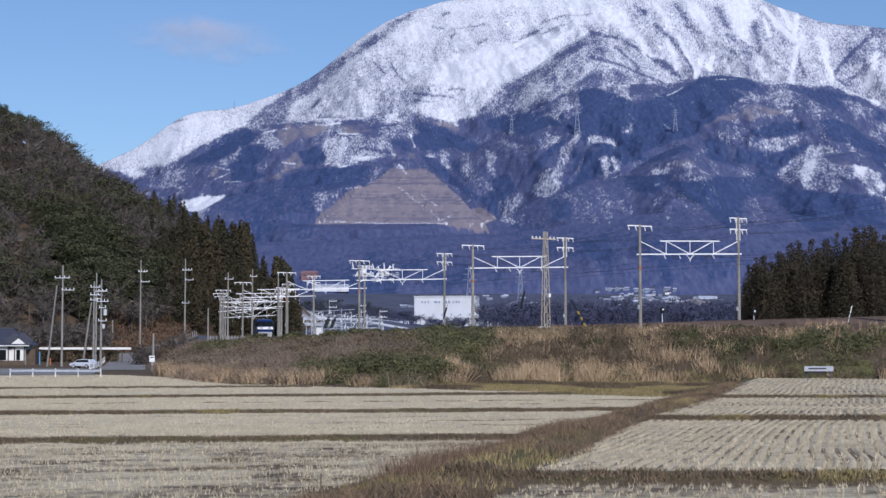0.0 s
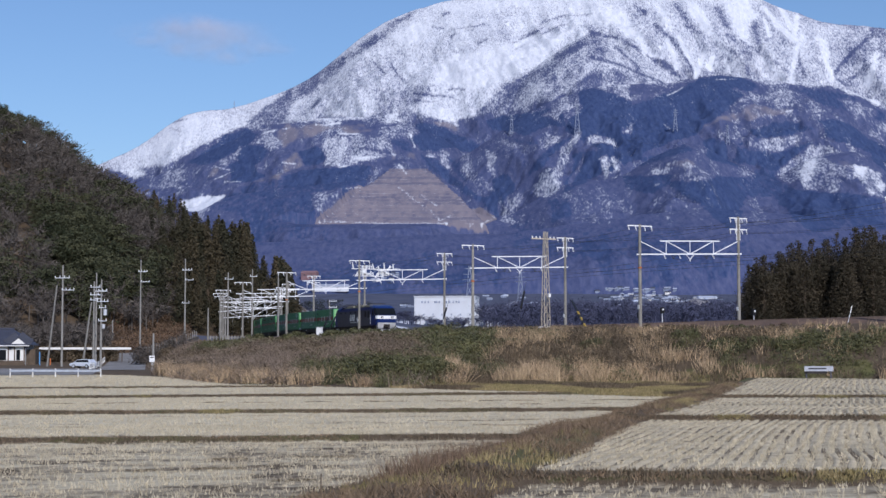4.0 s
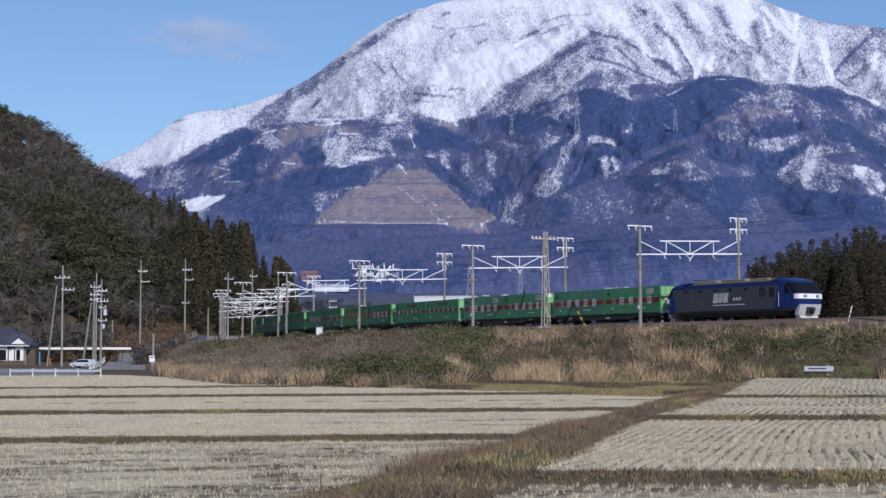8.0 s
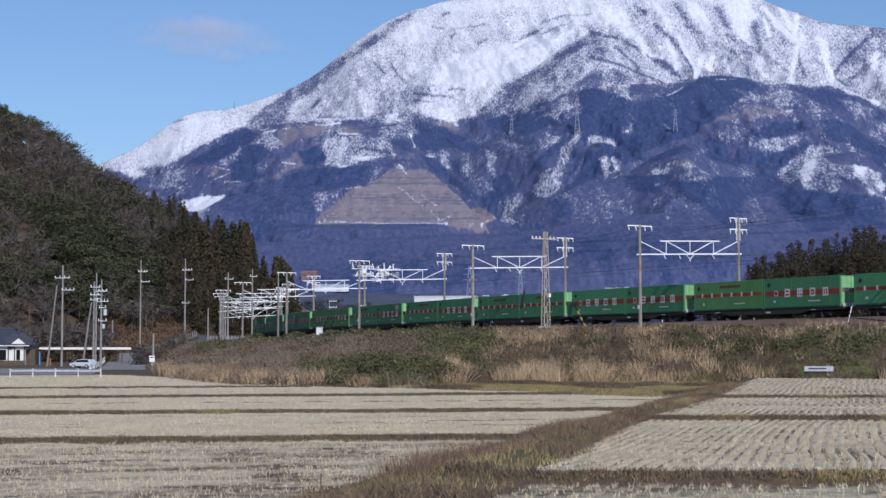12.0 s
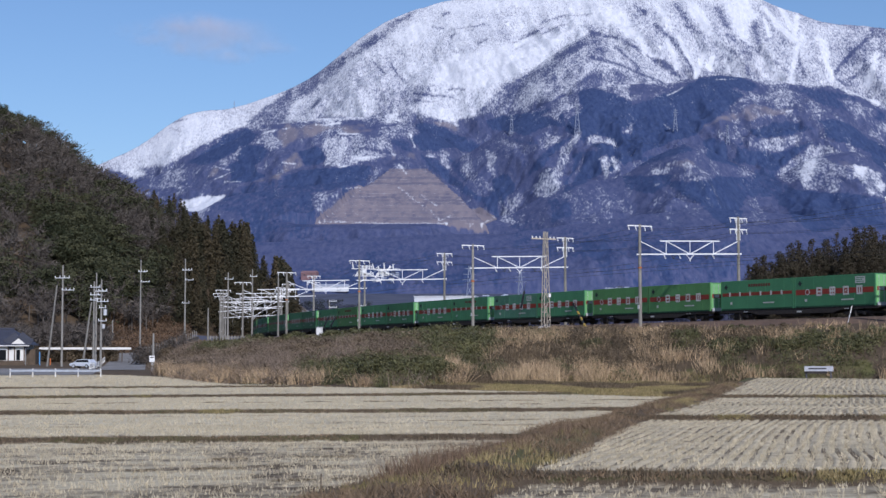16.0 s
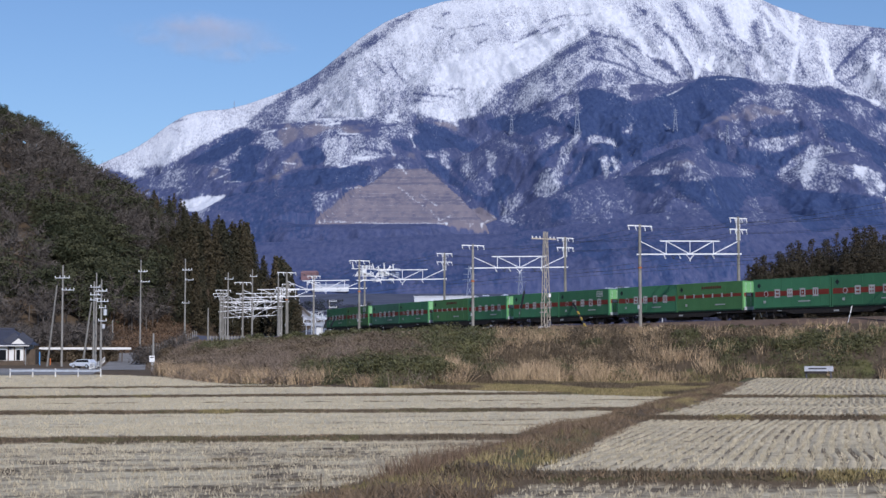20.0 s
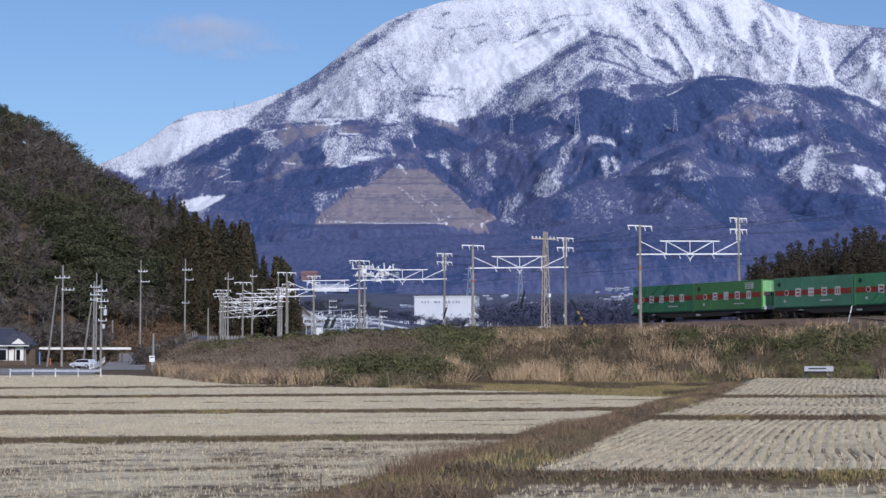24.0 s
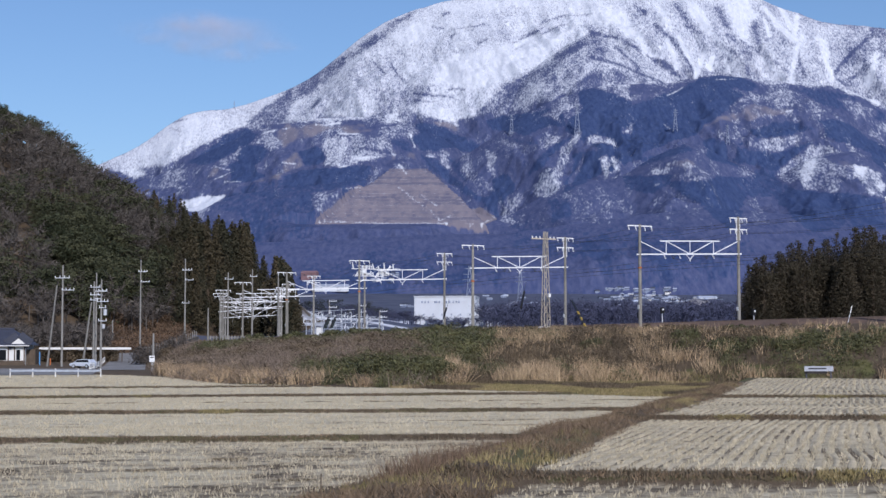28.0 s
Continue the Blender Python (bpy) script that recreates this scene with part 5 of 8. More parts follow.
tagged(raw("sleepers", v, f, M_concrete), "grey concrete sleepers under the rails", "sleepers", kind="stuff")


# ---------- the freight train ----------
SPEED = 21.3
UNIT = 20.4


def slab(bm, pts, y0, y1):
    """An outline in x and z, thickened from y0 to y1."""
    vs = [[bm.verts.new((x, y, z)) for x, z in pts] for y in (y0, y1)]
    bm.faces.new(vs[0])
    bm.faces.new(vs[1][::-1])
    for i in range(len(pts)):
        j = (i + 1) % len(pts)
        bm.faces.new((vs[0][j], vs[0][i], vs[1][i], vs[1][j]))
    bmesh.ops.recalc_face_normals(bm, faces=bm.faces)
    return bm


def bogie(parent, x, wheel_r=0.43, half=0.95):
    b = part("bogie", box(B(), x - half - 0.5, x + half + 0.5, -1.02, 1.02, wheel_r - 0.05, wheel_r + 0.2, 0.03), M_dark_iron, parent)
    for dx in (-half, half):
        for side in (-1, 1):
            w = part("wheel", rod(B(), (x + dx, side * 0.56, wheel_r), (x + dx, side * 0.70, wheel_r), wheel_r, wheel_r, 18), M_dark_iron, b)
            part("axle_box", box(B(), x + dx - 0.16, x + dx + 0.16, min(side * 1.0, side * 1.14), max(side * 1.0, side * 1.14), wheel_r - 0.16, wheel_r + 0.16, 0.03), M_dark_iron, b)
    for side in (-1, 1):
        part("spring", rod(B(), (x, side * 1.05, wheel_r - 0.22), (x, side * 1.05, wheel_r + 0.3), 0.12, 0.12, 8), M_dark_iron, b)
    return b


def locomotive():
    e = thing("electric_locomotive", None, "blue and slate-grey electric locomotive with a white front band", "locomotive")
    L, w = 18.4, 1.4
    X = L / 2
    # a low engine room between two cabs with bulging, raked noses
    bm = B()
    box(bm, -X + 2.5, X - 2.5, -w, w, 1.0, 3.40)
    bmesh.ops.bevel(bm, geom=[ed for ed in bm.edges if all(v.co.z > 3.3 for v in ed.verts) and abs(ed.verts[0].co.y - ed.verts[1].co.y) < 0.01], offset=0.16, segments=2, affect="EDGES")
    body = part("body", bm, M_blue, e)
    NOSE = [(1.0, X - 0.42), (1.36, X - 0.10), (1.75, X), (2.25, X - 0.03), (2.75, X - 0.36), (3.22, X - 0.80), (3.42, X - 1.15), (3.58, X - 1.75), (3.63, X - 2.2)]

    def shell(bm, end, levels, back, out=0.0):
        """A solid between the given heights that follows the rounded plan of the nose."""
        rings = []
        for z, xf in levels:
            half = w - 0.55 * max(0.0, z - 3.30)
            plan = [(back if back > 0 else xf + back, half), (xf - 0.42, half), (xf - 0.12, half - 0.14), (xf, half - 0.48)]
            plan = [(px_ + (out if k else 0), py_ + out) for k, (px_, py_) in enumerate(plan)]
            ring = plan + [(px_, -py_) for px_, py_ in plan[::-1]]
            rings.append([bm.verts.new((end * px_, py_, z)) for px_, py_ in ring])
        for ra, rb in zip(rings, rings[1:]):
            for k in range(8):
                bm.faces.new((ra[k], ra[(k + 1) % 8], rb[(k + 1) % 8], rb[k]))
        bm.faces.new(rings[0])
        bm.faces.new(rings[-1][::-1])
        bmesh.ops.recalc_face_normals(bm, faces=bm.faces)
        return bm

    def nose_x(z):
        return float(np.interp(z, [q[0] for q in NOSE], [q[1] for q in NOSE]))
    for side in (-1, 1):
        lo, hi = sorted((side * (w - 0.01), side * (w + 0.014)))
        panel = part("side_panel", slab(B(), [(-X + 1.75, 1.0), (X - 3.2, 1.0), (X - 2.62, 3.02), (-X + 1.15, 3.02)], lo, hi), M_grey_paint, e, "slate-grey side panel")
        lo2, hi2 = sorted((side * (w + 0.015), side * (w + 0.03)))
        for i in range(6):
            q = -6.3 + 2.1 * i
            part("louvre", box(B(), q, q + 0.55, lo2, hi2, 2.72, 2.92), M_black, panel)
        for i in range(3):
            q = -2.15 + 0.70 * i
            part("emblem", slab(B(), [(q, 1.70), (q + 0.60, 1.70), (q + 0.78, 2.56), (q + 0.18, 2.56)], lo2, hi2), M_letter, panel, "white slanted emblem block")
        part("vent_grille", box(B(), 4.15, 5.0, lo2, hi2, 2.1, 2.75), M_dark_iron, panel, "dark ventilation grille")
        part("service_door", box(B(), 5.45, 6.1, lo2, hi2, 2.0, 2.85), M_black, panel, "black service hatch")
        part("underline", box(B(), -2.2, 2.2, lo2, hi2, 1.44, 1.54), M_letter, panel)
        for q in (0.65, 1.05, 1.45):
            part("white_bar", box(B(), q, q + 0.26, lo2, hi2, 1.86, 2.12), M_letter, panel)
        part("cab_door", box(B(), X - 2.5, X - 1.85, lo2 - 0.003, hi2 - 0.008, 1.15, 3.0), M_blue, e)
        part("cab_window", slab(B(), [(X - 1.75, 2.3), (X - 1.15, 2.3), (X - 1.55, 3.05), (X - 1.75, 3.05)], lo2 - 0.012, hi2 - 0.008), M_glass, e, "dark cab side window")
        part("handrail", rod(B(), (X - 2.5, side * (w + 0.06), 1.2), (X - 2.5, side * (w + 0.06), 2.4), 0.025, 0.025, 6), M_galv, e)
        part("sill", box(B(), -X + 0.5, X - 0.5, *sorted((side * (w - 0.12), side * (w - 0.02))), 0.80, 0.996), M_dark_iron, e)
    for end in (-1, 1):
        def g(pts):
            return [(end * a, b) for a, b in pts]
        part("cab", shell(B(), end, NOSE, X - 2.6), M_blue, e, "deep blue cab with a rounded raked nose")
        part("cab_roof", shell(B(), end, [(z, nose_x(z)) for z in (3.26, 3.42, 3.58, 3.63)], -1.6, 0.012), M_blue, e)
        part("windscreen", shell(B(), end, [(z, nose_x(z)) for z in (2.30, 2.75, 3.20)], -0.75, 0.010), M_glass, e, "black raked windscreen")
        part("front_band", shell(B(), end, [(z, nose_x(z)) for z in (1.80, 2.22)], -0.62, 0.03), M_white, e, "white band across the nose")
        for side in (-1, 1):
            lamp = part("headlight", box(B(), *sorted((end * (X - 0.02), end * (X + 0.06))), *sorted((side * 0.52, side * 0.86)), 1.90, 2.12, 0.01), M_black, e)
            part("lens", rod(B(), (end * (X + 0.05), side * 0.69, 2.01), (end * (X + 0.075), side * 0.69, 2.01), 0.08, 0.08, 12), M_ins, lamp)
        part("skirt", slab(B(), g([(X - 0.75, 0.42), (X - 0.35, 0.42), (X - 0.06, 1.32), (X - 0.6, 1.32)]), -1.2, 1.2), M_skirt, e, "pale grey front skirt")
        # solid dark block in the skirt instead of an opening
        part("coupler_surround", box(B(), *sorted((end * (X - 0.3), end * (X - 0.05))), -0.42, 0.42, 0.5, 1.1, 0.03), M_dark_iron, e, "dark block round the coupler")
        part("coupler", box(B(), *sorted((end * (X - 0.2), end * (X + 0.32))), -0.2, 0.2, 0.72, 1.02, 0.04), M_dark_iron, e)
        part("snow_plough", slab(B(), g([(X - 0.9, 0.14), (X - 0.2, 0.14), (X - 0.4, 0.40), (X - 0.9, 0.40)]), -1.0, 1.0), M_skirt, e)
    for x in (-5.7, 0.0, 5.7):
        bogie(e, x, 0.56, 1.2)
    part("underframe", box(B(), -7.7, 7.7, -1.15, 1.15, 0.45, 0.99), M_dark_iron, e)
    part("roof_fairing", box(B(), -6.9, 5.6, -1.0, 1.0, 3.402, 3.56, 0.04), M_roof_grey, e, "dusty khaki roof fairing")
    for x0, x1, h in ((-5.0, -2.4, 0.26), (-1.6, 1.6, 0.3), (2.2, 4.6, 0.24)):
        part("roof_box", box(B(), x0, x1, -0.85, 0.85, 3.562, 3.5 + h, 0.05), M_roof_grey, e, "dusty khaki roof equipment")
    for x0 in (-6.2, 4.9):
        pan = part("pantograph", box(B(), x0 - 0.9, x0 + 0.9, -0.6, 0.6, 3.50, 3.58), M_roof_grey, e)
        for q in (-0.45, 0.45):
            part("pantograph_arm", beam(B(), (x0 - 0.8, q, 3.6), (x0 + 0.75, q * 0.7, 3.86), 0.05), M_roof_grey, pan)
        part("collector_head", box(B(), x0 + 0.6, x0 + 0.95, -0.95, 0.95, 3.86, 3.92), M_dark_iron, pan)
        for q in (-0.5, 0.5):
            part("insulator", rod(B(), (x0 + q, 0, 3.40), (x0 + q, 0, 3.5), 0.1, 0.1, 8), M_ins, pan)
    return e


SHAPES = ("11111 10001 11111 10001 11111", "11111 10101 11111 10101 11111", "11111 10001 10101 10001 11111", "11111 10101 10101 10101 11111")


def glyph(bm, x, z, w, h, y0, y1, kind):
    """A white painted block: filled cells joined into one piece."""
    rows = SHAPES[kind % 4].split()[::-1]
    nx, nz = 5, len(rows)
    pts = {}

    def vert(i, k, y):
        key = (i, k, y)
        if key not in pts:
            pts[key] = bm.verts.new((x + w * i / nx, y, z + h * k / nz))
        return pts[key]

    def filled(i, k):
        return 0 <= i < nx and 0 <= k < nz and rows[k][i] == "1"
    for k in range(nz):
        for i in range(nx):
            if filled(i, k):
                for y in (y0, y1):
                    bm.faces.new((vert(i, k, y), vert(i + 1, k, y), vert(i + 1, k + 1, y), vert(i, k + 1, y)))
                for di, dk, p0, p1 in ((-1, 0, (0, 0), (0, 1)), (1, 0, (1, 0), (1, 1)), (0, -1, (0, 0), (1, 0)), (0, 1, (0, 1), (1, 1))):
                    if not filled(i + di, k + dk):
                        bm.faces.new((vert(i + p0[0], k + p0[1], y0), vert(i + p1[0], k + p1[1], y0), vert(i + p1[0], k + p1[1], y1), vert(i + p0[0], k + p0[1], y1)))
    bmesh.ops.recalc_face_normals(bm, faces=bm.faces)


def container(kind, paint):
    """kind 0: broad stripe with four white blocks; kind 1: thin stripe with white ticks; kind 2: as 0, with a pale panel."""
    label = "green freight container with a broad red stripe and white painted blocks" if kind != 1 else "green freight container with a thin red stripe and white ticks"
    c = thing("freight_container", None, label, "container", "containers on the wagons")
    L, w, h = 9.41, 1.235, 2.6
    part("body", box(B(), -L / 2 + 0.04, L / 2 - 0.04, -w, w, 0.06, h - 0.05, 0.02), paint, c)
    part("roof", box(B(), -L / 2, L / 2, -w - 0.006, w + 0.006, h - 0.06, h, 0.02), paint, c)
    part("base_rail", box(B(), -L / 2, L / 2, -w - 0.008, w + 0.008, 0.0, 0.14, 0.015), M_container_dark, c)
    for sx in (-1, 1):
        for sy in (-1, 1):
            part("corner_post", box(B(), *sorted((sx * (L / 2 - 0.16), sx * (L / 2 + 0.004))), *sorted((sy * (w - 0.12), sy * (w + 0.012))), 0.0, h, 0.01), paint, c)
        # doors at the ends
        x0, x1 = sorted((sx * (L / 2 - 0.04), sx * (L / 2 + 0.012)))
        for side in (-1, 1):
            door = part("end_door", box(B(), x0, x1, *sorted((side * 0.02, side * (w - 0.13))), 0.15, h - 0.08, 0.01), M_container_end, c, "pale green end door")
            a, b = sorted((sx * (L / 2 + 0.012), sx * (L / 2 + 0.03)))
            part("door_stripe", box(B(), a, b - 0.006, *sorted((side * 0.06, side * (w - 0.2))), 1.2, 1.55), M_red, door)
            part("door_mark", box(B(), a + 0.004, b + 0.002, *sorted((side * 0.3, side * 0.75)), 1.25, 1.5), M_letter, door)
            for q in (0.3, 0.85):
                part("lock_rod", rod(B(), (sx * (L / 2 + 0.045), side * q, 0.2), (sx * (L / 2 + 0.045), side * q, h - 0.15), 0.02, 0.02, 6), M_galv, door)
    for side in (-1, 1):
        lo, hi = sorted((side * (w - 0.005), side * (w + 0.010)))
        z0, z1 = (1.08, 1.52) if kind != 1 else (1.24, 1.52)
        stripe = part("stripe", box(B(), -L / 2 + 0.18, L / 2 - 0.18, lo, hi, z0, z1), M_red, c, "brick-red painted stripe")
        lo2, hi2 = sorted((side * (w + 0.011), side * (w + 0.018)))
        f = 1 if side < 0 else -1
        if kind != 1:
            for i in range(4):
                bm = B()
                q = f * (-1.7 + 1.55 * i)
                glyph(bm, q - 0.32, 0.95, 0.66, 0.72, lo2, hi2, i)
                part("painted_block", bm, M_letter, c, "white painted block")
            for rr, m in ((0.27, M_letter), (0.19, M_red)):
                o = 0.008 if m is M_red else 0.0
                part("roundel", rod(B(), (f * -3.1, side * (w + 0.011), 1.3), (f * -3.1, side * (w + 0.019 + o), 1.3), rr, rr, 18), m, c, "round painted mark")
        else:
            for i in range(6):
                q = -3.6 + 1.35 * i
                part("tick", box(B(), q, q + 0.2, lo2, hi2, 1.22, 1.60), M_letter, stripe)
            for i in range(9):
                q = f * (-0.9 + 0.32 * i)
                part("painted_bar", box(B(), q - 0.11, q + 0.11, lo2, hi2, 2.02, 2.26), M_dark_red, c, "dark red painted bar")
        if kind == 2:
            panel = part("pale_panel", box(B(), *sorted((f * 2.5, f * 3.6)), lo2, hi2, 1.86, 2.40), M_letter, c, "pale panel with green bars")
            for i in range(3):
                lo3, hi3 = sorted((side * (w + 0.019), side * (w + 0.024)))
                part("bar", box(B(), *sorted((f * 2.6, f * (3.5 - 0.2 * (i % 2)))), lo3, hi3, 1.95 + 0.15 * i, 2.02 + 0.15 * i), paint, panel)
        part("diamond_mark", rod(B(), (f * -4.0, side * (w + 0.004), 2.05), (f * -4.0, side * (w + 0.016), 2.05), 0.24, 0.24, 4), M_dark_mark, c, "small dark diamond mark")
        part("white_bar", box(B(), f * 1.6 - 0.7, f * 1.6 + 0.7, lo2, hi2, 0.52, 0.62), M_letter, c)
        part("white_label", box(B(), f * -3.3 - 0.13, f * -3.3 + 0.13, lo2, hi2, 0.5, 0.72), M_letter, c)
        for i in range(7):
            q = -L / 2 + L * (i + 1) / 8
            part("side_rib", box(B(), q - 0.025, q + 0.025, lo, hi - 0.004, 0.15, z0 - 0.002), paint, c)
            part("side_rib", box(B(), q - 0.025, q + 0.025, lo, hi - 0.004, z1 + 0.002, 2.5), paint, c)
    return c


def wagon():
    g = thing("container_wagon", None, "dark iron flat wagon under two green containers", "wagon", "wagons of the freight train")
    part("deck", box(B(), -9.75, 9.75, -1.2, 1.2, 0.86, 0.996, 0.02), M_dark_iron, g)
    for side in (-1, 1):
        lo, hi = sorted((side * 1.1, side * 1.22))
        part("side_sill", slab(B(), [(-9.7, 0.86), (9.7, 0.86), (5.6, 0.855), (4.6, 0.55), (-4.6, 0.55), (-5.6, 0.855)][:2] + [(9.7, 0.78), (5.6, 0.74), (4.6, 0.52), (-4.6, 0.52), (-5.6, 0.74), (-9.7, 0.78)], lo, hi), M_dark_iron, g)
        for q in (-6.2, 6.2, 0.6):
            part("data_plate", box(B(), q - 0.3, q + 0.3, *sorted((side * 1.222, side * 1.23)), 0.62 if abs(q) < 4 else 0.80, 0.76 if abs(q) < 4 else 0.85), M_letter, g)
    part("brake_gear", box(B(), -2.2, 1.4, -0.8, 0.8, 0.3, 0.55, 0.05), M_dark_iron, g)
    for end in (-1, 1):
        part("coupler", box(B(), *sorted((end * 9.7, end * 10.18)), -0.16, 0.16, 0.72, 0.95, 0.03), M_dark_iron, g)
        part("end_rail", box(B(), *sorted((end * 9.62, end * 9.7)), -1.15, 1.15, 0.997, 1.28), M_galv, g, "grey end rail")
        part("brake_hose", rod(B(), (end * 9.75, 0.5, 0.8), (end * 9.95, 0.55, 0.35), 0.04, 0.04, 6), M_ins, g)
    for x in (-7.1, 7.1):
        bogie(g, x)
    return g


loco = locomotive()
wagons = [wagon()]
for i in range(16):
    wagons.append(copy_thing(wagons[0], Matrix()))
# front and rear container of each wagon: pattern, then paint
ORDER = "2g0t 2g2t 1g1g 0g1l 0g0g 1g1g 0g1g 2g1g 0l0l 0g2t 1g0g 0g0g 1l0g 2g0g 0g1l 0g0t 2l0g"
KINDS = {}
boxes = []
for mark in ORDER.split():
    for kind, shade in ((int(mark[0]), "glt".index(mark[1])), (int(mark[2]), "glt".index(mark[3]))):
        if (kind, shade) in KINDS:
            boxes.append(copy_thing(KINDS[kind, shade], Matrix()))
        else:
            KINDS[kind, shade] = container(kind, (M_container, M_container_leaf, M_container_teal)[shade])
            boxes.append(KINDS[kind, shade])


# ---------- plants ----------
RNG = np.random.RandomState(7)


def blades(px, py, pz, height, width, count, spread, lean=0.35, rng=None):
    """Upright tapering blades round each point: vertices and triangles."""
    r = rng or RNG
    n = len(px)
    N = n * count
    bx, by, bz = np.repeat(px, count), np.repeat(py, count), np.repeat(pz, count)
    h = np.repeat(np.broadcast_to(height, (n,)), count) * r.uniform(0.6, 1.15, N)
    w = np.repeat(np.broadcast_to(width, (n,)), count) * r.uniform(0.7, 1.3, N)
    bx, by = bx + r.normal(0, spread, N), by + r.normal(0, spread, N)
    a = r.uniform(0, 2 * math.pi, N)
    cx, cy = np.cos(a) * w / 2, np.sin(a) * w / 2
    lx, ly = r.normal(0, lean, N) * h, r.normal(0, lean, N) * h
    v = np.empty((N, 3, 3), np.float32)
    v[:, 0] = np.stack([bx - cx, by - cy, bz - 0.03], 1)
    v[:, 1] = np.stack([bx + cx, by + cy, bz - 0.03], 1)
    v[:, 2] = np.stack([bx + lx, by + ly, bz + h], 1)
    return v.reshape(-1, 3), np.arange(N * 3).reshape(-1, 3)


def leaf_cloud(px, py, pz, rx, rz, count, size, rng=None, mess=0.75):
    """Loose leaves in an ellipsoid round each point, thicker towards its skin."""
    r = rng or RNG
    n = len(px)
    N = n * count
    d = r.normal(0, 1, (N, 3))
    d /= np.linalg.norm(d, axis=1)[:, None]
    rad = r.uniform(0.45, 1.0, N) ** 0.6
    R = np.repeat(np.broadcast_to(rx, (n,)), count) * rad
    Z = np.repeat(np.broadcast_to(rz, (n,)), count) * rad
    c = np.stack([np.repeat(px, count) + d[:, 0] * R, np.repeat(py, count) + d[:, 1] * R, np.repeat(pz, count) + d[:, 2] * Z], 1)
    s = np.repeat(np.broadcast_to(size, (n,)), count) * r.uniform(0.6, 1.4, N)
    # each leaf faces outward, with some disorder
    nn = d * (1, 1, 1.1) + r.normal(0, mess, (N, 3))
    nn /= np.linalg.norm(nn, axis=1)[:, None]
    t1 = np.cross(nn, r.normal(0, 1, (N, 3)))
    t1 /= np.linalg.norm(t1, axis=1)[:, None] + 1e-9
    t2 = np.cross(nn, t1)
    v = np.empty((N, 3, 3))
    for q in range(3):
        w = q * 2.0944 + r.uniform(-0.5, 0.5, N)
        e = s * r.uniform(0.7, 1.3, N) * 0.8
        v[:, q] = c + t1 * (np.cos(w) * e)[:, None] + t2 * (np.sin(w) * e)[:, None]
    return v.reshape(-1, 3), np.arange(N * 3).reshape(-1, 3)


def join(chunks):
    vs, fs, k = [], [], 0
    for v, f in chunks:
        vs.append(v)
        fs.append(f + k)
        k += len(v)
    return np.concatenate(vs), np.concatenate(fs)


def stuff(name, chunk, mat, label, category):
    ob = raw(name, chunk[0], chunk[1], mat)
    return tagged(ob, label, category, kind="stuff")


def on_land(x, y):
    return ground(x, y)[0]


# rice stubble in rows that run along the bank between the paddies
def stubble(y0, y1, row_gap, tuft_gap, count, height, width, seed):
    r = np.random.RandomState(seed)
    a = np.arange(-75, 75, row_gap)
    b = np.arange(y0 - 20, y1 + 20, tuft_gap)
    A, Bm = np.meshgrid(a, b)
    A = A + r.normal(0, row_gap * 0.10, A.shape)
    Bm = Bm + r.normal(0, tuft_gap * 0.3, A.shape)
    x, y = (A * 0.971 + Bm * 0.238).ravel(), (Bm * 0.971 - A * 0.238).ravel()
    keep = (y > y0) & (y < y1) & (np.abs(x / np.maximum(y, 1)) < 0.30)
    x, y = x[keep], y[keep]
    patchy = fbm(x * 0.35, y * 0.22, 3, 12)
    keep = (field_mask(x, y) > 0.6) & (r.uniform(0, 1, len(x)) < 0.35 + 1.1 * patchy)
    x, y = x[keep], y[keep]
    return blades(x, y, on_land(x, y), height, width, count, 0.04, 0.5, r)


stuff("rice_stubble", join([stubble(19, 52, 0.30, 0.20, 7, 0.080, 0.022, 1), stubble(52, 85, 0.30, 0.30, 4, 0.065, 0.04, 2), stubble(85, 160, 0.45, 0.5, 3, 0.07, 0.07, 3)]),
      M_straw, "pale cut rice stubble in rows on dry paddies", "stubble")


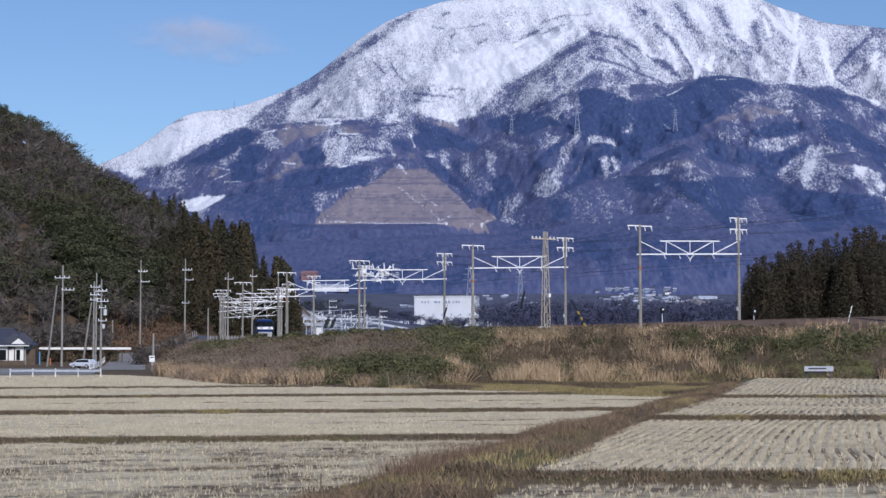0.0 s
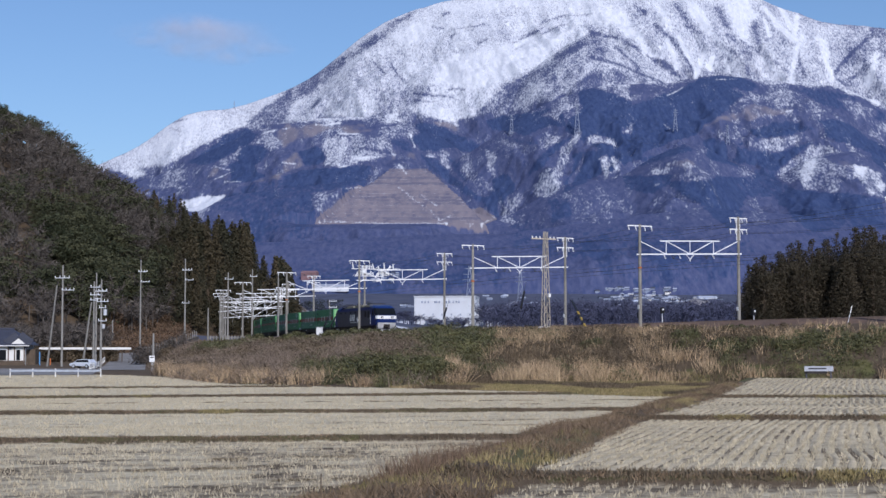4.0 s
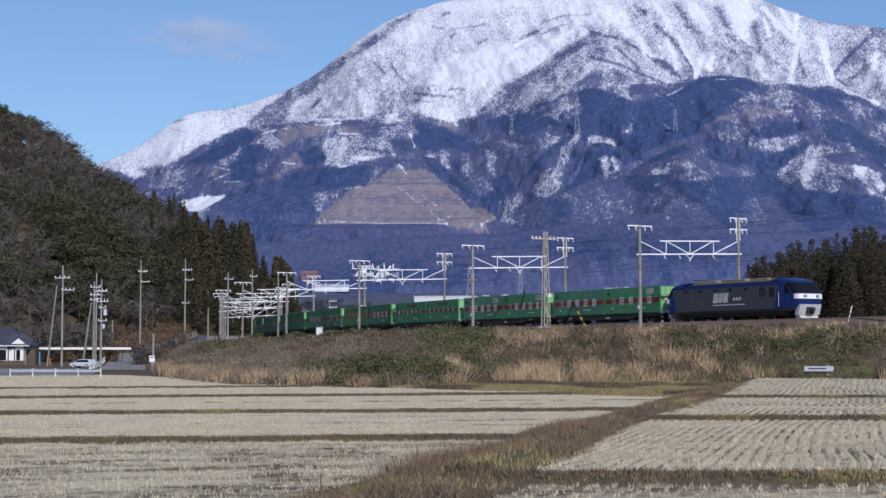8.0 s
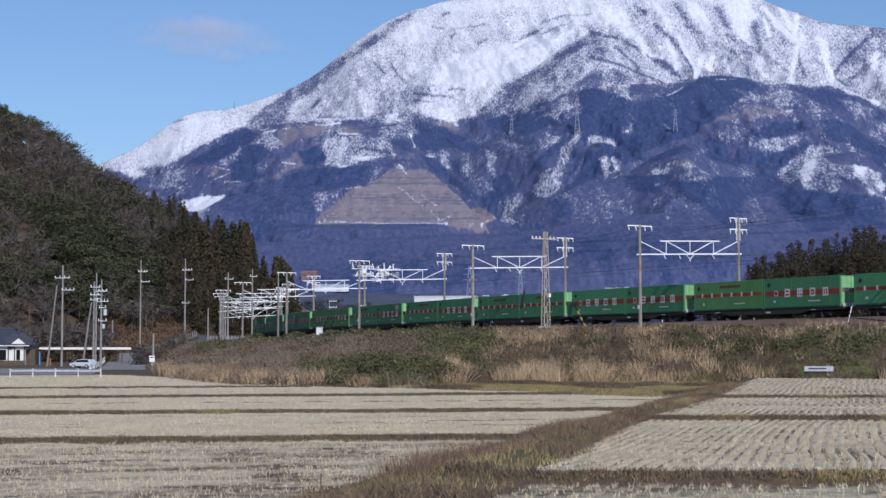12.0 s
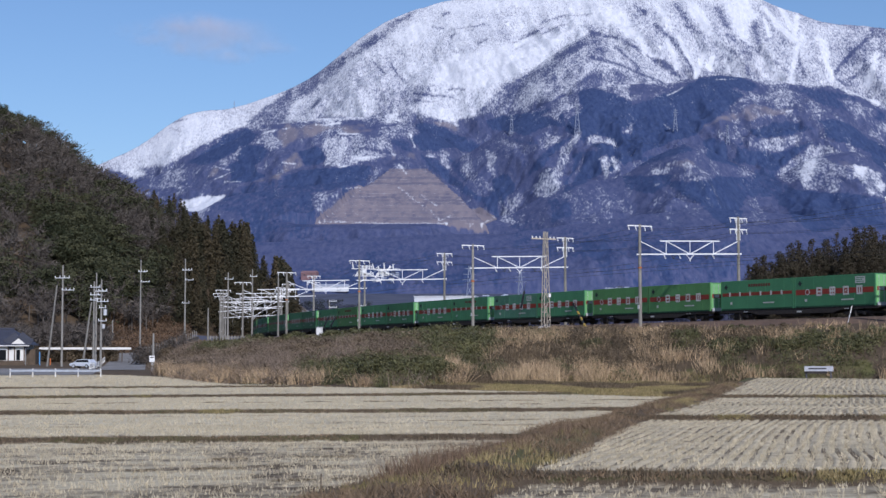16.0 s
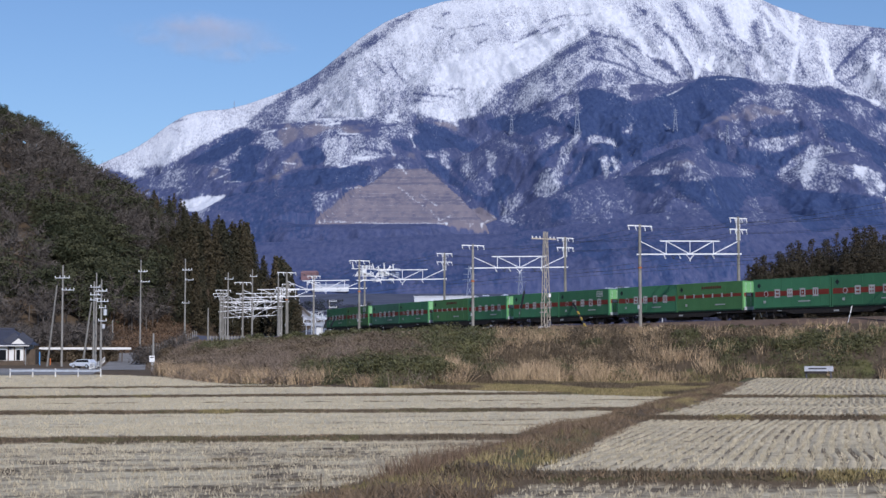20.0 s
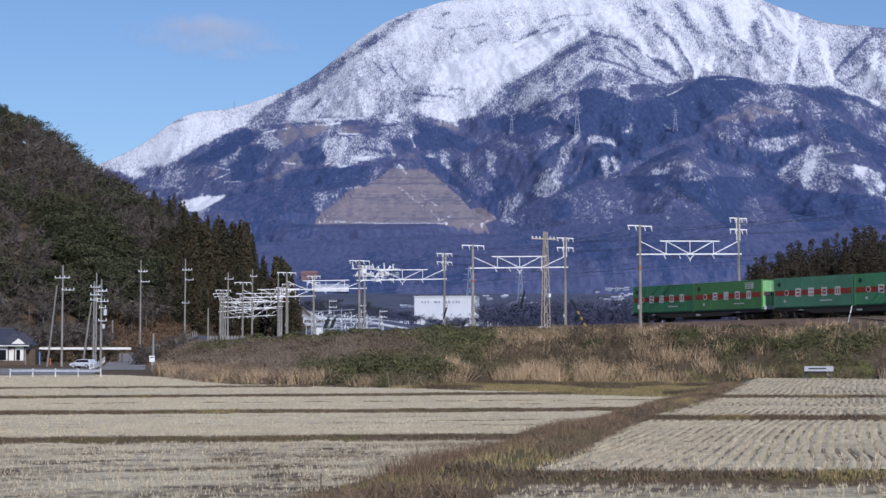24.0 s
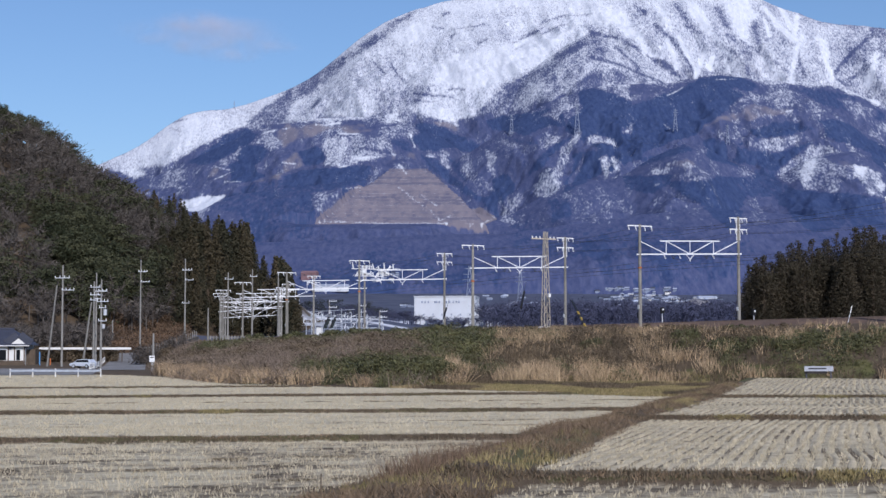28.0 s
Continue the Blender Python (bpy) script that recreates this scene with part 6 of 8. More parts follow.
def straw_ridges(y0, y1, a0, a1, gap, seed):
    """Low ridges of cut straw along the drilled rows, with open furrows between some of them."""
    r = np.random.RandomState(seed)
    chunks = []
    for a in np.arange(a0, a1, gap):
        b = np.arange(y0 - 8, y1 + 22, 0.16 if y1 < 60 else 0.3)
        wob = 0.5 * (value_noise(b * 0.22, np.full(b.shape, a * 0.12), seed) - 0.5) + 0.05 * (value_noise(b * 1.1, np.full(b.shape, a * 0.7), seed + 1) - 0.5)
        aa = a + wob
        x, y = aa * 0.971 + b * 0.238, b * 0.971 - aa * 0.238
        ok = (y > y0) & (y < y1) & (np.abs(x / np.maximum(y, 1)) < 0.29) & (field_mask(x, y) > 0.5) & (x > strip_x(y))
        if ok.sum() < 4:
            continue
        x, y, b = x[ok], y[ok], b[ok]
        shut = np.clip(sstep(0.42, 0.53, fbm(np.full(b.shape, a * 0.45), b * 0.05, 3, 19)) * 0.95 + 0.40 * r.uniform(0, 1), 0, 1.2)
        rag = 0.78 + 0.2 * value_noise(b * 0.9, np.full(b.shape, a * 3.1), seed + 3) + 0.24 * value_noise(b * 3.5, np.full(b.shape, a * 7.1), seed + 4)
        half = gap * (0.25 + 0.34 * shut) * (rag + (1.05 - rag) * np.clip(shut, 0, 1))
        top = (0.014 + 0.014 * value_noise(b * 0.6, np.full(b.shape, a * 5.0), seed + 5) + 0.012 * value_noise(b * 4.0, np.full(b.shape, a * 9.0), seed + 6)) * np.clip(1.45 - 1.25 * shut, 0.12, 1.5)
        z = on_land(x, y)
        v = np.stack([np.stack([x - 0.971 * h_, y + 0.238 * h_, z + t_], 1) for h_, t_ in ((half, -0.03 + 0 * top), (0.5 * half, top), (-0.5 * half, 0.9 * top), (-half, -0.03 + 0 * top))], 1)
        n = len(x)
        i = np.arange(n - 1)[np.diff(b) < 0.7]
        f = [np.stack([4 * i + k, 4 * i + 4 + k, 4 * i + 5 + k], 1) for k in range(3)] + [np.stack([4 * i + k, 4 * i + 5 + k, 4 * i + 1 + k], 1) for k in range(3)]
        chunks.append((v.reshape(-1, 3), np.concatenate(f)))
    return chunks


for y0, y1, a1, gap, seed in ((28.4, 52, 12, 0.27, 72), (51, 76, 17, 0.28, 73), (75, 116, 30, 0.30, 74)):
    bed = thing("stubble_bed", None, "bed of pale rice straw in low ridges with dark furrows", "stubble", "beds of cut rice straw")
    for v, f in straw_ridges(y0, y1, -10, a1, gap, seed):
        raw("straw_ridge", v, f, M_straw_row, bed)


def scatter(n, y0, y1, u0, u1, seed):
    """Points spread over a fan of land, evenly in area."""
    r = np.random.RandomState(seed)
    y = np.sqrt(r.uniform(y0 ** 2, y1 ** 2, n))
    return r.uniform(u0, u1, n) * y, y, r


# the bank between the paddies and the bunds: withered and green grass
x, y, r = scatter(60000, 19, 112, -0.30, 0.30, 21)
d = np.abs(x - strip_x(y))
ok = (d < np.interp(y, [20, 36, 55, 75], [1.6, 1.7, 1.4, 1.25]) + r.normal(0, 0.12, len(x))) & (y < 98)
x1, y1 = x[ok], y[ok]
tall = 0.09 + 0.22 * fbm(x1 * 0.6, y1 * 0.4, 3, 5) ** 1.5
pick = fbm(x1 * 0.35, y1 * 0.25, 3, 15) + r.normal(0, 0.08, len(x1)) + 0.5 * np.exp(-((x1 - 9.6) / 0.9) ** 2 - ((y1 - 66) / 5) ** 2)
zz = on_land(x1, y1)
g, b_ = pick > 0.65, pick <= 0.65
stuff("bank_grass", blades(x1[g], y1[g], zz[g], 0.7 * tall[g], 0.022, 7, 0.07, 0.4, r), M_grass, "short olive winter grass on the field bank", "grass")
stuff("bank_weeds", blades(x1[b_], y1[b_], zz[b_], tall[b_], 0.02, 8, 0.07, 0.9, r), M_bank_weed, "withered brown weeds on the field bank", "weeds")
px_, py_ = [], []
for edges, left_side in ((LEFT_EDGES, True), (RIGHT_EDGES, False)):
    for y0, slant, lo, hi in edges:
        n = int(5200 * y0 / 60)
        q = r.uniform(-0.31 * y0, 0.31 * y0, n)
        yy = y0 + slant * q + r.normal(-0.05, 0.12, n)
        side = q < strip_x(yy) if left_side else q > strip_x(yy)
        px_.append(q[side])
        py_.append(yy[side])
x2, y2 = np.concatenate(px_), np.concatenate(py_)
keep = y2 < np.interp(x2, [-60, -30, -24, -14, -4, 0.5, 6.4, 11, 14, 60], [190, 160, 148, 114, 106, 99, 92, 86, 80, 120])
x2, y2 = x2[keep], y2[keep]
pick = fbm(x2 * 0.5, y2 * 0.3, 3, 25)
zz = on_land(x2, y2)
g = pick > np.where(x2 > strip_x(y2), 0.60, 0.78)
hh = 0.015 + 0.045 * fbm(x2 * 1.2, y2, 2, 8) + 0.02 * (x2 > strip_x(y2))
stuff("bund_grass", blades(x2[g], y2[g], zz[g], hh[g], 0.03, 5, 0.08, 0.5, r), M_grass, "green winter grass on the low paddy bunds", "grass")
pale = ~g & (r.uniform(0, 1, len(x2)) < 0.4)
dark = ~g & ~pale
stuff("bund_weeds", blades(x2[dark], y2[dark], zz[dark], hh[dark], 0.03, 5, 0.08, 0.6, r), M_bund, "brown dead grass on the low paddy bunds", "weeds")
stuff("bund_straw", blades(x2[pale], y2[pale], zz[pale], hh[pale], 0.025, 5, 0.10, 0.7, r), M_bank_weed, "tan dead grass on the low paddy bunds", "weeds")
# broken dark furrows across the middle paddies
fx, fy = [], []
for y0, slant, lo, hi, n in ((77.0, 0.26, -17, 13, 1500), (71.0, 0.26, 3, 10, 220), (52.0, 0.2, 1.0, 4.5, 120), (56.0, 0.2, -0.5, 5.5, 200), (38.5, 0.35, -5.5, -1.0, 260), (35.0, 0.3, -6.0, -3.2, 200), (31.5, 0.4, -3.0, 0.0, 160)):
    q = r.uniform(lo, hi, n)
    yy = y0 + slant * q + r.normal(0, 0.05 + 0.0016 * abs(y0 - 77), n)
    keep = (fbm(q * 1.1, yy * 0.2, 2, 27) > 0.47) & (q < strip_x(yy) - 1.2)
    fx.append(q[keep])
    fy.append(yy[keep])
fx, fy = np.concatenate(fx), np.concatenate(fy)
stuff("furrow_weeds", blades(fx, fy, on_land(fx, fy), 0.05, 0.03, 6, 0.10, 0.8, r), M_bund, "dark dead weeds in broken furrows across the paddies", "weeds")

# green verge at the foot of the railway bank
x, y, r = scatter(26000, 82, 128, -0.03, 0.16, 31)
toe_y = np.interp(x, TOE[:, 0], TOE[:, 1])
ok = (y > np.interp(x, [-4, 0.5, 6.4, 11, 14, 20], [106, 99, 92, 86, 84, 112])) & (y < toe_y + 2) & (field_mask(x, y) < 0.3)
x, y = x[ok], y[ok]
pick = fbm(x * 0.2, y * 0.12, 3, 35)
g = pick > 0.46
zz = on_land(x, y)
stuff("verge_grass", blades(x[g], y[g], zz[g], 0.16, 0.05, 5, 0.12, 0.5, r), M_grass, "green grass verge at the foot of the railway bank", "grass")
stuff("verge_weeds", blades(x[~g], y[~g], zz[~g], 0.3, 0.05, 5, 0.12, 0.5, r), M_brown_brush, "withered weeds at the foot of the railway bank", "weeds")

# scrub and reeds on the slope of the railway bank
xa, ya, r = scatter(62000, 95, 180, -0.166, 0.36, 41)
xb, yb, r = scatter(50000, 180, 330, -0.166, 0.10, 42)
x, y = np.concatenate([xa, xb]), np.concatenate([ya, yb])
zb, bank = ground(x, y)
d_l = seg_dist(x, y, LINE)
toe_y = np.interp(x, TOE[:, 0], TOE[:, 1])
side_near = x < np.interp(-y, -TY, TX)
ok = side_near & (y > toe_y - 1.0) & (d_l > 8.6 + 2.6 * sstep(0.060, 0.068, x / y) * (1 - sstep(0.094, 0.104, x / y)))
x, y, zb, bank, d_l, toe_y = x[ok], y[ok], zb[ok], bank[ok], d_l[ok], toe_y[ok]
bear = x / y
blot = fbm(x * 0.10, y * 0.05, 3, 45) + 0.25 * (fbm(x * 0.4, y * 0.2, 2, 46) - 0.5)
BANK_GREEN = [
    [(-0.1511, 0.0083), (-0.1278, 0.0136), (-0.0746, 0.0183), (-0.048, 0.0183), (-0.0413, 0.0136), (-0.0612, 0.0096), (-0.1012, 0.009), (-0.1344, 0.0037)],
    [(-0.0878, -0.0023), (-0.0612, 0.0003), (-0.0313, -0.001), (-0.0279, -0.0143), (-0.0611, -0.0162), (-0.0878, -0.0116)],
    [(-0.0386, -0.0023), (-0.0313, 0.001), (-0.0013, -0.0003), (0, -0.0149), (-0.0385, -0.0156)],
    [(-0.0163, 0.015), (0.0053, 0.0189), (0.0286, 0.0189), (0.032, 0.011), (0.0279, -0.0003), (0.0053, -0.0023), (-0.0133, 0.003)],
    [(-0.0413, 0.0183), (-0.0163, 0.0183), (-0.0163, 0.011), (-0.0346, 0.0103)]]
BANK_GREEN_FAR = [
    [(0.1368, 0.0143), (0.1502, 0.0163), (0.1517, 0.0056), (0.1384, 0.0037)],
    [(0.1884, 0.011), (0.205, 0.0103), (0.2115, -0.0023), (0.1949, -0.0056)],
    [(0.1985, 0.0163), (0.2611, 0.0176), (0.2607, -0.0056), (0.2315, -0.0043), (0.2115, -0.001)],
    [(0.1618, 0.011), (0.1818, 0.0123), (0.1816, -0.0023), (0.1649, -0.0056)]]
BANK_REED = [
    [(-0.1676, -0.0063), (-0.121, -0.0103), (-0.0744, -0.0129), (-0.0279, -0.0143), (-0.0279, -0.0189), (-0.1209, -0.0189), (-0.1675, -0.0129)],
    [(-0.0027, -0.0023), (0.0053, 0.001), (0.018, -0.0003), (0.0193, -0.0156), (-0.0027, -0.0156)],
    [(0.0319, -0.0037), (0.0586, 0.0006), (0.0719, -0.0003), (0.0985, 0.0017), (0.1151, 0.005), (0.1551, 0.0056), (0.161, -0.0023), (0.1589, -0.0080), (0.1316, -0.0075), (0.0718, -0.0113), (0.0319, -0.0133)],
    [(0.032, 0.0176), (0.0753, 0.0203), (0.0759, 0.0136), (0.0586, 0.009), (0.0353, 0.011)]]
BANK_REED_FAR = [
    [(0.0986, 0.0196), (0.1319, 0.0223), (0.1686, 0.0236), (0.1685, 0.0183), (0.1385, 0.0143), (0.1185, 0.0096), (0.1002, 0.011)],
    [(0.1885, 0.0223), (0.2285, 0.0243), (0.2612, 0.0256), (0.2611, 0.0163), (0.2217, 0.0143), (0.1918, 0.0143)],
    [(0.1776, 0.001), (0.1949, -0.0003), (0.1954, -0.0116), (0.1775, -0.0116)],
    [(0.2414, -0.0056), (0.2607, -0.0056), (0.2606, -0.0116), (0.2413, -0.0116)]]


def inside(px, py, outlines):
    out = np.zeros(px.shape, bool)
    for pts in outlines:
        hit = np.zeros(px.shape, bool)
        for (ax, ay), (bx, by) in zip(pts, pts[1:] + pts[:1]):
            hit ^= ((ay > py) != (by > py)) & (px < (bx - ax) * (py - ay) / (by - ay + 1e-12) + ax)
        out |= hit
    return out


steep = (zb + 0.35 - 2.2) / y
ju, je = bear + 0.010 * (fbm(x * 0.5, y * 0.3, 3, 57) - 0.5) + r.normal(0, 0.0012, len(x)), steep + 0.008 * (fbm(x * 0.5 + 9, y * 0.3, 3, 58) - 0.5) + r.normal(0, 0.0010, len(x))
stray = r.uniform(0, 1, len(x))
is_reed = (inside(ju, je + np.where(bear < 0, 0.0, 0.004), BANK_REED + BANK_REED_FAR) & (stray < np.where(steep > -0.002 + 0.04 * np.maximum(bear, 0), 0.14, 0.5))) | ((bear > 0.02) & (stray < 0.02)) | ((d_l < 11.0) & (bear > 0.03) & (blot > 0.58) & (stray < 0.4))
is_green = ~is_reed & ((inside(ju, je, BANK_GREEN + BANK_GREEN_FAR) & (stray < 0.92)) | (fbm(x * 0.20 + 9, y * 0.10, 3, 55) + 0.1 * sstep(0.15, 0.2, bear) - 0.2 * (bear < -0.02) > 0.66))
is_brown = ~is_reed & ~is_green
k = r.uniform(0, 1, len(x)) + 0.8 * (d_l < 11.5) * (r.uniform(0, 1, len(x)) < 0.75)
far = np.clip(y / 140, 0.8, 1.8)
low_top = np.clip((d_l - 7.0) / 9.0, 0.22, 1.0)
for name, sel, mat, label, cat in (("evergreen_scrub", is_green & (k < 0.17), M_green_brush, "dense green scrub on the railway bank", "shrubs"),
                                   ("brown_scrub", is_brown & (k < np.where((y > 180) | (bear < -0.02), 0.24, 0.20)), M_brown_brush, "withered brown scrub on the railway bank", "shrubs")):
    n = int(sel.sum())
    sz = r.uniform(0.3, 0.7, n) * low_top[sel]
    stuff(name, leaf_cloud(x[sel], y[sel], zb[sel] + sz * 0.35, sz, sz * 0.7, 28, 0.088 * far[sel], r), mat, label, cat)
sel = is_brown & (k > np.where((y > 180) | (bear < -0.02), 0.78, 0.62)) & (k < 0.9)
stuff("dead_stalks", blades(x[sel], y[sel], zb[sel], 0.8 * low_top[sel], 0.05, 6, 0.25, 0.35, r), M_brown_brush, "dark dead stalks on the railway bank", "weeds")
sel = is_brown & (bear < 0.0) & (k > 0.30) & (k < np.where(fbm(x * 0.3, y * 0.16, 3, 66) > 0.5, 0.70, 0.42))
stuff("bramble_stems", blades(x[sel], y[sel], zb[sel], 1.0 * low_top[sel] * (0.5 + fbm(x[sel] * 0.4, y[sel] * 0.2, 2, 67)), 0.055, 9, 0.5, 0.9, r), M_bramble, "tangled mauve-brown bare brambles on the railway bank", "shrubs")
sel = is_reed & (k < 1.1) & (fbm(x * 0.55, y * 0.3, 2, 60) > 0.40)
stuff("dry_reeds", blades(x[sel], y[sel], zb[sel], 1.0 * np.maximum(low_top[sel] ** 0.7, 0.75 * (bear[sel] > 0.15)) * (0.45 + 1.1 * fbm(x[sel] * 0.8, y[sel] * 0.4, 2, 62)), 0.05, 16, 0.26, 0.42, r), M_reed, "tall straw-coloured dry reeds on the railway bank", "reeds")


# rounded bushes that stand out of the scrub
near = (~is_reed) & (y < 240) & (d_l > 9.5)
for name, own, mat, label, share in (("green_bushes", is_green, M_green_brush, "rounded olive-green bushes on the railway bank", 0.070),
                                     ("brown_bushes", is_brown, M_brown_brush, "rounded leafless brown bushes on the railway bank", 0.058)):
    thick = sstep(0.40, 0.58, fbm(x * 0.35, y * 0.2, 3, 59)) * 1.5 + 0.25
    sel = np.nonzero(near & own & (r.uniform(0, 1, len(x)) < share * thick * np.clip(y / 150, 0.5, 1.3)))[0]
    sz = r.uniform(0.5, 1.0, len(sel)) * (0.7 + 0.35 * thick[sel]) * np.clip(low_top[sel], 0.35, 1)
    stuff(name, leaf_cloud(x[sel], y[sel], zb[sel] + 0.25 * sz, sz, sz * 0.75, 150, 0.088 * far[sel], r, 0.45), mat, label, "shrubs")


def prism(a, b, r0, r1):
    a, b = np.array(a, float), np.array(b, float)
    d = (b - a) / np.linalg.norm(b - a)
    s = np.cross(d, [0.3, 0.9, 0.2])
    s /= np.linalg.norm(s)
    q = np.cross(d, s)
    v = []
    for c, rr in ((a, r0), (b, r1)):
        for k in range(4):
            w = k * math.pi / 2
            v.append(c + rr * (math.cos(w) * s + math.sin(w) * q))
    f = []
    for k in range(4):
        m = (k + 1) % 4
        f += [(k, m, 4 + m), (k, 4 + m, 4 + k)]
    return np.array(v, np.float32), np.array(f)


def bank_spot(u, e):
    """Where a sight line first meets the railway bank."""
    yy = np.arange(90.0, 330.0, 0.5)
    h = on_land(u * yy, yy)
    while not (h >= 2.2 + e * yy).any():
        e -= 0.0004
    k = int(np.argmax(h >= 2.2 + e * yy))
    return u * yy[k], yy[k], float(h[k])


def evergreen_bush(u, e, wide, high):
    """A broad bush of overlapping leafy clumps on short stems."""
    x0, y0, z0 = bank_spot(u, e)
    r = np.random.RandomState(int(1000 * (u + 1)))
    g = thing("evergreen_bush", pose(x0, y0, z0 - 0.1), "broad olive-green bush with glossy leaves on the railway bank", "bush", "bushes on the bank")
    n = 16
    a, q = r.uniform(0, 6.28, n), np.sqrt(r.uniform(0, 1, n))
    cx, cy = np.cos(a) * q * wide * 0.75, np.sin(a) * q * wide * 0.5 + 0.6
    cz = high * (0.30 + 0.40 * r.uniform(0, 1, n) * (1 - 0.6 * q)) + on_land(x0 + cx, y0 + cy) - z0
    sz = high * r.uniform(0.30, 0.48, n)
    v, f = leaf_cloud(cx, cy, cz, sz * 1.15, sz * 0.85, 120, 0.085 * max(1.0, y0 / 140), r, 0.5)
    raw("leaves", v, f, M_green_brush, g)
    raw("stems", *join([prism((0.3 * cx[k], 0.3 * cy[k], -0.3), (cx[k], cy[k], cz[k]), 0.03, 0.012) for k in range(0, n, 2)]), M_bark, g)
    return g


for u, e, wide, high in ((-0.0196, -0.0113, 3.0, 1.9), (-0.0330, -0.010, 2.0, 1.6), (-0.0075, -0.0103, 1.8, 1.5), (-0.0047, -0.0056, 1.3, 1.1), (0.0087, 0.005, 2.2, 1.5), (0.022, 0.007, 1.6, 1.3), (-0.0063, 0.007, 1.5, 1.2), (-0.0612, -0.0103, 1.8, 1.1), (-0.0462, -0.0096, 1.6, 1.1), (-0.0761, -0.0083, 1.4, 0.9), (0.1438, 0.0096, 1.3, 1.2), (0.2016, 0.0037, 1.6, 1.2), (-0.028, 0.0143, 1.5, 1.1), (-0.1112, 0.0143, 2, 1.2), (-0.0879, 0.015, 1.8, 1.2), (-0.0663, 0.0156, 1.8, 1.2), (-0.1312, 0.011, 1.6, 1), (-0.0530, 0.0148, 1.9, 1.3), (-0.0420, 0.0135, 1.6, 1.2), (-0.0150, 0.0120, 1.9, 1.5), (-0.0010, 0.0128, 2.2, 1.6), (0.0160, 0.0122, 2.0, 1.4), (-0.0545, -0.0075, 1.7, 1.2), (-0.0420, -0.0040, 1.5, 1.1), (0.0400, 0.0060, 1.4, 1.0), (0.0900, 0.0050, 1.5, 1.0), (0.1680, 0.0040, 1.6, 1.1), (0.1850, 0.0060, 1.5, 1.0), (0.2180, 0.0060, 1.8, 1.2), (0.2400, 0.0040, 1.8, 1.1)):
    evergreen_bush(u, e, wide, high)


# ---------- trees ----------
def conifer_mesh(rng, h=12.5, rad=2.3, tiers=12, per=4, leaves=12, leaf=0.33, point=0.8):
    """A columnar cedar crown of overlapping, drooping leaf clumps with a ragged outline."""
    px, py, pz, pr = [], [], [], []
    for i in range(tiers):
        t = (i + 0.5) / tiers
        R = rad * (1 - t) ** point * rng.uniform(0.8, 1.1) + 0.1
        for j in range(per if t < 0.85 else 2):
            a = rng.uniform(0, 2 * math.pi)
            l = R * rng.uniform(0.25, 0.8)
            px.append(math.cos(a) * l)
            py.append(math.sin(a) * l)
            pz.append(h * (0.10 + 0.88 * t) + rng.uniform(-0.3, 0.3))
            pr.append(0.42 * R + 0.18)
    pr = np.array(pr)
    v, f = leaf_cloud(np.array(px), np.array(py), np.array(pz), pr, pr * 1.25, leaves, leaf, rng, 0.4)
    return v, f


def bare_mesh(rng, h=9.0, rad=2.6):
    """Trunk, limbs and a haze of fine twigs."""
    chunks = [prism((0, 0, -0.5), (0.1, 0, h * 0.55), 0.16, 0.09)]
    tips = []
    for i in range(9):
        a, z = rng.uniform(0, 6.28), h * rng.uniform(0.25, 0.55)
        l = rad * rng.uniform(0.6, 1.0)
        e = (math.cos(a) * l, math.sin(a) * l, min(h, z + l * rng.uniform(0.7, 1.6)))
        chunks.append(prism((0.05, 0, z), e, 0.06, 0.02))
        tips.append((np.array((0.05, 0, z)), np.array(e)))
    out = []
    for i in range(150):
        p, e = tips[rng.randint(len(tips))]
        s = p + (e - p) * rng.uniform(0.35, 1.05)
        d = rng.normal(0, 1, 3) * (0.7, 0.7, 0.5) + (0, 0, 0.6)
        q = s + d * rng.uniform(0.6, 1.3)
        w = rng.normal(0, 0.055, 3)
        out += [s - w, s + w, q]
    v = np.array(out, np.float32)
    chunks.append((v, np.arange(len(v)).reshape(-1, 3)))
    return join(chunks)


def round_mesh(rng, h=9.0, rad=2.8):
    """Broadleaf evergreen: clumps of leaves over a short trunk."""
    n = 20
    a, q = rng.uniform(0, 6.28, n), rng.uniform(0.2, 1, n)
    cz = h * rng.uniform(0.35, 0.92, n)
    R = rad * np.sqrt(np.clip(1 - ((cz / h - 0.55) / 0.5) ** 2, 0.1, 1)) * q
    v, f = leaf_cloud(np.cos(a) * R, np.sin(a) * R, cz, rng.uniform(0.8, 1.35, n), 0.8, 26, 0.27, rng, 0.35)
    return v, f


def woods(name, makers, spots, mat, label, category, rng):
    """Many trees joined: each spot is x, y, z, height, radius."""
    protos = [makers(rng) for _ in range(6)]
    chunks, tones = [], []
    for x, y, z, h, w in spots:
        v, f = protos[rng.randint(6)]
        c, s = math.cos(rng.uniform(0, 6.28)), math.sin(rng.uniform(0, 6.28))
        a = rng.uniform(0, 6.28)
        c, s = math.cos(a), math.sin(a)
        q = np.stack([(v[:, 0] * c - v[:, 1] * s) * w + x, (v[:, 0] * s + v[:, 1] * c) * w + y, v[:, 2] * h + z], 1)
        chunks.append((q, f))
        tones.append(np.full(len(q), rng.beta(1.3, 2.2)))
    ob = stuff(name, join(chunks), mat, label, category)
    attribute(ob, "tone", np.concatenate(tones))
    return ob


r = np.random.RandomState(77)
x, y = r.uniform(-250, -30, 4900), r.uniform(288, 460, 4900)
hz = hill_z(x, y)
ok = (hz > 1.2) & (x / y < -0.0885) & ((x > -140) | (r.uniform(0, 1, len(x)) < 0.2))
x, y = x[ok], y[ok]
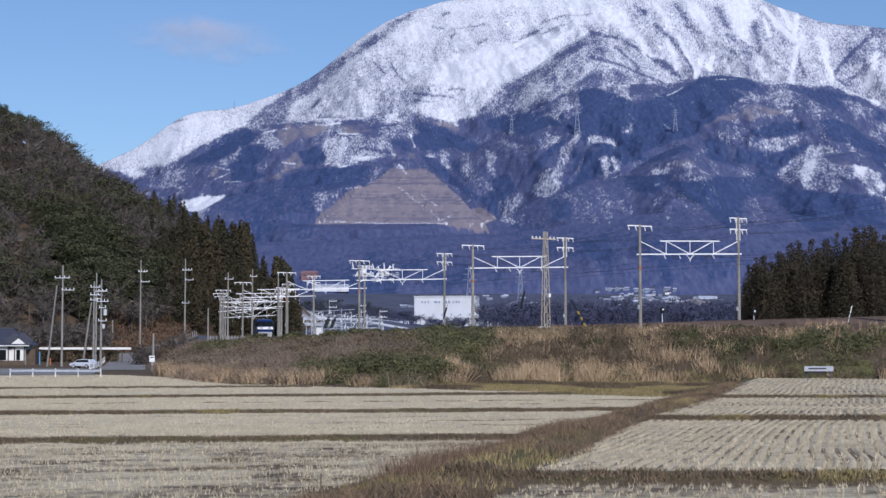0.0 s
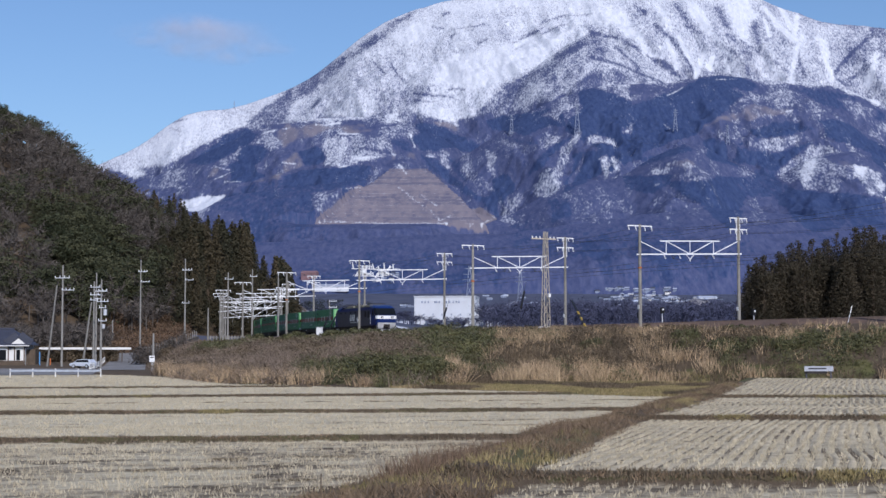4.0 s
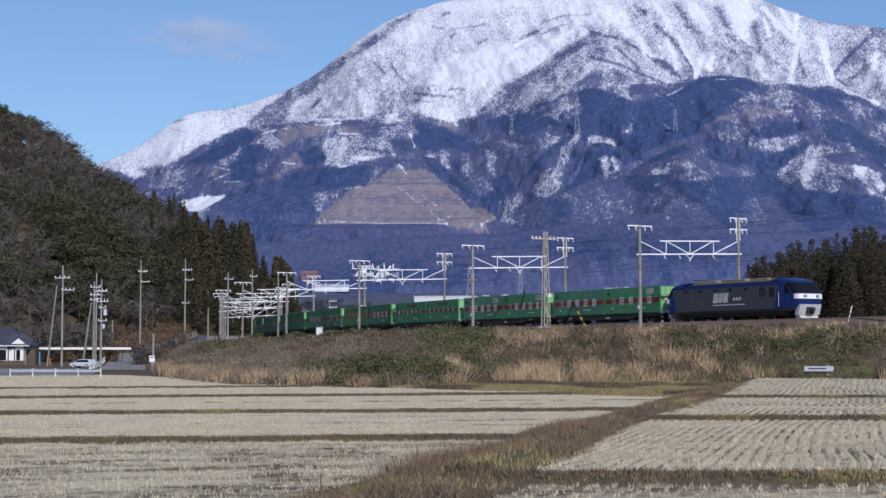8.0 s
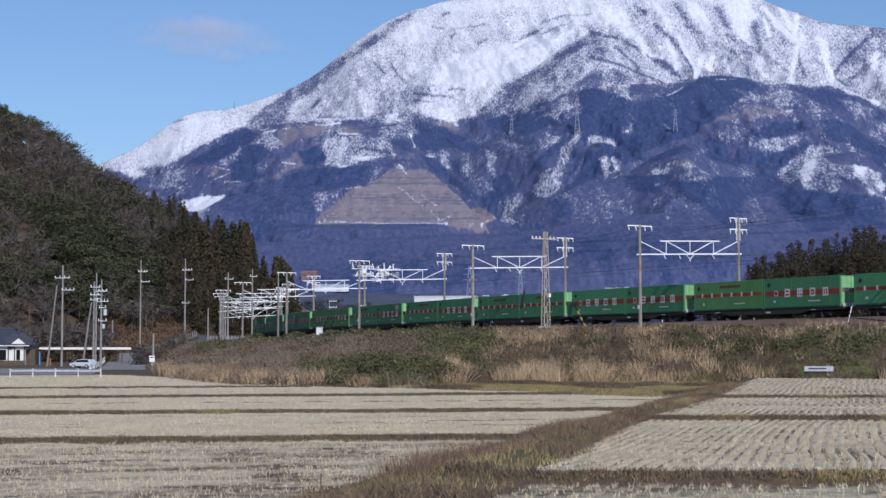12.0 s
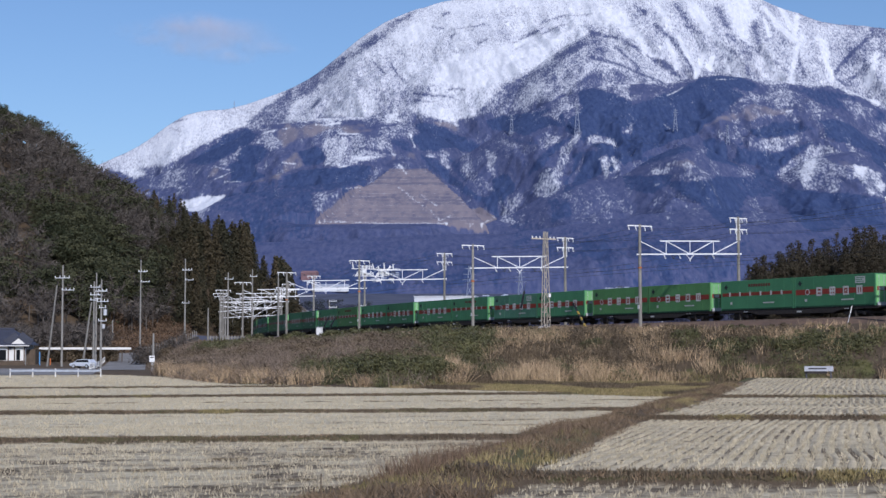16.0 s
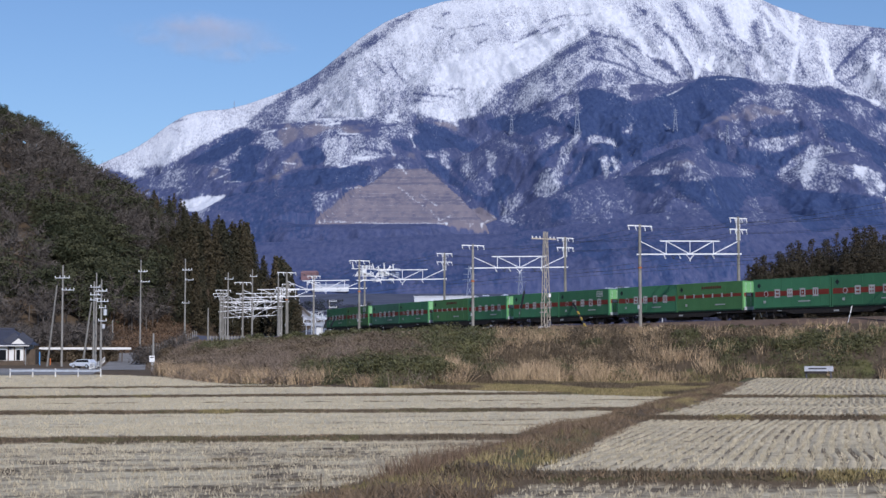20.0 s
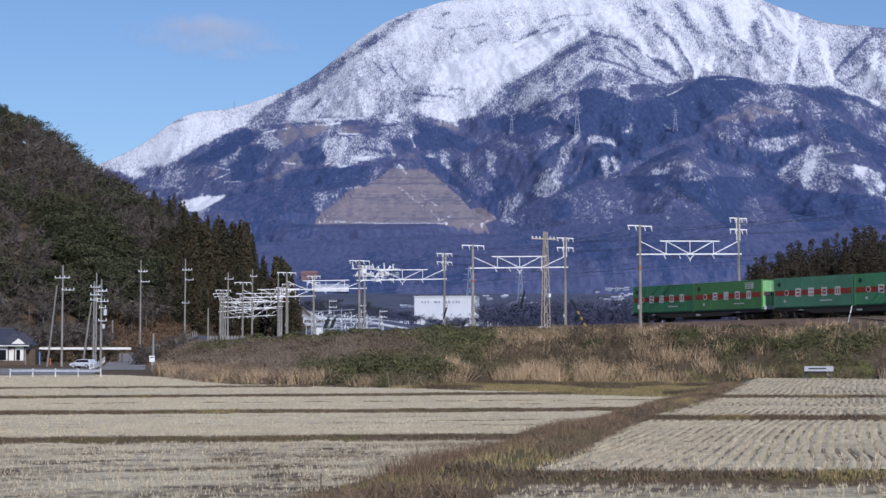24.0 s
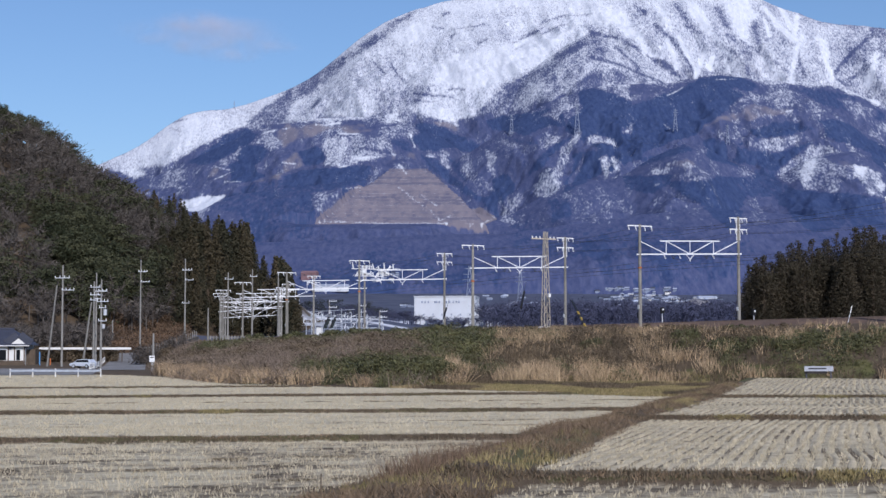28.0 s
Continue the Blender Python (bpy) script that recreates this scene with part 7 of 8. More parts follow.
z = on_land(x, y)
kind = fbm(x * 0.03, y * 0.03, 3, 66) + r.normal(0, 0.07, len(x))
lowness = 1 - np.clip(hill_z(x, y) / 36, 0, 1)
kind = kind - 0.14 * sstep(-0.20, -0.185, x / y) * (1 - sstep(-0.155, -0.14, x / y)) * (hill_z(x, y) < 24)
cedar_side = sstep(-0.188, -0.140, x / y)
evergreen = (kind + 0.24 * (1 - lowness) > 0.59) & (cedar_side < 0.5)
cedar = ~evergreen & (cedar_side > r.uniform(0.2, 0.8, len(x)))
bare = ~evergreen & ~cedar
cedar = cedar & (r.uniform(0, 1, len(x)) < 0.48)
S = lambda m, h0, h1, w0, w1: [(x[i], y[i], z[i] - 0.3, r.uniform(h0, h1), r.uniform(w0, w1)) for i in np.nonzero(m)[0]]
shoulder = []
for i in range(420):
    u, yv = r.uniform(-0.150, -0.0885) if i < 120 else r.uniform(-0.120, -0.0885), r.uniform(345, 440)
    zg = gz(u * yv, yv)
    crown = 2.2 + yv * float(np.interp(u, [-0.150, -0.142, -0.1213, -0.1147, -0.110, -0.101, -0.0947, -0.090, -0.0885], [0.079, 0.081, 0.085, 0.080, 0.0725, 0.067, 0.060, 0.053, 0.044])) * r.uniform(0.90, 1.0)
    if 5 < crown - zg < 17:
        shoulder.append((u * yv, yv, zg - 0.3, (crown - zg) / 12.0, r.uniform(0.95, 1.35)))
woods("hill_evergreen_wood", round_mesh, S(evergreen, 0.6, 1.05, 0.95, 1.45), M_evergreen, "dark evergreen broadleaf wood on the hillside", "wood", r)
woods("hill_cedar_wood", lambda q: conifer_mesh(q, 12.5, 2.3, 16, 6, 16, 0.24, 0.9), S(cedar, 0.6, 1.08, 0.85, 1.25) + shoulder, M_conifer, "dark cedar wood on the hillside", "wood", r)
woods("hill_bare_wood", bare_mesh, S(bare, 0.65, 1.05, 0.9, 1.4), M_twig, "grey-brown leafless wood on the hillside", "wood", r)


# cedars beyond the line, each a tree of its own
def cedar_tree(rng, h, rad):
    t = thing("cedar_tree", None, "tall dark cedar tree with bronzed winter foliage", "tree", "cedars beyond the line")
    v, f = prism((0, 0, -0.5), (0, 0, h * 0.97), 0.24, 0.04)
    raw("trunk", v, f, M_bark, t)
    v, f = conifer_mesh(rng, h, rad, 30, 9, 36, 0.108, 0.72)
    raw("crown", v, f, M_conifer_red, t)
    return t


protos = [cedar_tree(r, 14.0, 2.45) for _ in range(4)]
count = 0
for row, (yy, n, x0, x1) in enumerate(((177, 13, 31.8, 46), (182, 16, 32.6, 58), (187, 17, 33.5, 62), (194, 19, 34.6, 66), (202, 19, 36, 70), (211, 20, 37.5, 76))):
    for i in range(n):
        xx = x0 + (x1 - x0) * (i + 0.5) / n + r.uniform(-0.7, 0.7)
        yv = yy + r.uniform(-3, 3)
        u = xx / yv
        top = np.interp(u, [0.172, 0.180, 0.196, 0.204, 0.232, 0.25, 0.262, 0.35], [0.048, 0.056, 0.061, 0.070, 0.074, 0.077, 0.078, 0.08]) * yv + 2.2
        zz = gz(xx, yv)
        h = (top - zz) / 14.0 * r.uniform(0.84, 1.02)
        w = r.uniform(0.95, 1.25)
        m = Matrix.Translation((xx, yv, zz)) @ Matrix.Rotation(r.uniform(0, 6.28), 4, "Z")
        if count < 4:
            ob = protos[count]
            ob.matrix_basis = m
        else:
            ob = copy_thing(protos[r.randint(4)], m)
        ob.scale = (w, w, h)
        count += 1
for u, yv, h in ((0.1880, 171, 0.42), (0.1815, 172, 0.34), (0.1935, 170, 0.30)):
    shrub = thing("bare_shrub", pose(u * yv, yv, gz(u * yv, yv)), "pale leafless shrub in front of the cedars", "shrub", "shrubs before the cedars")
    v, f = bare_mesh(r)
    raw("twigs", v * h, f, M_twig, shrub)


# woods and hedges on the valley floor behind the line
x, y, r = scatter(850, 430, 760, 0.024, 0.30, 91)
z = on_land(x, y)
woods("valley_wood", bare_mesh, [(x[i], y[i], z[i], r.uniform(0.7, 1.25), r.uniform(1.2, 1.9)) for i in range(len(x))], M_valley_twig, "leafless wood on the valley floor, haze-blue in colour", "wood", r)
x, y, r = scatter(260, 620, 900, -0.10, 0.30, 92)
ok = (np.abs(x / y) > 0.035) | (y > 760)
x, y = x[ok], y[ok]
z = on_land(x, y)
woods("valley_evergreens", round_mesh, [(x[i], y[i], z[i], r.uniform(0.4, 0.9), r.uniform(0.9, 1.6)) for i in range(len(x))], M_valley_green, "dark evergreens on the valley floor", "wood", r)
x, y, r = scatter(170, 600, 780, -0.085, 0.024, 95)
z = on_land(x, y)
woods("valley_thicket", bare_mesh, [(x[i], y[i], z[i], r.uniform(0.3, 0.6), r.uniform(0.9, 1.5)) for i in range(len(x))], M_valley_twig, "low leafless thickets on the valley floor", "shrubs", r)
# russet undergrowth at the foot of the hill beside the road
x, y, r = scatter(3200, 292, 350, -0.200, -0.150, 93)
z = on_land(x, y)
sz = r.uniform(0.5, 1.3, len(x))
stuff("russet_undergrowth", leaf_cloud(x, y, z + 0.4 * sz, sz, sz, 14, 0.22, r), M_russet, "russet withered undergrowth at the foot of the hill", "shrubs")
x, y, r = scatter(130, 258, 276, -0.176, -0.160, 96)
z = on_land(x, y)
sz = r.uniform(0.5, 1.0, len(x))
stuff("roadside_hedge", leaf_cloud(x, y, z + 0.9 * sz, 0.8 * sz, 1.2 * sz, 60, 0.16, r), M_brown_brush, "dark brown leafless hedge beside the climbing road", "shrubs")
# grey-brown thicket behind the poles by the house
x, y, r = scatter(420, 262, 292, -0.27, -0.20, 94)
z = on_land(x, y)
woods("roadside_thicket", bare_mesh, [(x[i], y[i], z[i], r.uniform(0.35, 0.7), r.uniform(0.6, 1.1)) for i in range(len(x))], M_twig, "grey-brown leafless thicket beyond the road", "shrubs", r)

# taller withered weeds on the bank between the paddies
xs, ys = [], []
for cx, cy, n, spread in ((-0.55, 31.0, 60, 0.35), (0.1, 33.5, 40, 0.4), (0.35, 37.0, 40, 0.5), (2.4, 40.5, 40, 0.6)):
    xs.append(r.normal(cx, spread, n))
    ys.append(r.normal(cy, spread * 1.5, n))
xs, ys = np.concatenate(xs), np.concatenate(ys)
stuff("tall_weeds", blades(xs, ys, on_land(xs, ys), 0.42, 0.012, 9, 0.06, 0.35, r), M_weed, "tall reddish-brown dead weeds on the field bank", "weeds")


# ---------- poles, stays and wires along the line ----------
def marker_bands():
    for s in GANTRY_S[1:5]:
        b = bm_obj("marker_band", rod(B(), (0, -7.7, 4.80), (0, -7.7, 4.95), 0.172, 0.172, 10), M_orange)
        b.matrix_basis = track_pose(s)
        tagged(b, "orange marker band round a concrete pole", "marker", "pole markers")


marker_bands()


def lattice_pole(x, y, z, h):
    p = thing("lattice_pole", pose(x, y, z, 0, 0, 25), "rusty steel lattice pole on a concrete foot", "pole")
    part("footing", box(B(), -0.55, 0.55, -0.55, 0.55, -0.6, 0.25, 0.04), M_white, p, "pale concrete footing")
    w0, w1 = 0.31, 0.14
    W = lambda t: w0 + (w1 - w0) * t
    legs = ((-1, -1), (1, -1), (1, 1), (-1, 1))
    for sx, sy in legs:
        part("leg", beam(B(), (sx * w0, sy * w0, 0.2), (sx * w1, sy * w1, h), 0.06), M_rust_steel, p)
    n = 11
    for i in range(n):
        t0, t1 = i / n, (i + 1) / n
        z0, z1 = 0.2 + t0 * (h - 0.2), 0.2 + t1 * (h - 0.2)
        for k in range(4):
            (ax, ay), (bx, by) = legs[k], legs[(k + 1) % 4]
            if i % 2:
                (ax, ay), (bx, by) = (bx, by), (ax, ay)
            part("lacing", beam(B(), (ax * W(t0), ay * W(t0), z0), (bx * W(t1), by * W(t1), z1), 0.035), M_rust_steel, p)
    arm = part("crossarm", box(B(), -1.5, 1.1, -0.06, 0.06, h - 0.75, h - 0.63), M_rust_steel, p)
    for q in (-1.4, -1.0, -0.6, 0.5, 0.9):
        part("insulator", rod(B(), (q, 0, h - 0.63), (q, 0, h - 0.45), 0.07, 0.05, 6), M_ins, arm)
    part("junction_box", box(B(), 0.1, 0.34, -0.42, -0.2, 3.0, 3.35, 0.02), M_white, p, "small white junction box")
    return p


lattice_pole(9.7, 160, 4.86, 9.227)


def stay(a, b, guard, mat, label):
    """A stay wire with a thick guard sleeve over part of it."""
    a, b = Vector(a), Vector(b)
    t = thing("pole_stay", Matrix.Translation(a), label, "stay", "stays of the poles")
    part("wire", rod(B(), (0, 0, 0), b - a, 0.025, 0.025, 5), M_wire, t)
    for lo, hi, m in guard:
        part("guard_sleeve", rod(B(), (b - a) * lo, (b - a) * hi, 0.11, 0.11, 8), m, t)
    return t


stay((13.52, 158, 4.56), (13.29, 182, 9.35), [(0.03, 0.10, M_black), (0.10, 0.17, M_yellow), (0.17, 0.24, M_black), (0.24, 0.31, M_yellow), (0.31, 0.38, M_black), (0.38, 0.45, M_yellow), (0.46, 0.72, M_black)], M_yellow, "pole stay with a black and yellow striped guard")
stay((7.86, 176, 6.18), (8.88, 181, 10.21), [(0.3, 0.75, M_black)], M_black, "pole stay with a black guard sleeve")
stay((-0.07, 205, 6.49), (0.78, 212, 9.46), [(0.15, 0.6, M_black)], M_black, "pole stay with a black guard sleeve")
stay((-15.75, 222, 5.89), (-15.12, 228, 8.11), [(0.2, 0.75, M_black)], M_black, "pole stay with a black guard sleeve")
stay((-14.86, 222, 5.89), (-14.21, 228, 8.11), [(0.2, 0.75, M_black)], M_black, "pole stay with a black guard sleeve")


def cabinet(x, y, z, w, h, label):
    c = thing("trackside_cabinet", pose(x, y, z, 0, 0, -20), label, "cabinet", "trackside cabinets")
    part("body", box(B(), -w / 2, w / 2, -0.3, 0.3, 0, h, 0.03), M_white, c)
    part("plinth", box(B(), -w / 2 - 0.06, w / 2 + 0.06, -0.36, 0.36, -0.8, 0.002), M_concrete, c)
    part("roof", box(B(), -w / 2 - 0.05, w / 2 + 0.05, -0.36, 0.36, h + 0.002, h + 0.06, 0.015), M_galv, c)
    return c


p_ = track(-87.5, -8.2)
cabinet(p_.x, p_.y, RAIL - 0.45, 0.7, 1.15, "white steel cabinet beside the track")


def signal_post(s, side, h, label):
    m = track_pose(s, side)
    g = thing("signal_post", m, label, "signal", "small signals")
    part("post", rod(B(), (0, 0, -0.8), (0, 0, h), 0.06, 0.05, 8), M_galv, g)
    part("head", box(B(), -0.14, 0.14, -0.2, 0.2, h - 0.1, h + 0.5, 0.03), M_black, g)
    part("lens", rod(B(), (0.14, 0, h + 0.3), (0.18, 0, h + 0.3), 0.09, 0.09, 10), M_white, g, "pale signal lens")
    return g


signal_post(-26, 4.6, 1.3, "small dark signal on a grey post")
signal_post(-30, 4.6, 0.9, "small dark signal on a grey post")
signal_post(-12, 4.8, 0.8, "low signal with a pale lens")


def slat_marker(x, y, z):
    g = thing("track_marker", pose(x, y, z, 0, 14, 0), "leaning white marker post beside the track", "marker")
    part("post", box(B(), -0.02, 0.02, -0.02, 0.02, -0.4, 0.85), M_galv, g)
    part("plate", box(B(), -0.032, 0.032, -0.036, -0.026, 0.35, 0.85), M_plaster, g)


slat_marker((29.22, 122, 5.16)[0], 122, 5.08)


def sign_board(x, y, w):
    z = gz(x, y)
    g = thing("low_signboard", pose(x, y, z, 0, 0, 0), "low white board on two posts at the paddy edge", "sign")
    part("board", box(B(), -w / 2, w / 2, -0.03, 0.03, 0.50, 0.84, 0.01), M_sign, g)
    part("dark_band", box(B(), -w * 0.36, w * 0.26, -0.04, -0.032, 0.63, 0.73), M_grey_paint, g, "dark bar across the board")
    # dark bar added below the board, for its dark lower edge
    part("lower_dark_bar", box(B(), -w * 0.48, w * 0.30, 0.031, 0.20, 0.34, 0.49), M_dark_iron, g, "dark bar low behind the board")
    for q in (-w * 0.42, w * 0.42):
        part("post", box(B(), q - 0.05, q + 0.05, 0.031, 0.08, -0.3, 0.84), M_grey_paint, g)


sign_board(25.21, 114, 1.95)


def stake(x, y, h, label):
    o = bm_obj("thin_stake", rod(B(), (0, 0, -0.1), (0.01, 0, h), 0.012, 0.010, 6), M_timber)
    o.matrix_basis = Matrix.Translation((x, y, gz(x, y)))
    tagged(o, label, "stake", "stakes in the paddies")


stake(-1.98, 27.6, 0.32, "thin wooden stake in the stubble")


def overhead_wires():
    """Contact, carrier and feeder wires from gantry to gantry."""
    ss = sorted(GANTRY_S + [-260, 48, 78])
    kinds = [(0.0, 5.15, 0.0, 0.014), (0.0, 6.05, 0.55, 0.014), (-3.8, 5.15, 0.0, 0.014), (-3.8, 6.05, 0.55, 0.014),
             (-8.9, 8.3, 0.5, 0.014), (-6.6, 8.3, 0.5, 0.014), (2.8, 9.4, 0.5, 0.014), (4.6, 9.4, 0.5, 0.014), (2.8, 8.4, 0.5, 0.014), (4.6, 8.4, 0.5, 0.014)]
    for side, up, sag, r in kinds:
        pts = []
        for a, b in zip(ss[:-1], ss[1:]):
            for i in range(8):
                t = i / 8
                p0, p1 = track(a, side), track(b, side)
                p = p0.lerp(p1, t)
                p.z += up - sag * 4 * t * (1 - t)
                pts.append(p)
        v, f = [], []
        for p in pts:
            for k in range(3):
                w = k * 2.0944
                v.append((p.x + r * math.cos(w), p.y, p.z + r * math.sin(w)))
        for i in range(len(pts) - 1):
            for k in range(3):
                m = (k + 1) % 3
                f.append((i * 3 + k, i * 3 + m, i * 3 + 3 + m, i * 3 + 3 + k))
        ob = raw("overhead_wire", v, f, M_wire)
        tagged(ob, "thin dark overhead wire slung between gantries", "wire", "overhead wires", "structure")


overhead_wires()


# ---------- by the road: house, poles, car, rails ----------
def utility_pole(x, y, top, arms, label, lean=0.0, boxes_=()):
    z = gz(x, y)
    h = top - z
    g = thing("utility_pole", pose(x, y, z - 0.3, 0, lean, 0), label, "pole", "poles by the road")
    part("shaft", rod(B(), (0, 0, 0), (0, 0, h + 0.3), 0.17, 0.10, 10), M_concrete_pale, g)
    for up, x0, x1 in arms:
        a = part("crossarm", box(B(), x0, x1, -0.2, -0.1, h * up + 0.25, h * up + 0.36), M_galv, g)
        n = 4 if x1 - x0 > 1.5 else 2
        for i in range(n):
            q = x0 + 0.08 + (x1 - x0 - 0.16) * i / (n - 1)
            part("insulator", rod(B(), (q, -0.15, h * up + 0.36), (q, -0.15, h * up + 0.62), 0.07, 0.05, 6), M_ins, a)
    for up, q, w, hh in boxes_:
        part("transformer", rod(B(), (q, -0.35, h * up), (q, -0.35, h * up + hh), w / 2, w / 2, 12), M_galv, g, "grey pole transformer")
    return g


def prop(a, b, label):
    a, b = Vector(a), Vector(b)
    o = bm_obj("leaning_prop_pole", rod(B(), (0, 0, -0.4), b - a, 0.15, 0.11, 8), M_concrete_pale)
    o.matrix_basis = Matrix.Translation(a)
    tagged(o, label, "pole", "poles by the road")


utility_pole(-53.87, 240, 15.23, [(0.875, -1.1, 1.0), (0.755, -0.1, 1.7)], "tall concrete utility pole with two crossarms")
prop((-55.95, 240, gz(-55.95, 240)), (-54.68, 240, 12.43), "leaning concrete prop pole beside the road")
utility_pole(-48.58, 236, 12.81, [(0.93, -0.5, 0.9), (0.84, -0.5, 1.2), (0.78, -0.5, 0.6)], "concrete utility pole with several crossarms")
utility_pole(-49.9, 244, 14.39, [(0.8, -0.3, 1.6), (0.72, -0.3, 0.9)], "tall concrete utility pole in a cluster")
utility_pole(-46.75, 232, 12.86, [(0.87, -0.4, 0.8), (0.75, -0.6, 1.0), (0.68, -0.3, 0.7), (0.53, -0.4, 0.8)], "concrete utility pole with transformers", 0, ((0.62, 0.6, 0.5, 0.8), (0.47, 0.4, 0.45, 0.6)))
prop((-50.15, 236, gz(-50.15, 236)), (-48.93, 236, 9.89), "leaning concrete prop pole beside the road")
utility_pole(-62.69, 322, 9.27, [], "short concrete pole beside the road")
utility_pole(-53.53, 300, 19.49, [(0.87, -0.4, 1.2), (0.76, 0.1, 1.6)], "concrete utility pole on the hill road")
utility_pole(-45.65, 300, 19.69, [(0.87, -0.5, 1.2), (0.76, 0.0, 1.5), (0.5, -0.5, 0.8)], "concrete utility pole on the hill road")
utility_pole(-41.55, 300, 10.98, [], "short concrete pole beside the line")
utility_pole(-34.97, 205, 5.13, [], "short concrete post beside the road")
utility_pole(-36.15, 285, 16.53, [(0.9, -0.5, 0.9)], "concrete pole beside the line")
utility_pole(-32.07, 285, 17.01, [(0.9, -0.4, 0.8)], "concrete pole beside the line")
for u, top in ((-0.0670, 14.4), (-0.0497, 13.4), (-0.0373, 12.2)):
    utility_pole(u * 362, 362, top, [(0.97, 0.0, 1.6), (0.80, 0.0, 1.6)], "slim pole with white crossarms beyond the line")
solar_marker(-0.0665 * 272, 272)
utility_pole(-25.47, 262, 14.68, [], "concrete pole beside the line")


def road_strip(name, left, right, label):
    v, f = [], []
    n = 40
    for i in range(n + 1):
        t = i / n
        a, b = Vector(left[0]).lerp(Vector(left[1]), t), Vector(right[0]).lerp(Vector(right[1]), t)
        for k in range(5):
            p = a.lerp(b, k / 4)
            v.append((p.x, p.y, gz(p.x, p.y) + 0.05))
    for i in range(n):
        for k in range(4):
            q = i * 5 + k
            f.append((q, q + 1, q + 6, q + 5))
    tagged(raw(name, v, f, M_asphalt), label, "road", kind="structure")


road_strip("road", ((-43, 208), (-60.1, 318)), ((-36.5, 208), (-55.4, 318)), "grey asphalt road that climbs past the hill")
road_strip("side_road", ((-80, 156), (-33, 160)), ((-95, 226), (-45.2, 226)), "grey asphalt lane and yard in front of the house")


def guard_rail(pts, h, label, gap=2.0):
    g = thing("guard_rail", None, label, "guard rail", "guard rails of the road")
    a, b = Vector(pts[0]), Vector(pts[1])
    n = max(2, int((b - a).length / gap))
    bm = B()
    prev = None
    for i in range(n + 1):
        p = a.lerp(b, i / n)
        z = gz(p.x, p.y)
        part("post", rod(B(), (p.x, p.y, z - 0.3), (p.x, p.y, z + h), 0.055, 0.055, 8), M_plaster, g)
        q = Vector((p.x, p.y - 0.1, z + h - 0.2))
        if prev:
            part("beam", beam(B(), prev, q, 0.05, 0.17), M_rail_grey, g)
        prev = q
    return g


guard_rail(((-38.2, 150), (-30.2, 150)), 0.75, "white steel guard rail along the lane")
guard_rail(((-44.5, 214), (-58, 300)), 0.8, "white steel guard rail beside the climbing road", 3.0)


# Guard rail of a road bank; the brush behind stands in for earth.
def road_bank_guard():
    a, b = Vector((-61.3, 258, 3.57)), Vector((-47.4, 258, 3.57))
    g = thing("bridge_parapet", None, "long white guard rail along the road below the hill", "parapet")
    part("beam", beam(B(), a, b, 0.3, 0.34), M_plaster, g)
    for i in range(5):
        p = a.lerp(b, (i + 0.5) / 5)
        part("post", box(B(), p.x - 0.07, p.x + 0.07, p.y + 0.155, p.y + 0.3, gz(p.x, p.y) - 0.5, p.z), M_timber, g)


road_bank_guard()
x, y, r = scatter(900, 258.5, 263, -0.24, -0.192, 97)
z = on_land(x, y)
sz = r.uniform(0.4, 0.8, len(x))
stuff("embankment_brush", leaf_cloud(x, y, z + r.uniform(0.2, 2.0, len(x)), sz, sz, 22, 0.15, r), M_brown_brush, "dry brown brush below the white road rail", "shrubs")


def retaining_wall(a, b, top_a, top_b):
    """A dark stone wall beside the climbing road, with stakes on its coping."""
    a, b = Vector(a), Vector(b)
    g = thing("retaining_wall", None, "dark stone retaining wall with a stake fence on top", "wall", kind="structure")
    n = 14
    for i in range(n):
        p, q = a.lerp(b, i / n), a.lerp(b, (i + 1) / n)
        t = top_a + (top_b - top_a) * (i + 0.5) / n
        lo = min(gz(*p), gz(*q)) - 0.4
        part("wall_block", beam(B(), (p.x, p.y, (t + lo) / 2), (q.x, q.y, (t + lo) / 2), 0.5, t - lo), M_dark_stone, g)
    for i in range(24):
        p = a.lerp(b, (i + 0.5) / 24)
        t = top_a + (top_b - top_a) * (int((i + 0.5) / 24 * n) + 0.5) / n
        part("stake", box(B(), p.x - 0.055, p.x + 0.055, p.y - 0.06, p.y + 0.06, t - 0.1, t + 1.0), M_concrete_pale, g, "grey concrete stake")


retaining_wall((-44.6, 252), (-43.4, 300), 2.6, 6.0)
# bare hedge at the foot of the wall
r = np.random.RandomState(93)
t = r.uniform(0, 1, 130) ** 1.5
x, y = -44.9 + 1.3 * t + r.uniform(-0.2, 1.3, 130), 246 + 40 * t + r.normal(0, 1.0, 130)
z = on_land(x, y)
sz = r.uniform(0.5, 1.0, 130)
stuff("wall_hedge", leaf_cloud(x, y, z + r.uniform(0.3, 2.3, 130) + 0.4 * t, sz, sz, 40, 0.15, r), M_twig, "dark leafless hedge at the foot of a stone wall", "shrubs")


def fence(pts, n, label):
    g = thing("concrete_fence", None, label, "fence")
    for i in range(n):
        t = i / (n - 1)
        p = Vector(pts[0]).lerp(Vector(pts[1]), t)
        z = gz(p.x, p.y)
        part("picket", box(B(), p.x - 0.13, p.x + 0.13, p.y - 0.05, p.y + 0.05, z - 0.2, z + 1.15), M_concrete_pale, g)
    a, b = Vector(pts[0]), Vector(pts[1])
    part("top_rail", beam(B(), (a.x, a.y + 0.1, gz(*a) + 0.9), (b.x, b.y + 0.1, gz(*b) + 0.9), 0.1), M_concrete_pale, g)


fence(((-40, 292), (-31, 300)), 20, "grey concrete picket fence along the railway cutting")


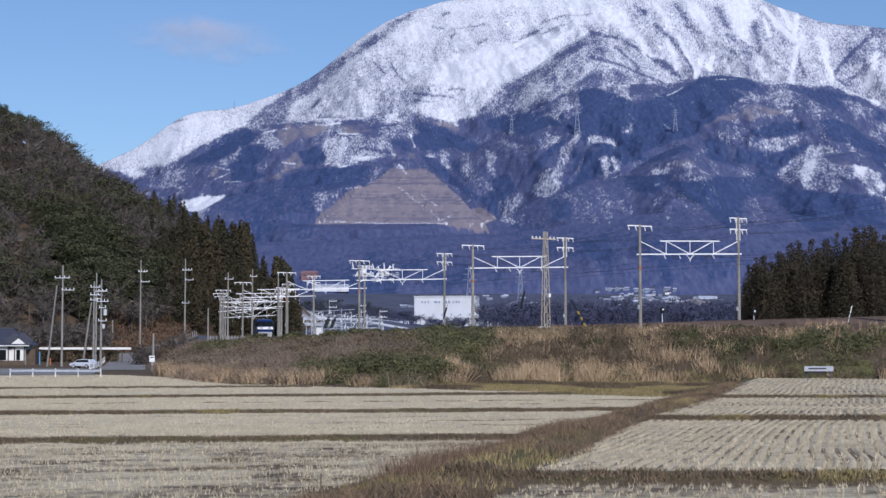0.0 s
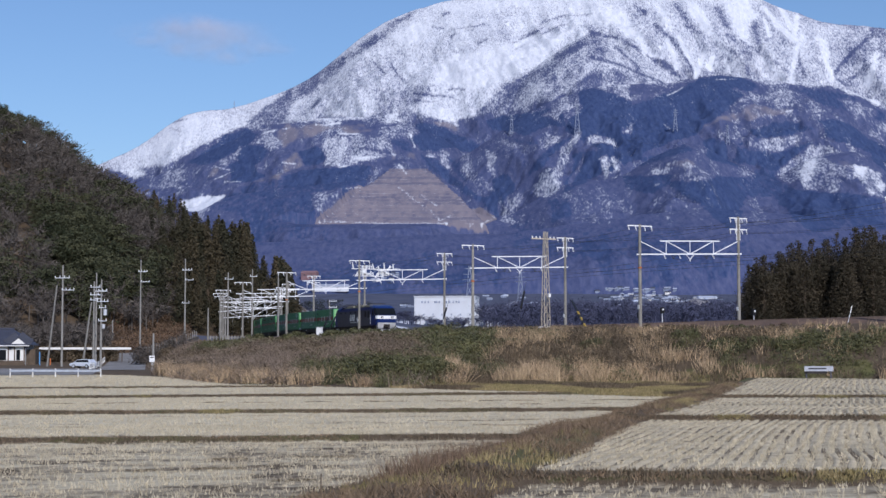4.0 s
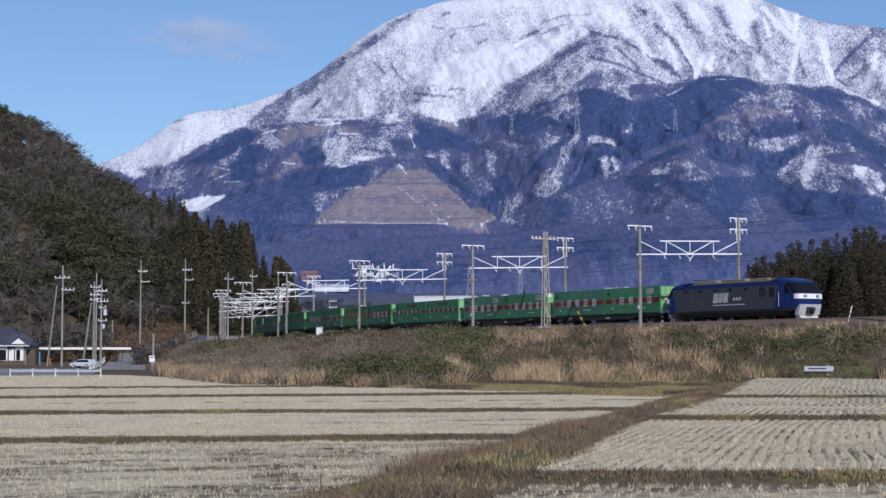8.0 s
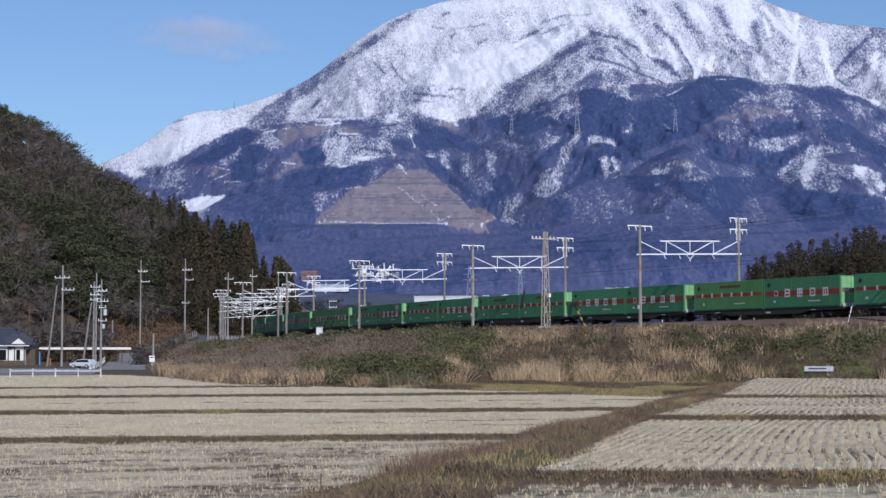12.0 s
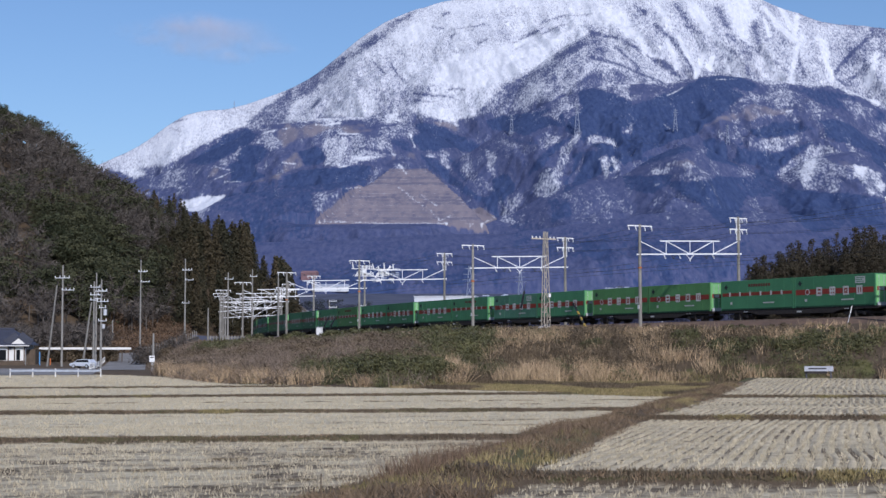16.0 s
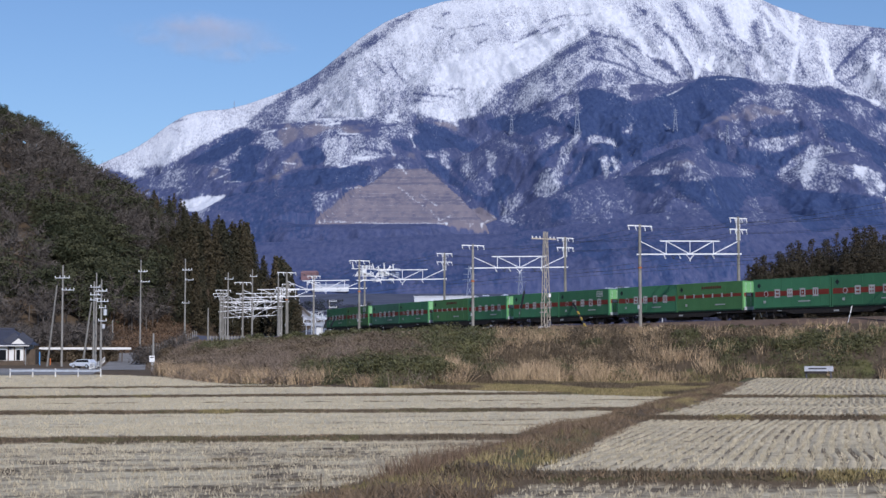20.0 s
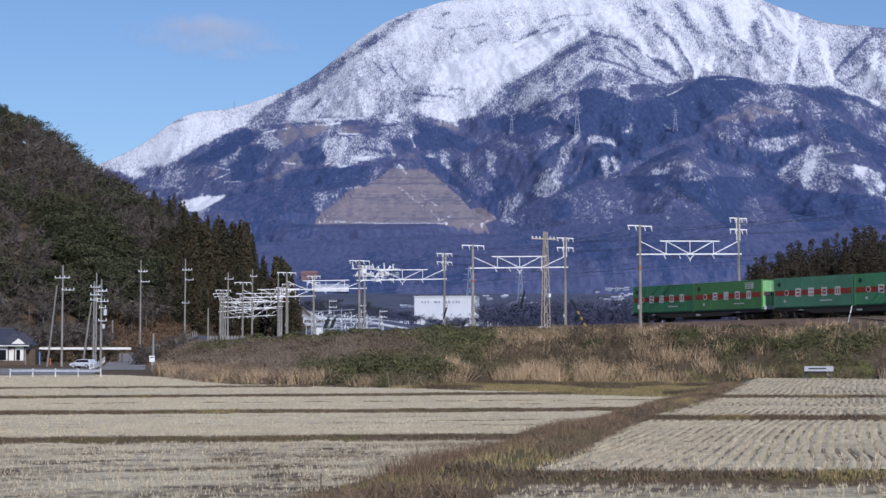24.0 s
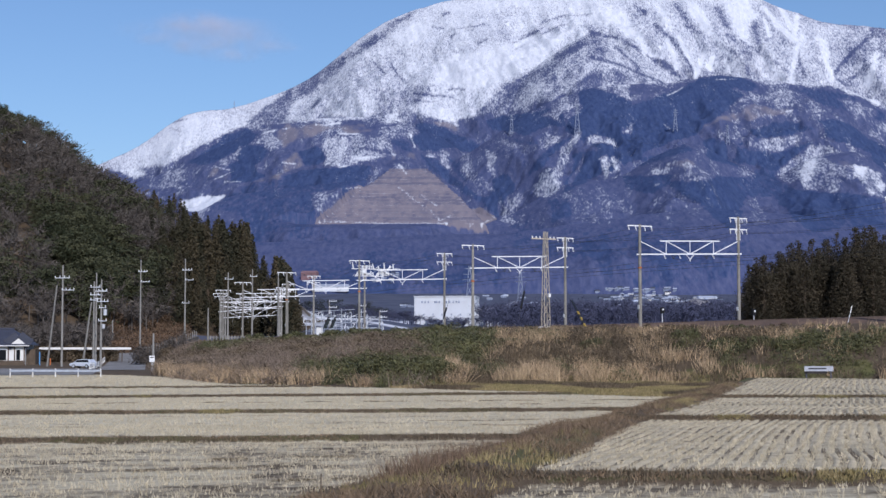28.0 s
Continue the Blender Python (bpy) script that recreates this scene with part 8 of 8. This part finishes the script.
def meter_box():
    x, y = -34.77, 203
    g = thing("roadside_box", pose(x, y, gz(x, y), 0, 0, 10), "white metal box on a post beside the road", "box")
    part("post", rod(B(), (0, 0, -0.3), (0, 0, 1.0), 0.06, 0.06, 8), M_galv, g)
    part("body", box(B(), -0.32, 0.32, -0.2, 0.2, 1.0, 1.75, 0.03), M_white, g)
    part("window", box(B(), -0.2, 0.2, -0.215, -0.205, 1.5, 1.62), M_black, g)


meter_box()


def house(x, y, label):
    z = gz(x, y)
    g = thing("farmhouse", pose(x, y, z, 0, 0, 4), label, "house")
    L, D, H = 14.0, 7.0, 2.9
    part("wall", box(B(), -L, 0, -D / 2, D / 2, -0.2, H), M_plaster, g)
    # hip-and-gable roof
    bm = B()
    e, rz = 0.8, 2.3
    c = [bm.verts.new(v) for v in ((-L - e, -D / 2 - e, H - 0.1), (e, -D / 2 - e, H - 0.1), (e, D / 2 + e, H - 0.1), (-L - e, D / 2 + e, H - 0.1), (-L + 2, 0, H + rz), (-2.4, 0, H + rz))]
    for f in ((0, 1, 5, 4), (1, 2, 5), (2, 3, 4, 5), (3, 0, 4), (3, 2, 1, 0)):
        bm.faces.new([c[i] for i in f])
    roof = part("roof", bm, M_roof_tile, g, "dark blue-grey tiled roof")
    part("ridge", box(B(), -L + 1.8, -2.2, -0.16, 0.16, H + rz - 0.08, H + rz + 0.16, 0.04), M_roof_tile, roof)
    part("eaves", box(B(), -L - e + 0.1, e - 0.1, -D / 2 - e + 0.1, -D / 2 - e + 0.16, H - 0.28, H - 0.104), M_white, g)
    bm = slab(B(), [(-1.9, H + 0.05), (0.1, H + 0.05), (-0.9, H + 0.85)], -D / 2 - 0.55, -D / 2 + 1.2)
    part("gable", bm, M_plaster, roof, "white plaster gable")
    for sx in (-1, 1):
        part("gable_roof", beam(B(), (-0.9 + sx * 1.7, -D / 2 - 0.2, H - 0.1), (-0.9, -D / 2 - 0.2, H + 1.12), 0.16, 1.7), M_roof_tile, roof)
    for q in (-13.9, -11.0, -8.0, -5.2, -2.4, -1.5, -0.12):
        part("timber_post", box(B(), q - 0.09, q + 0.09, -D / 2 - 0.05, -D / 2 - 0.001, 0.0, H - 0.2), M_timber, g)
    part("timber_dado", box(B(), -L, 0, -D / 2 - 0.035, -D / 2 - 0.001, -0.2, 0.55), M_timber, g, "weathered timber lower wall")
    for x0, w in ((-1.25, 0.55), (-4.6, 1.9), (-7.4, 1.7), (-10.2, 1.7), (-12.9, 1.4)):
        wn_ = part("window", box(B(), x0, x0 + w, -D / 2 - 0.06, -D / 2 - 0.036, 0.6, 2.1), M_glass, g, "dark sliding window")
        part("frame", box(B(), x0 - 0.06, x0 + w + 0.06, -D / 2 - 0.08, -D / 2 - 0.062, 2.1, 2.18), M_galv, wn_)
    part("annex", box(B(), 0.02, 1.3, -D / 2 + 1.0, D / 2 - 1.0, -0.2, 2.2), M_timber, g, "weathered timber lean-to")
    return g


house(-60.9, 250, "white plaster farmhouse with a dark tiled roof")


def banner(x, y, h, mat, label):
    z = gz(x, y)
    g = thing("marker_pole", pose(x, y, z), label, "pole")
    part("pole", rod(B(), (0, 0, -0.2), (0, 0, h), 0.09, 0.09, 8), mat, g)


banner(-58.41, 246, 1.9, M_sky_blue, "light blue post beside the farmhouse")
banner(-56.86, 246, 1.0, M_orange, "small orange post beside the farmhouse")


def car(x, y, rz):
    z = gz(x, y) + 0.05
    g = thing("parked_car", pose(x, y, z, 0, 0, rz), "silver-white estate car parked on the lane", "car")
    bm = B()
    prof = [(-2.1, 0.35), (2.1, 0.35), (2.15, 0.7), (1.95, 0.85), (1.1, 0.98), (0.55, 1.42), (-1.7, 1.46), (-2.1, 0.95), (-2.15, 0.6)]
    vs = [[bm.verts.new((px, py, pz)) for px, pz in prof] for py in (-0.82, 0.82)]
    bm.faces.new(vs[0]), bm.faces.new(vs[1][::-1])
    for i in range(len(prof)):
        j = (i + 1) % len(prof)
        bm.faces.new((vs[0][j], vs[0][i], vs[1][i], vs[1][j]))
    bmesh.ops.recalc_face_normals(bm, faces=bm.faces)
    bmesh.ops.bevel(bm, geom=list(bm.edges), offset=0.05, segments=2, affect="EDGES")
    part("body", bm, M_car, g)
    for side in (-1, 1):
        bm = B()
        q = side * 0.828
        w = [(-1.65, 1.0), (0.95, 1.0), (0.5, 1.34), (-1.55, 1.36)]
        vv = [[bm.verts.new((a, q + o, b)) for a, b in w] for o in (-0.006, 0.006)]
        bm.faces.new(vv[0]), bm.faces.new(vv[1][::-1])
        for i in range(4):
            bm.faces.new((vv[0][i], vv[1][i], vv[1][(i + 1) % 4], vv[0][(i + 1) % 4]))
        bmesh.ops.recalc_face_normals(bm, faces=bm.faces)
        part("side_window", bm, M_glass, g)
        for wx in (-1.3, 1.3):
            wh = part("wheel", rod(B(), (wx, side * 0.66, 0.32), (wx, side * 0.86, 0.32), 0.32, 0.32, 18), M_black, g)
            part("rim", rod(B(), (wx, side * 0.862, 0.32), (wx, side * 0.872, 0.32), 0.2, 0.2, 12), M_galv, wh)
    part("headlight", box(B(), 2.05, 2.14, -0.75, -0.4, 0.68, 0.82, 0.02), M_ins, g)
    part("headlight", box(B(), 2.05, 2.14, 0.4, 0.75, 0.68, 0.82, 0.02), M_ins, g)
    return g


car(-48.3, 228, 160).scale = (0.78, 0.9, 0.82)


# ---------- the far valley: works, houses, pylons ----------
def works():
    x, y = 0.7, 700
    z0, z1 = gz(x, y), 27.12
    w = 25.433
    g = thing("factory_building", pose(x, y, z0, 0, 0, -6), "large white factory block on the valley floor", "factory")
    h = z1 - z0
    part("block", box(B(), -w / 2, w / 2, 0, 20, -1, h, 0.15), M_factory, g)
    part("roof_rim", box(B(), -w / 2 - 0.2, w / 2 + 0.2, -0.2, 20.2, h + 0.004, h + 0.5), M_galv, g)
    for i, q in enumerate((0.12, 0.17, 0.22, 0.33, 0.36, 0.40, 0.52, 0.57, 0.63, 0.68, 0.72)):
        part("window", box(B(), -w / 2 + w * q, -w / 2 + w * q + 0.55, -0.12, -0.02, h - 2.5, h - 1.7), M_pale_blue, g)
    for q in (0.15, 0.3, 0.45, 0.6, 0.75, 0.9):
        part("window", box(B(), -w / 2 + w * q, -w / 2 + w * q + 0.5, -0.12, -0.02, h - 7.6, h - 6.9), M_pale_blue, g)
    part("annex", box(B(), w / 2 + 0.05, w / 2 + 8.4, 1, 16, -1, h - 4.6, 0.1), M_factory, g)
    part("porch", box(B(), -w / 2 + 5, w / 2 - 4, -3, -0.25, h - 11.2, h - 9.6, 0.1), M_pale_blue, g, "pale blue-grey canopy")


works()


def far_house(u, e, w, h, d, mat, roof_mat, label, name="distant_house", group="houses across the valley"):
    p = land_hit(u, e)
    g = thing(name, Matrix.Translation(p) @ Matrix.Rotation(0.3 * math.sin(u * 900), 4, "Z"), label, "house", group)
    part("wall", box(B(), -w / 2, w / 2, -d / 2, d / 2, -4, h), mat, g)
    bm = B()
    c = [bm.verts.new(v) for v in ((-w / 2 - 0.6, -d / 2 - 0.6, h), (w / 2 + 0.6, -d / 2 - 0.6, h), (w / 2 + 0.6, d / 2 + 0.6, h), (-w / 2 - 0.6, d / 2 + 0.6, h), (-w / 2, 0, h + 0.32 * d), (w / 2, 0, h + 0.32 * d))]
    for f in ((0, 1, 5, 4), (1, 2, 5), (2, 3, 4, 5), (3, 0, 4), (3, 2, 1, 0)):
        bm.faces.new([c[i] for i in f])
    part("roof", bm, roof_mat, g)
    for q in (-0.25, 0.2):
        part("window", box(B(), w * q - 0.7, w * q + 0.7, -d / 2 - 0.1, -d / 2 - 0.02, h * 0.35, h * 0.7), M_grey_paint, g)


hr = random.Random(5)
TOWNS = [((0.0903, 0.0335), (0.1387, 0.0400), 54), ((0.1020, 0.0293), (0.152, 0.0360), 46), ((0.137, 0.0309), (0.167, 0.0349), 12),
         ((-0.048, 0.0443), (-0.0263, 0.0516), 26), ((0.0353, 0.0293), (0.0587, 0.0316), 12), ((0.0253, 0.0336), (0.0487, 0.0363), 8), ((-0.0263, 0.0293), (-0.0163, 0.0309), 4)]
for (u0, e0), (u1, e1), n in TOWNS:
    for i in range(n):
        u, e = hr.uniform(u0, u1), hr.uniform(e0, e1)
        white = hr.random() < 0.22
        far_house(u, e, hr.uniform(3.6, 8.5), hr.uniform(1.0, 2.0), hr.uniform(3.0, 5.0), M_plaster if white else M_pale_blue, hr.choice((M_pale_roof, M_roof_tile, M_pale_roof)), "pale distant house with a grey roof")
far_house(*(-0.0663, 0.0396), 52, 3.2, 12, M_factory, M_pale_roof, "long white-roofed hall below the mountain", "distant_hall", "halls across the valley")
far_house(*(-0.0787, 0.0469), 24, 7, 10, M_red_roof, M_red_roof, "long hall with a brick-red roof", "distant_hall", "halls across the valley")


def bare_terrace(u, e):
    """A low terraced heap of bare stone and earth at the edge of the town."""
    p = land_hit(u, e)
    w, h = 0.0150 * p.y, 0.0062 * p.y
    v, f = [], []
    nx, ny = 48, 14
    for j in range(ny + 1):
        for i in range(nx + 1):
            a, b = 2 * i / nx - 1, j / ny
            ridge = max(0.0, 1 - abs(a) ** 1.7) * (0.62 + 0.38 * math.sin(2.2 * a + 1.1))
            n = float(value_noise(np.array([a * 7.0]), np.array([b * 5.0]), 17)[0])
            stair = (math.floor(b * 4) + min(1.0, (b * 4 % 1) * 2.2)) / 4
            v.append((a * w + 1.5 * n, b * 0.9 * w - 0.3 * w, h * ridge * stair * (0.85 + 0.3 * n) - 1.0))
    for j in range(ny):
        for i in range(nx):
            k = j * (nx + 1) + i
            f.append((k, k + 1, k + nx + 2, k + nx + 1))
    ob = raw("bare_terrace", v, f, M_bare_stone)
    ob.matrix_basis = Matrix.Translation(p)
    tagged(ob, "pale terraced heap of bare stone beside the town", "earthwork")


bare_terrace(0.1487, 0.0290)
far_house(0.1560, 0.0345, 26, 1.2, 8, M_factory, M_pale_roof, "long white-roofed hall above the bare terrace", "distant_hall", "halls across the valley")


def pylon(u, e, h, label):
    p = land_hit(u, e)
    g = thing("pylon", Matrix.Translation(p), label, "pylon", "pylons on the mountain")
    t = 0.007 * h + p.y * 0.00007
    legs = ((-1, -1), (1, -1), (1, 1), (-1, 1))
    for sx, sy in legs:
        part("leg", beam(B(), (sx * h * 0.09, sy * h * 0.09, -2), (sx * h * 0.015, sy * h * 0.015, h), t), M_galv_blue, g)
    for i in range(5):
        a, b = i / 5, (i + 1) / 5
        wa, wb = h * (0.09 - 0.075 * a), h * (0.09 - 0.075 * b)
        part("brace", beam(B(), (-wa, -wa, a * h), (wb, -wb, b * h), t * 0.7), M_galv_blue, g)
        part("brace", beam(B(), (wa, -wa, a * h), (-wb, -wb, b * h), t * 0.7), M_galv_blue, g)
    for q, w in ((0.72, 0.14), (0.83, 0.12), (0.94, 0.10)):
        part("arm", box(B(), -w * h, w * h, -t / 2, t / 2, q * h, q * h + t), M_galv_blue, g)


pylon(*(0.0457, 0.0256), 38, "large steel lattice pylon on the valley floor")
pylon(*(0.0157, 0.0243), 40, "large steel lattice pylon on the valley floor")
pylon(*(0.0797, 0.1316), 62, "steel lattice pylon on the mountainside")
pylon(*(0.0407, 0.1322), 44, "steel lattice pylon on the mountainside")
pylon(*(0.138, 0.1329), 44, "steel lattice pylon on the mountainside")
pylon(*(0.169, 0.1248), 40, "steel lattice pylon on the mountainside")

pylon(*(-0.124, 0.1474), 20, "small steel mast on the snowy ridge")


# ---------- the cloud over the ridge ----------
def cloud_material():
    m = bpy.data.materials.new("thin_cloud")
    m.use_nodes = True
    n, l = m.node_tree.nodes, m.node_tree.links
    n.remove(n["Principled BSDF"])
    tc = n.new("ShaderNodeTexCoord")
    at = n.new("ShaderNodeAttribute")
    at.attribute_name = "cloudiness"
    t = n.new("ShaderNodeTexNoise")
    t.inputs["Scale"].default_value, t.inputs["Detail"].default_value = 0.011, 6
    l.new(tc.outputs["Object"], t.inputs["Vector"])
    r = n.new("ShaderNodeMapRange")
    r.inputs[1].default_value, r.inputs[2].default_value, r.inputs[3].default_value, r.inputs[4].default_value = 0.32, 0.68, 0.0, 1.5
    l.new(t.outputs["Fac"], r.inputs[0])
    mul = n.new("ShaderNodeMath")
    mul.operation = "MULTIPLY"
    mul.use_clamp = True
    l.new(r.outputs[0], mul.inputs[0])
    l.new(at.outputs["Fac"], mul.inputs[1])
    d, tr, mx = n.new("ShaderNodeBsdfDiffuse"), n.new("ShaderNodeBsdfTransparent"), n.new("ShaderNodeMixShader")
    d.inputs["Color"].default_value = (0.41, 0.40, 0.46, 1)
    l.new(mul.outputs[0], mx.inputs[0])
    l.new(tr.outputs[0], mx.inputs[1])
    l.new(d.outputs[0], mx.inputs[2])
    l.new(mx.outputs[0], n["Material Output"].inputs[0])
    return m


M_cloud = cloud_material()
cloud = thing("cloud", None, "small thin pinkish-grey cloud in a clear sky", "cloud")
for k, (cx, cz, a, b, q) in enumerate(((-10, 0, 210, 48, 0.10), (-35, 28, 105, 40, 0.16), (20, 18, 110, 38, 0.12), (75, -8, 130, 40, 0.13), (-5, -30, 95, 36, 0.12), (-120, 2, 95, 28, 0.09), (145, -14, 90, 26, 0.09), (-60, -8, 90, 30, 0.10), (40, -28, 80, 26, 0.10))):
    v, f, dens = [(cx, k * 30.0, cz)], [], [2.7 * q]
    rings, seg = 10, 40
    for i in range(1, rings + 1):
        rr = i / rings
        for j in range(seg):
            w = 2 * math.pi * j / seg
            v.append((cx + 1.25 * a * rr * math.cos(w), k * 30.0 + 10 * rr * rr, cz + b * rr * math.sin(w)))
            dens.append(2.7 * q * (1 - rr * rr) ** 2.2)
    for j in range(seg):
        f.append((0, 1 + j, 1 + (j + 1) % seg))
    for i in range(1, rings):
        for j in range(seg):
            p0, p1 = 1 + (i - 1) * seg + j, 1 + (i - 1) * seg + (j + 1) % seg
            f.append((p0, p0 + seg, p1 + seg))
            f.append((p0, p1 + seg, p1))
    puff = raw("puff", v, f, M_cloud, cloud, smooth=True)
    attribute(puff, "cloudiness", dens)
    puff.visible_shadow = False


# ---------- what moves ----------
def motions():
    times = [0.5 * i for i in range(57)]

    def run(t):
        """Way along the line: an even run that gains a metre and loses it again."""
        return SPEED * (t - 8) + float(np.interp(t, [14, 15, 17, 18, 19, 21, 22, 24, 28], [0, 0.15, 0.38, 0.6, 0.98, 1.18, 0.95, 0.05, 0]))
    # the cab's front passes s = 0 at 8 s
    walk(loco, [(t, track_pose(run(t) - 8.15)) for t in times])
    for i, wg in enumerate(wagons):
        back = 8.4 + 9.1 + 10.2 + UNIT * i
        rows = [(t, track_pose(run(t) - back)) for t in times]
        walk(wg, rows)
        for k, x in enumerate((4.76, -4.76)):
            walk(boxes[2 * i + k], [(t, m @ pose(x, 0, 1.0)) for t, m in rows])

    # the cloud drifts slowly and lifts a little
    walk(cloud, [(0.0, pose(-647.29, 4450, 862)), (14.0, pose(-638.34, 4450, 866.5)), (28.0, pose(-629.39, 4450, 871))])


motions()
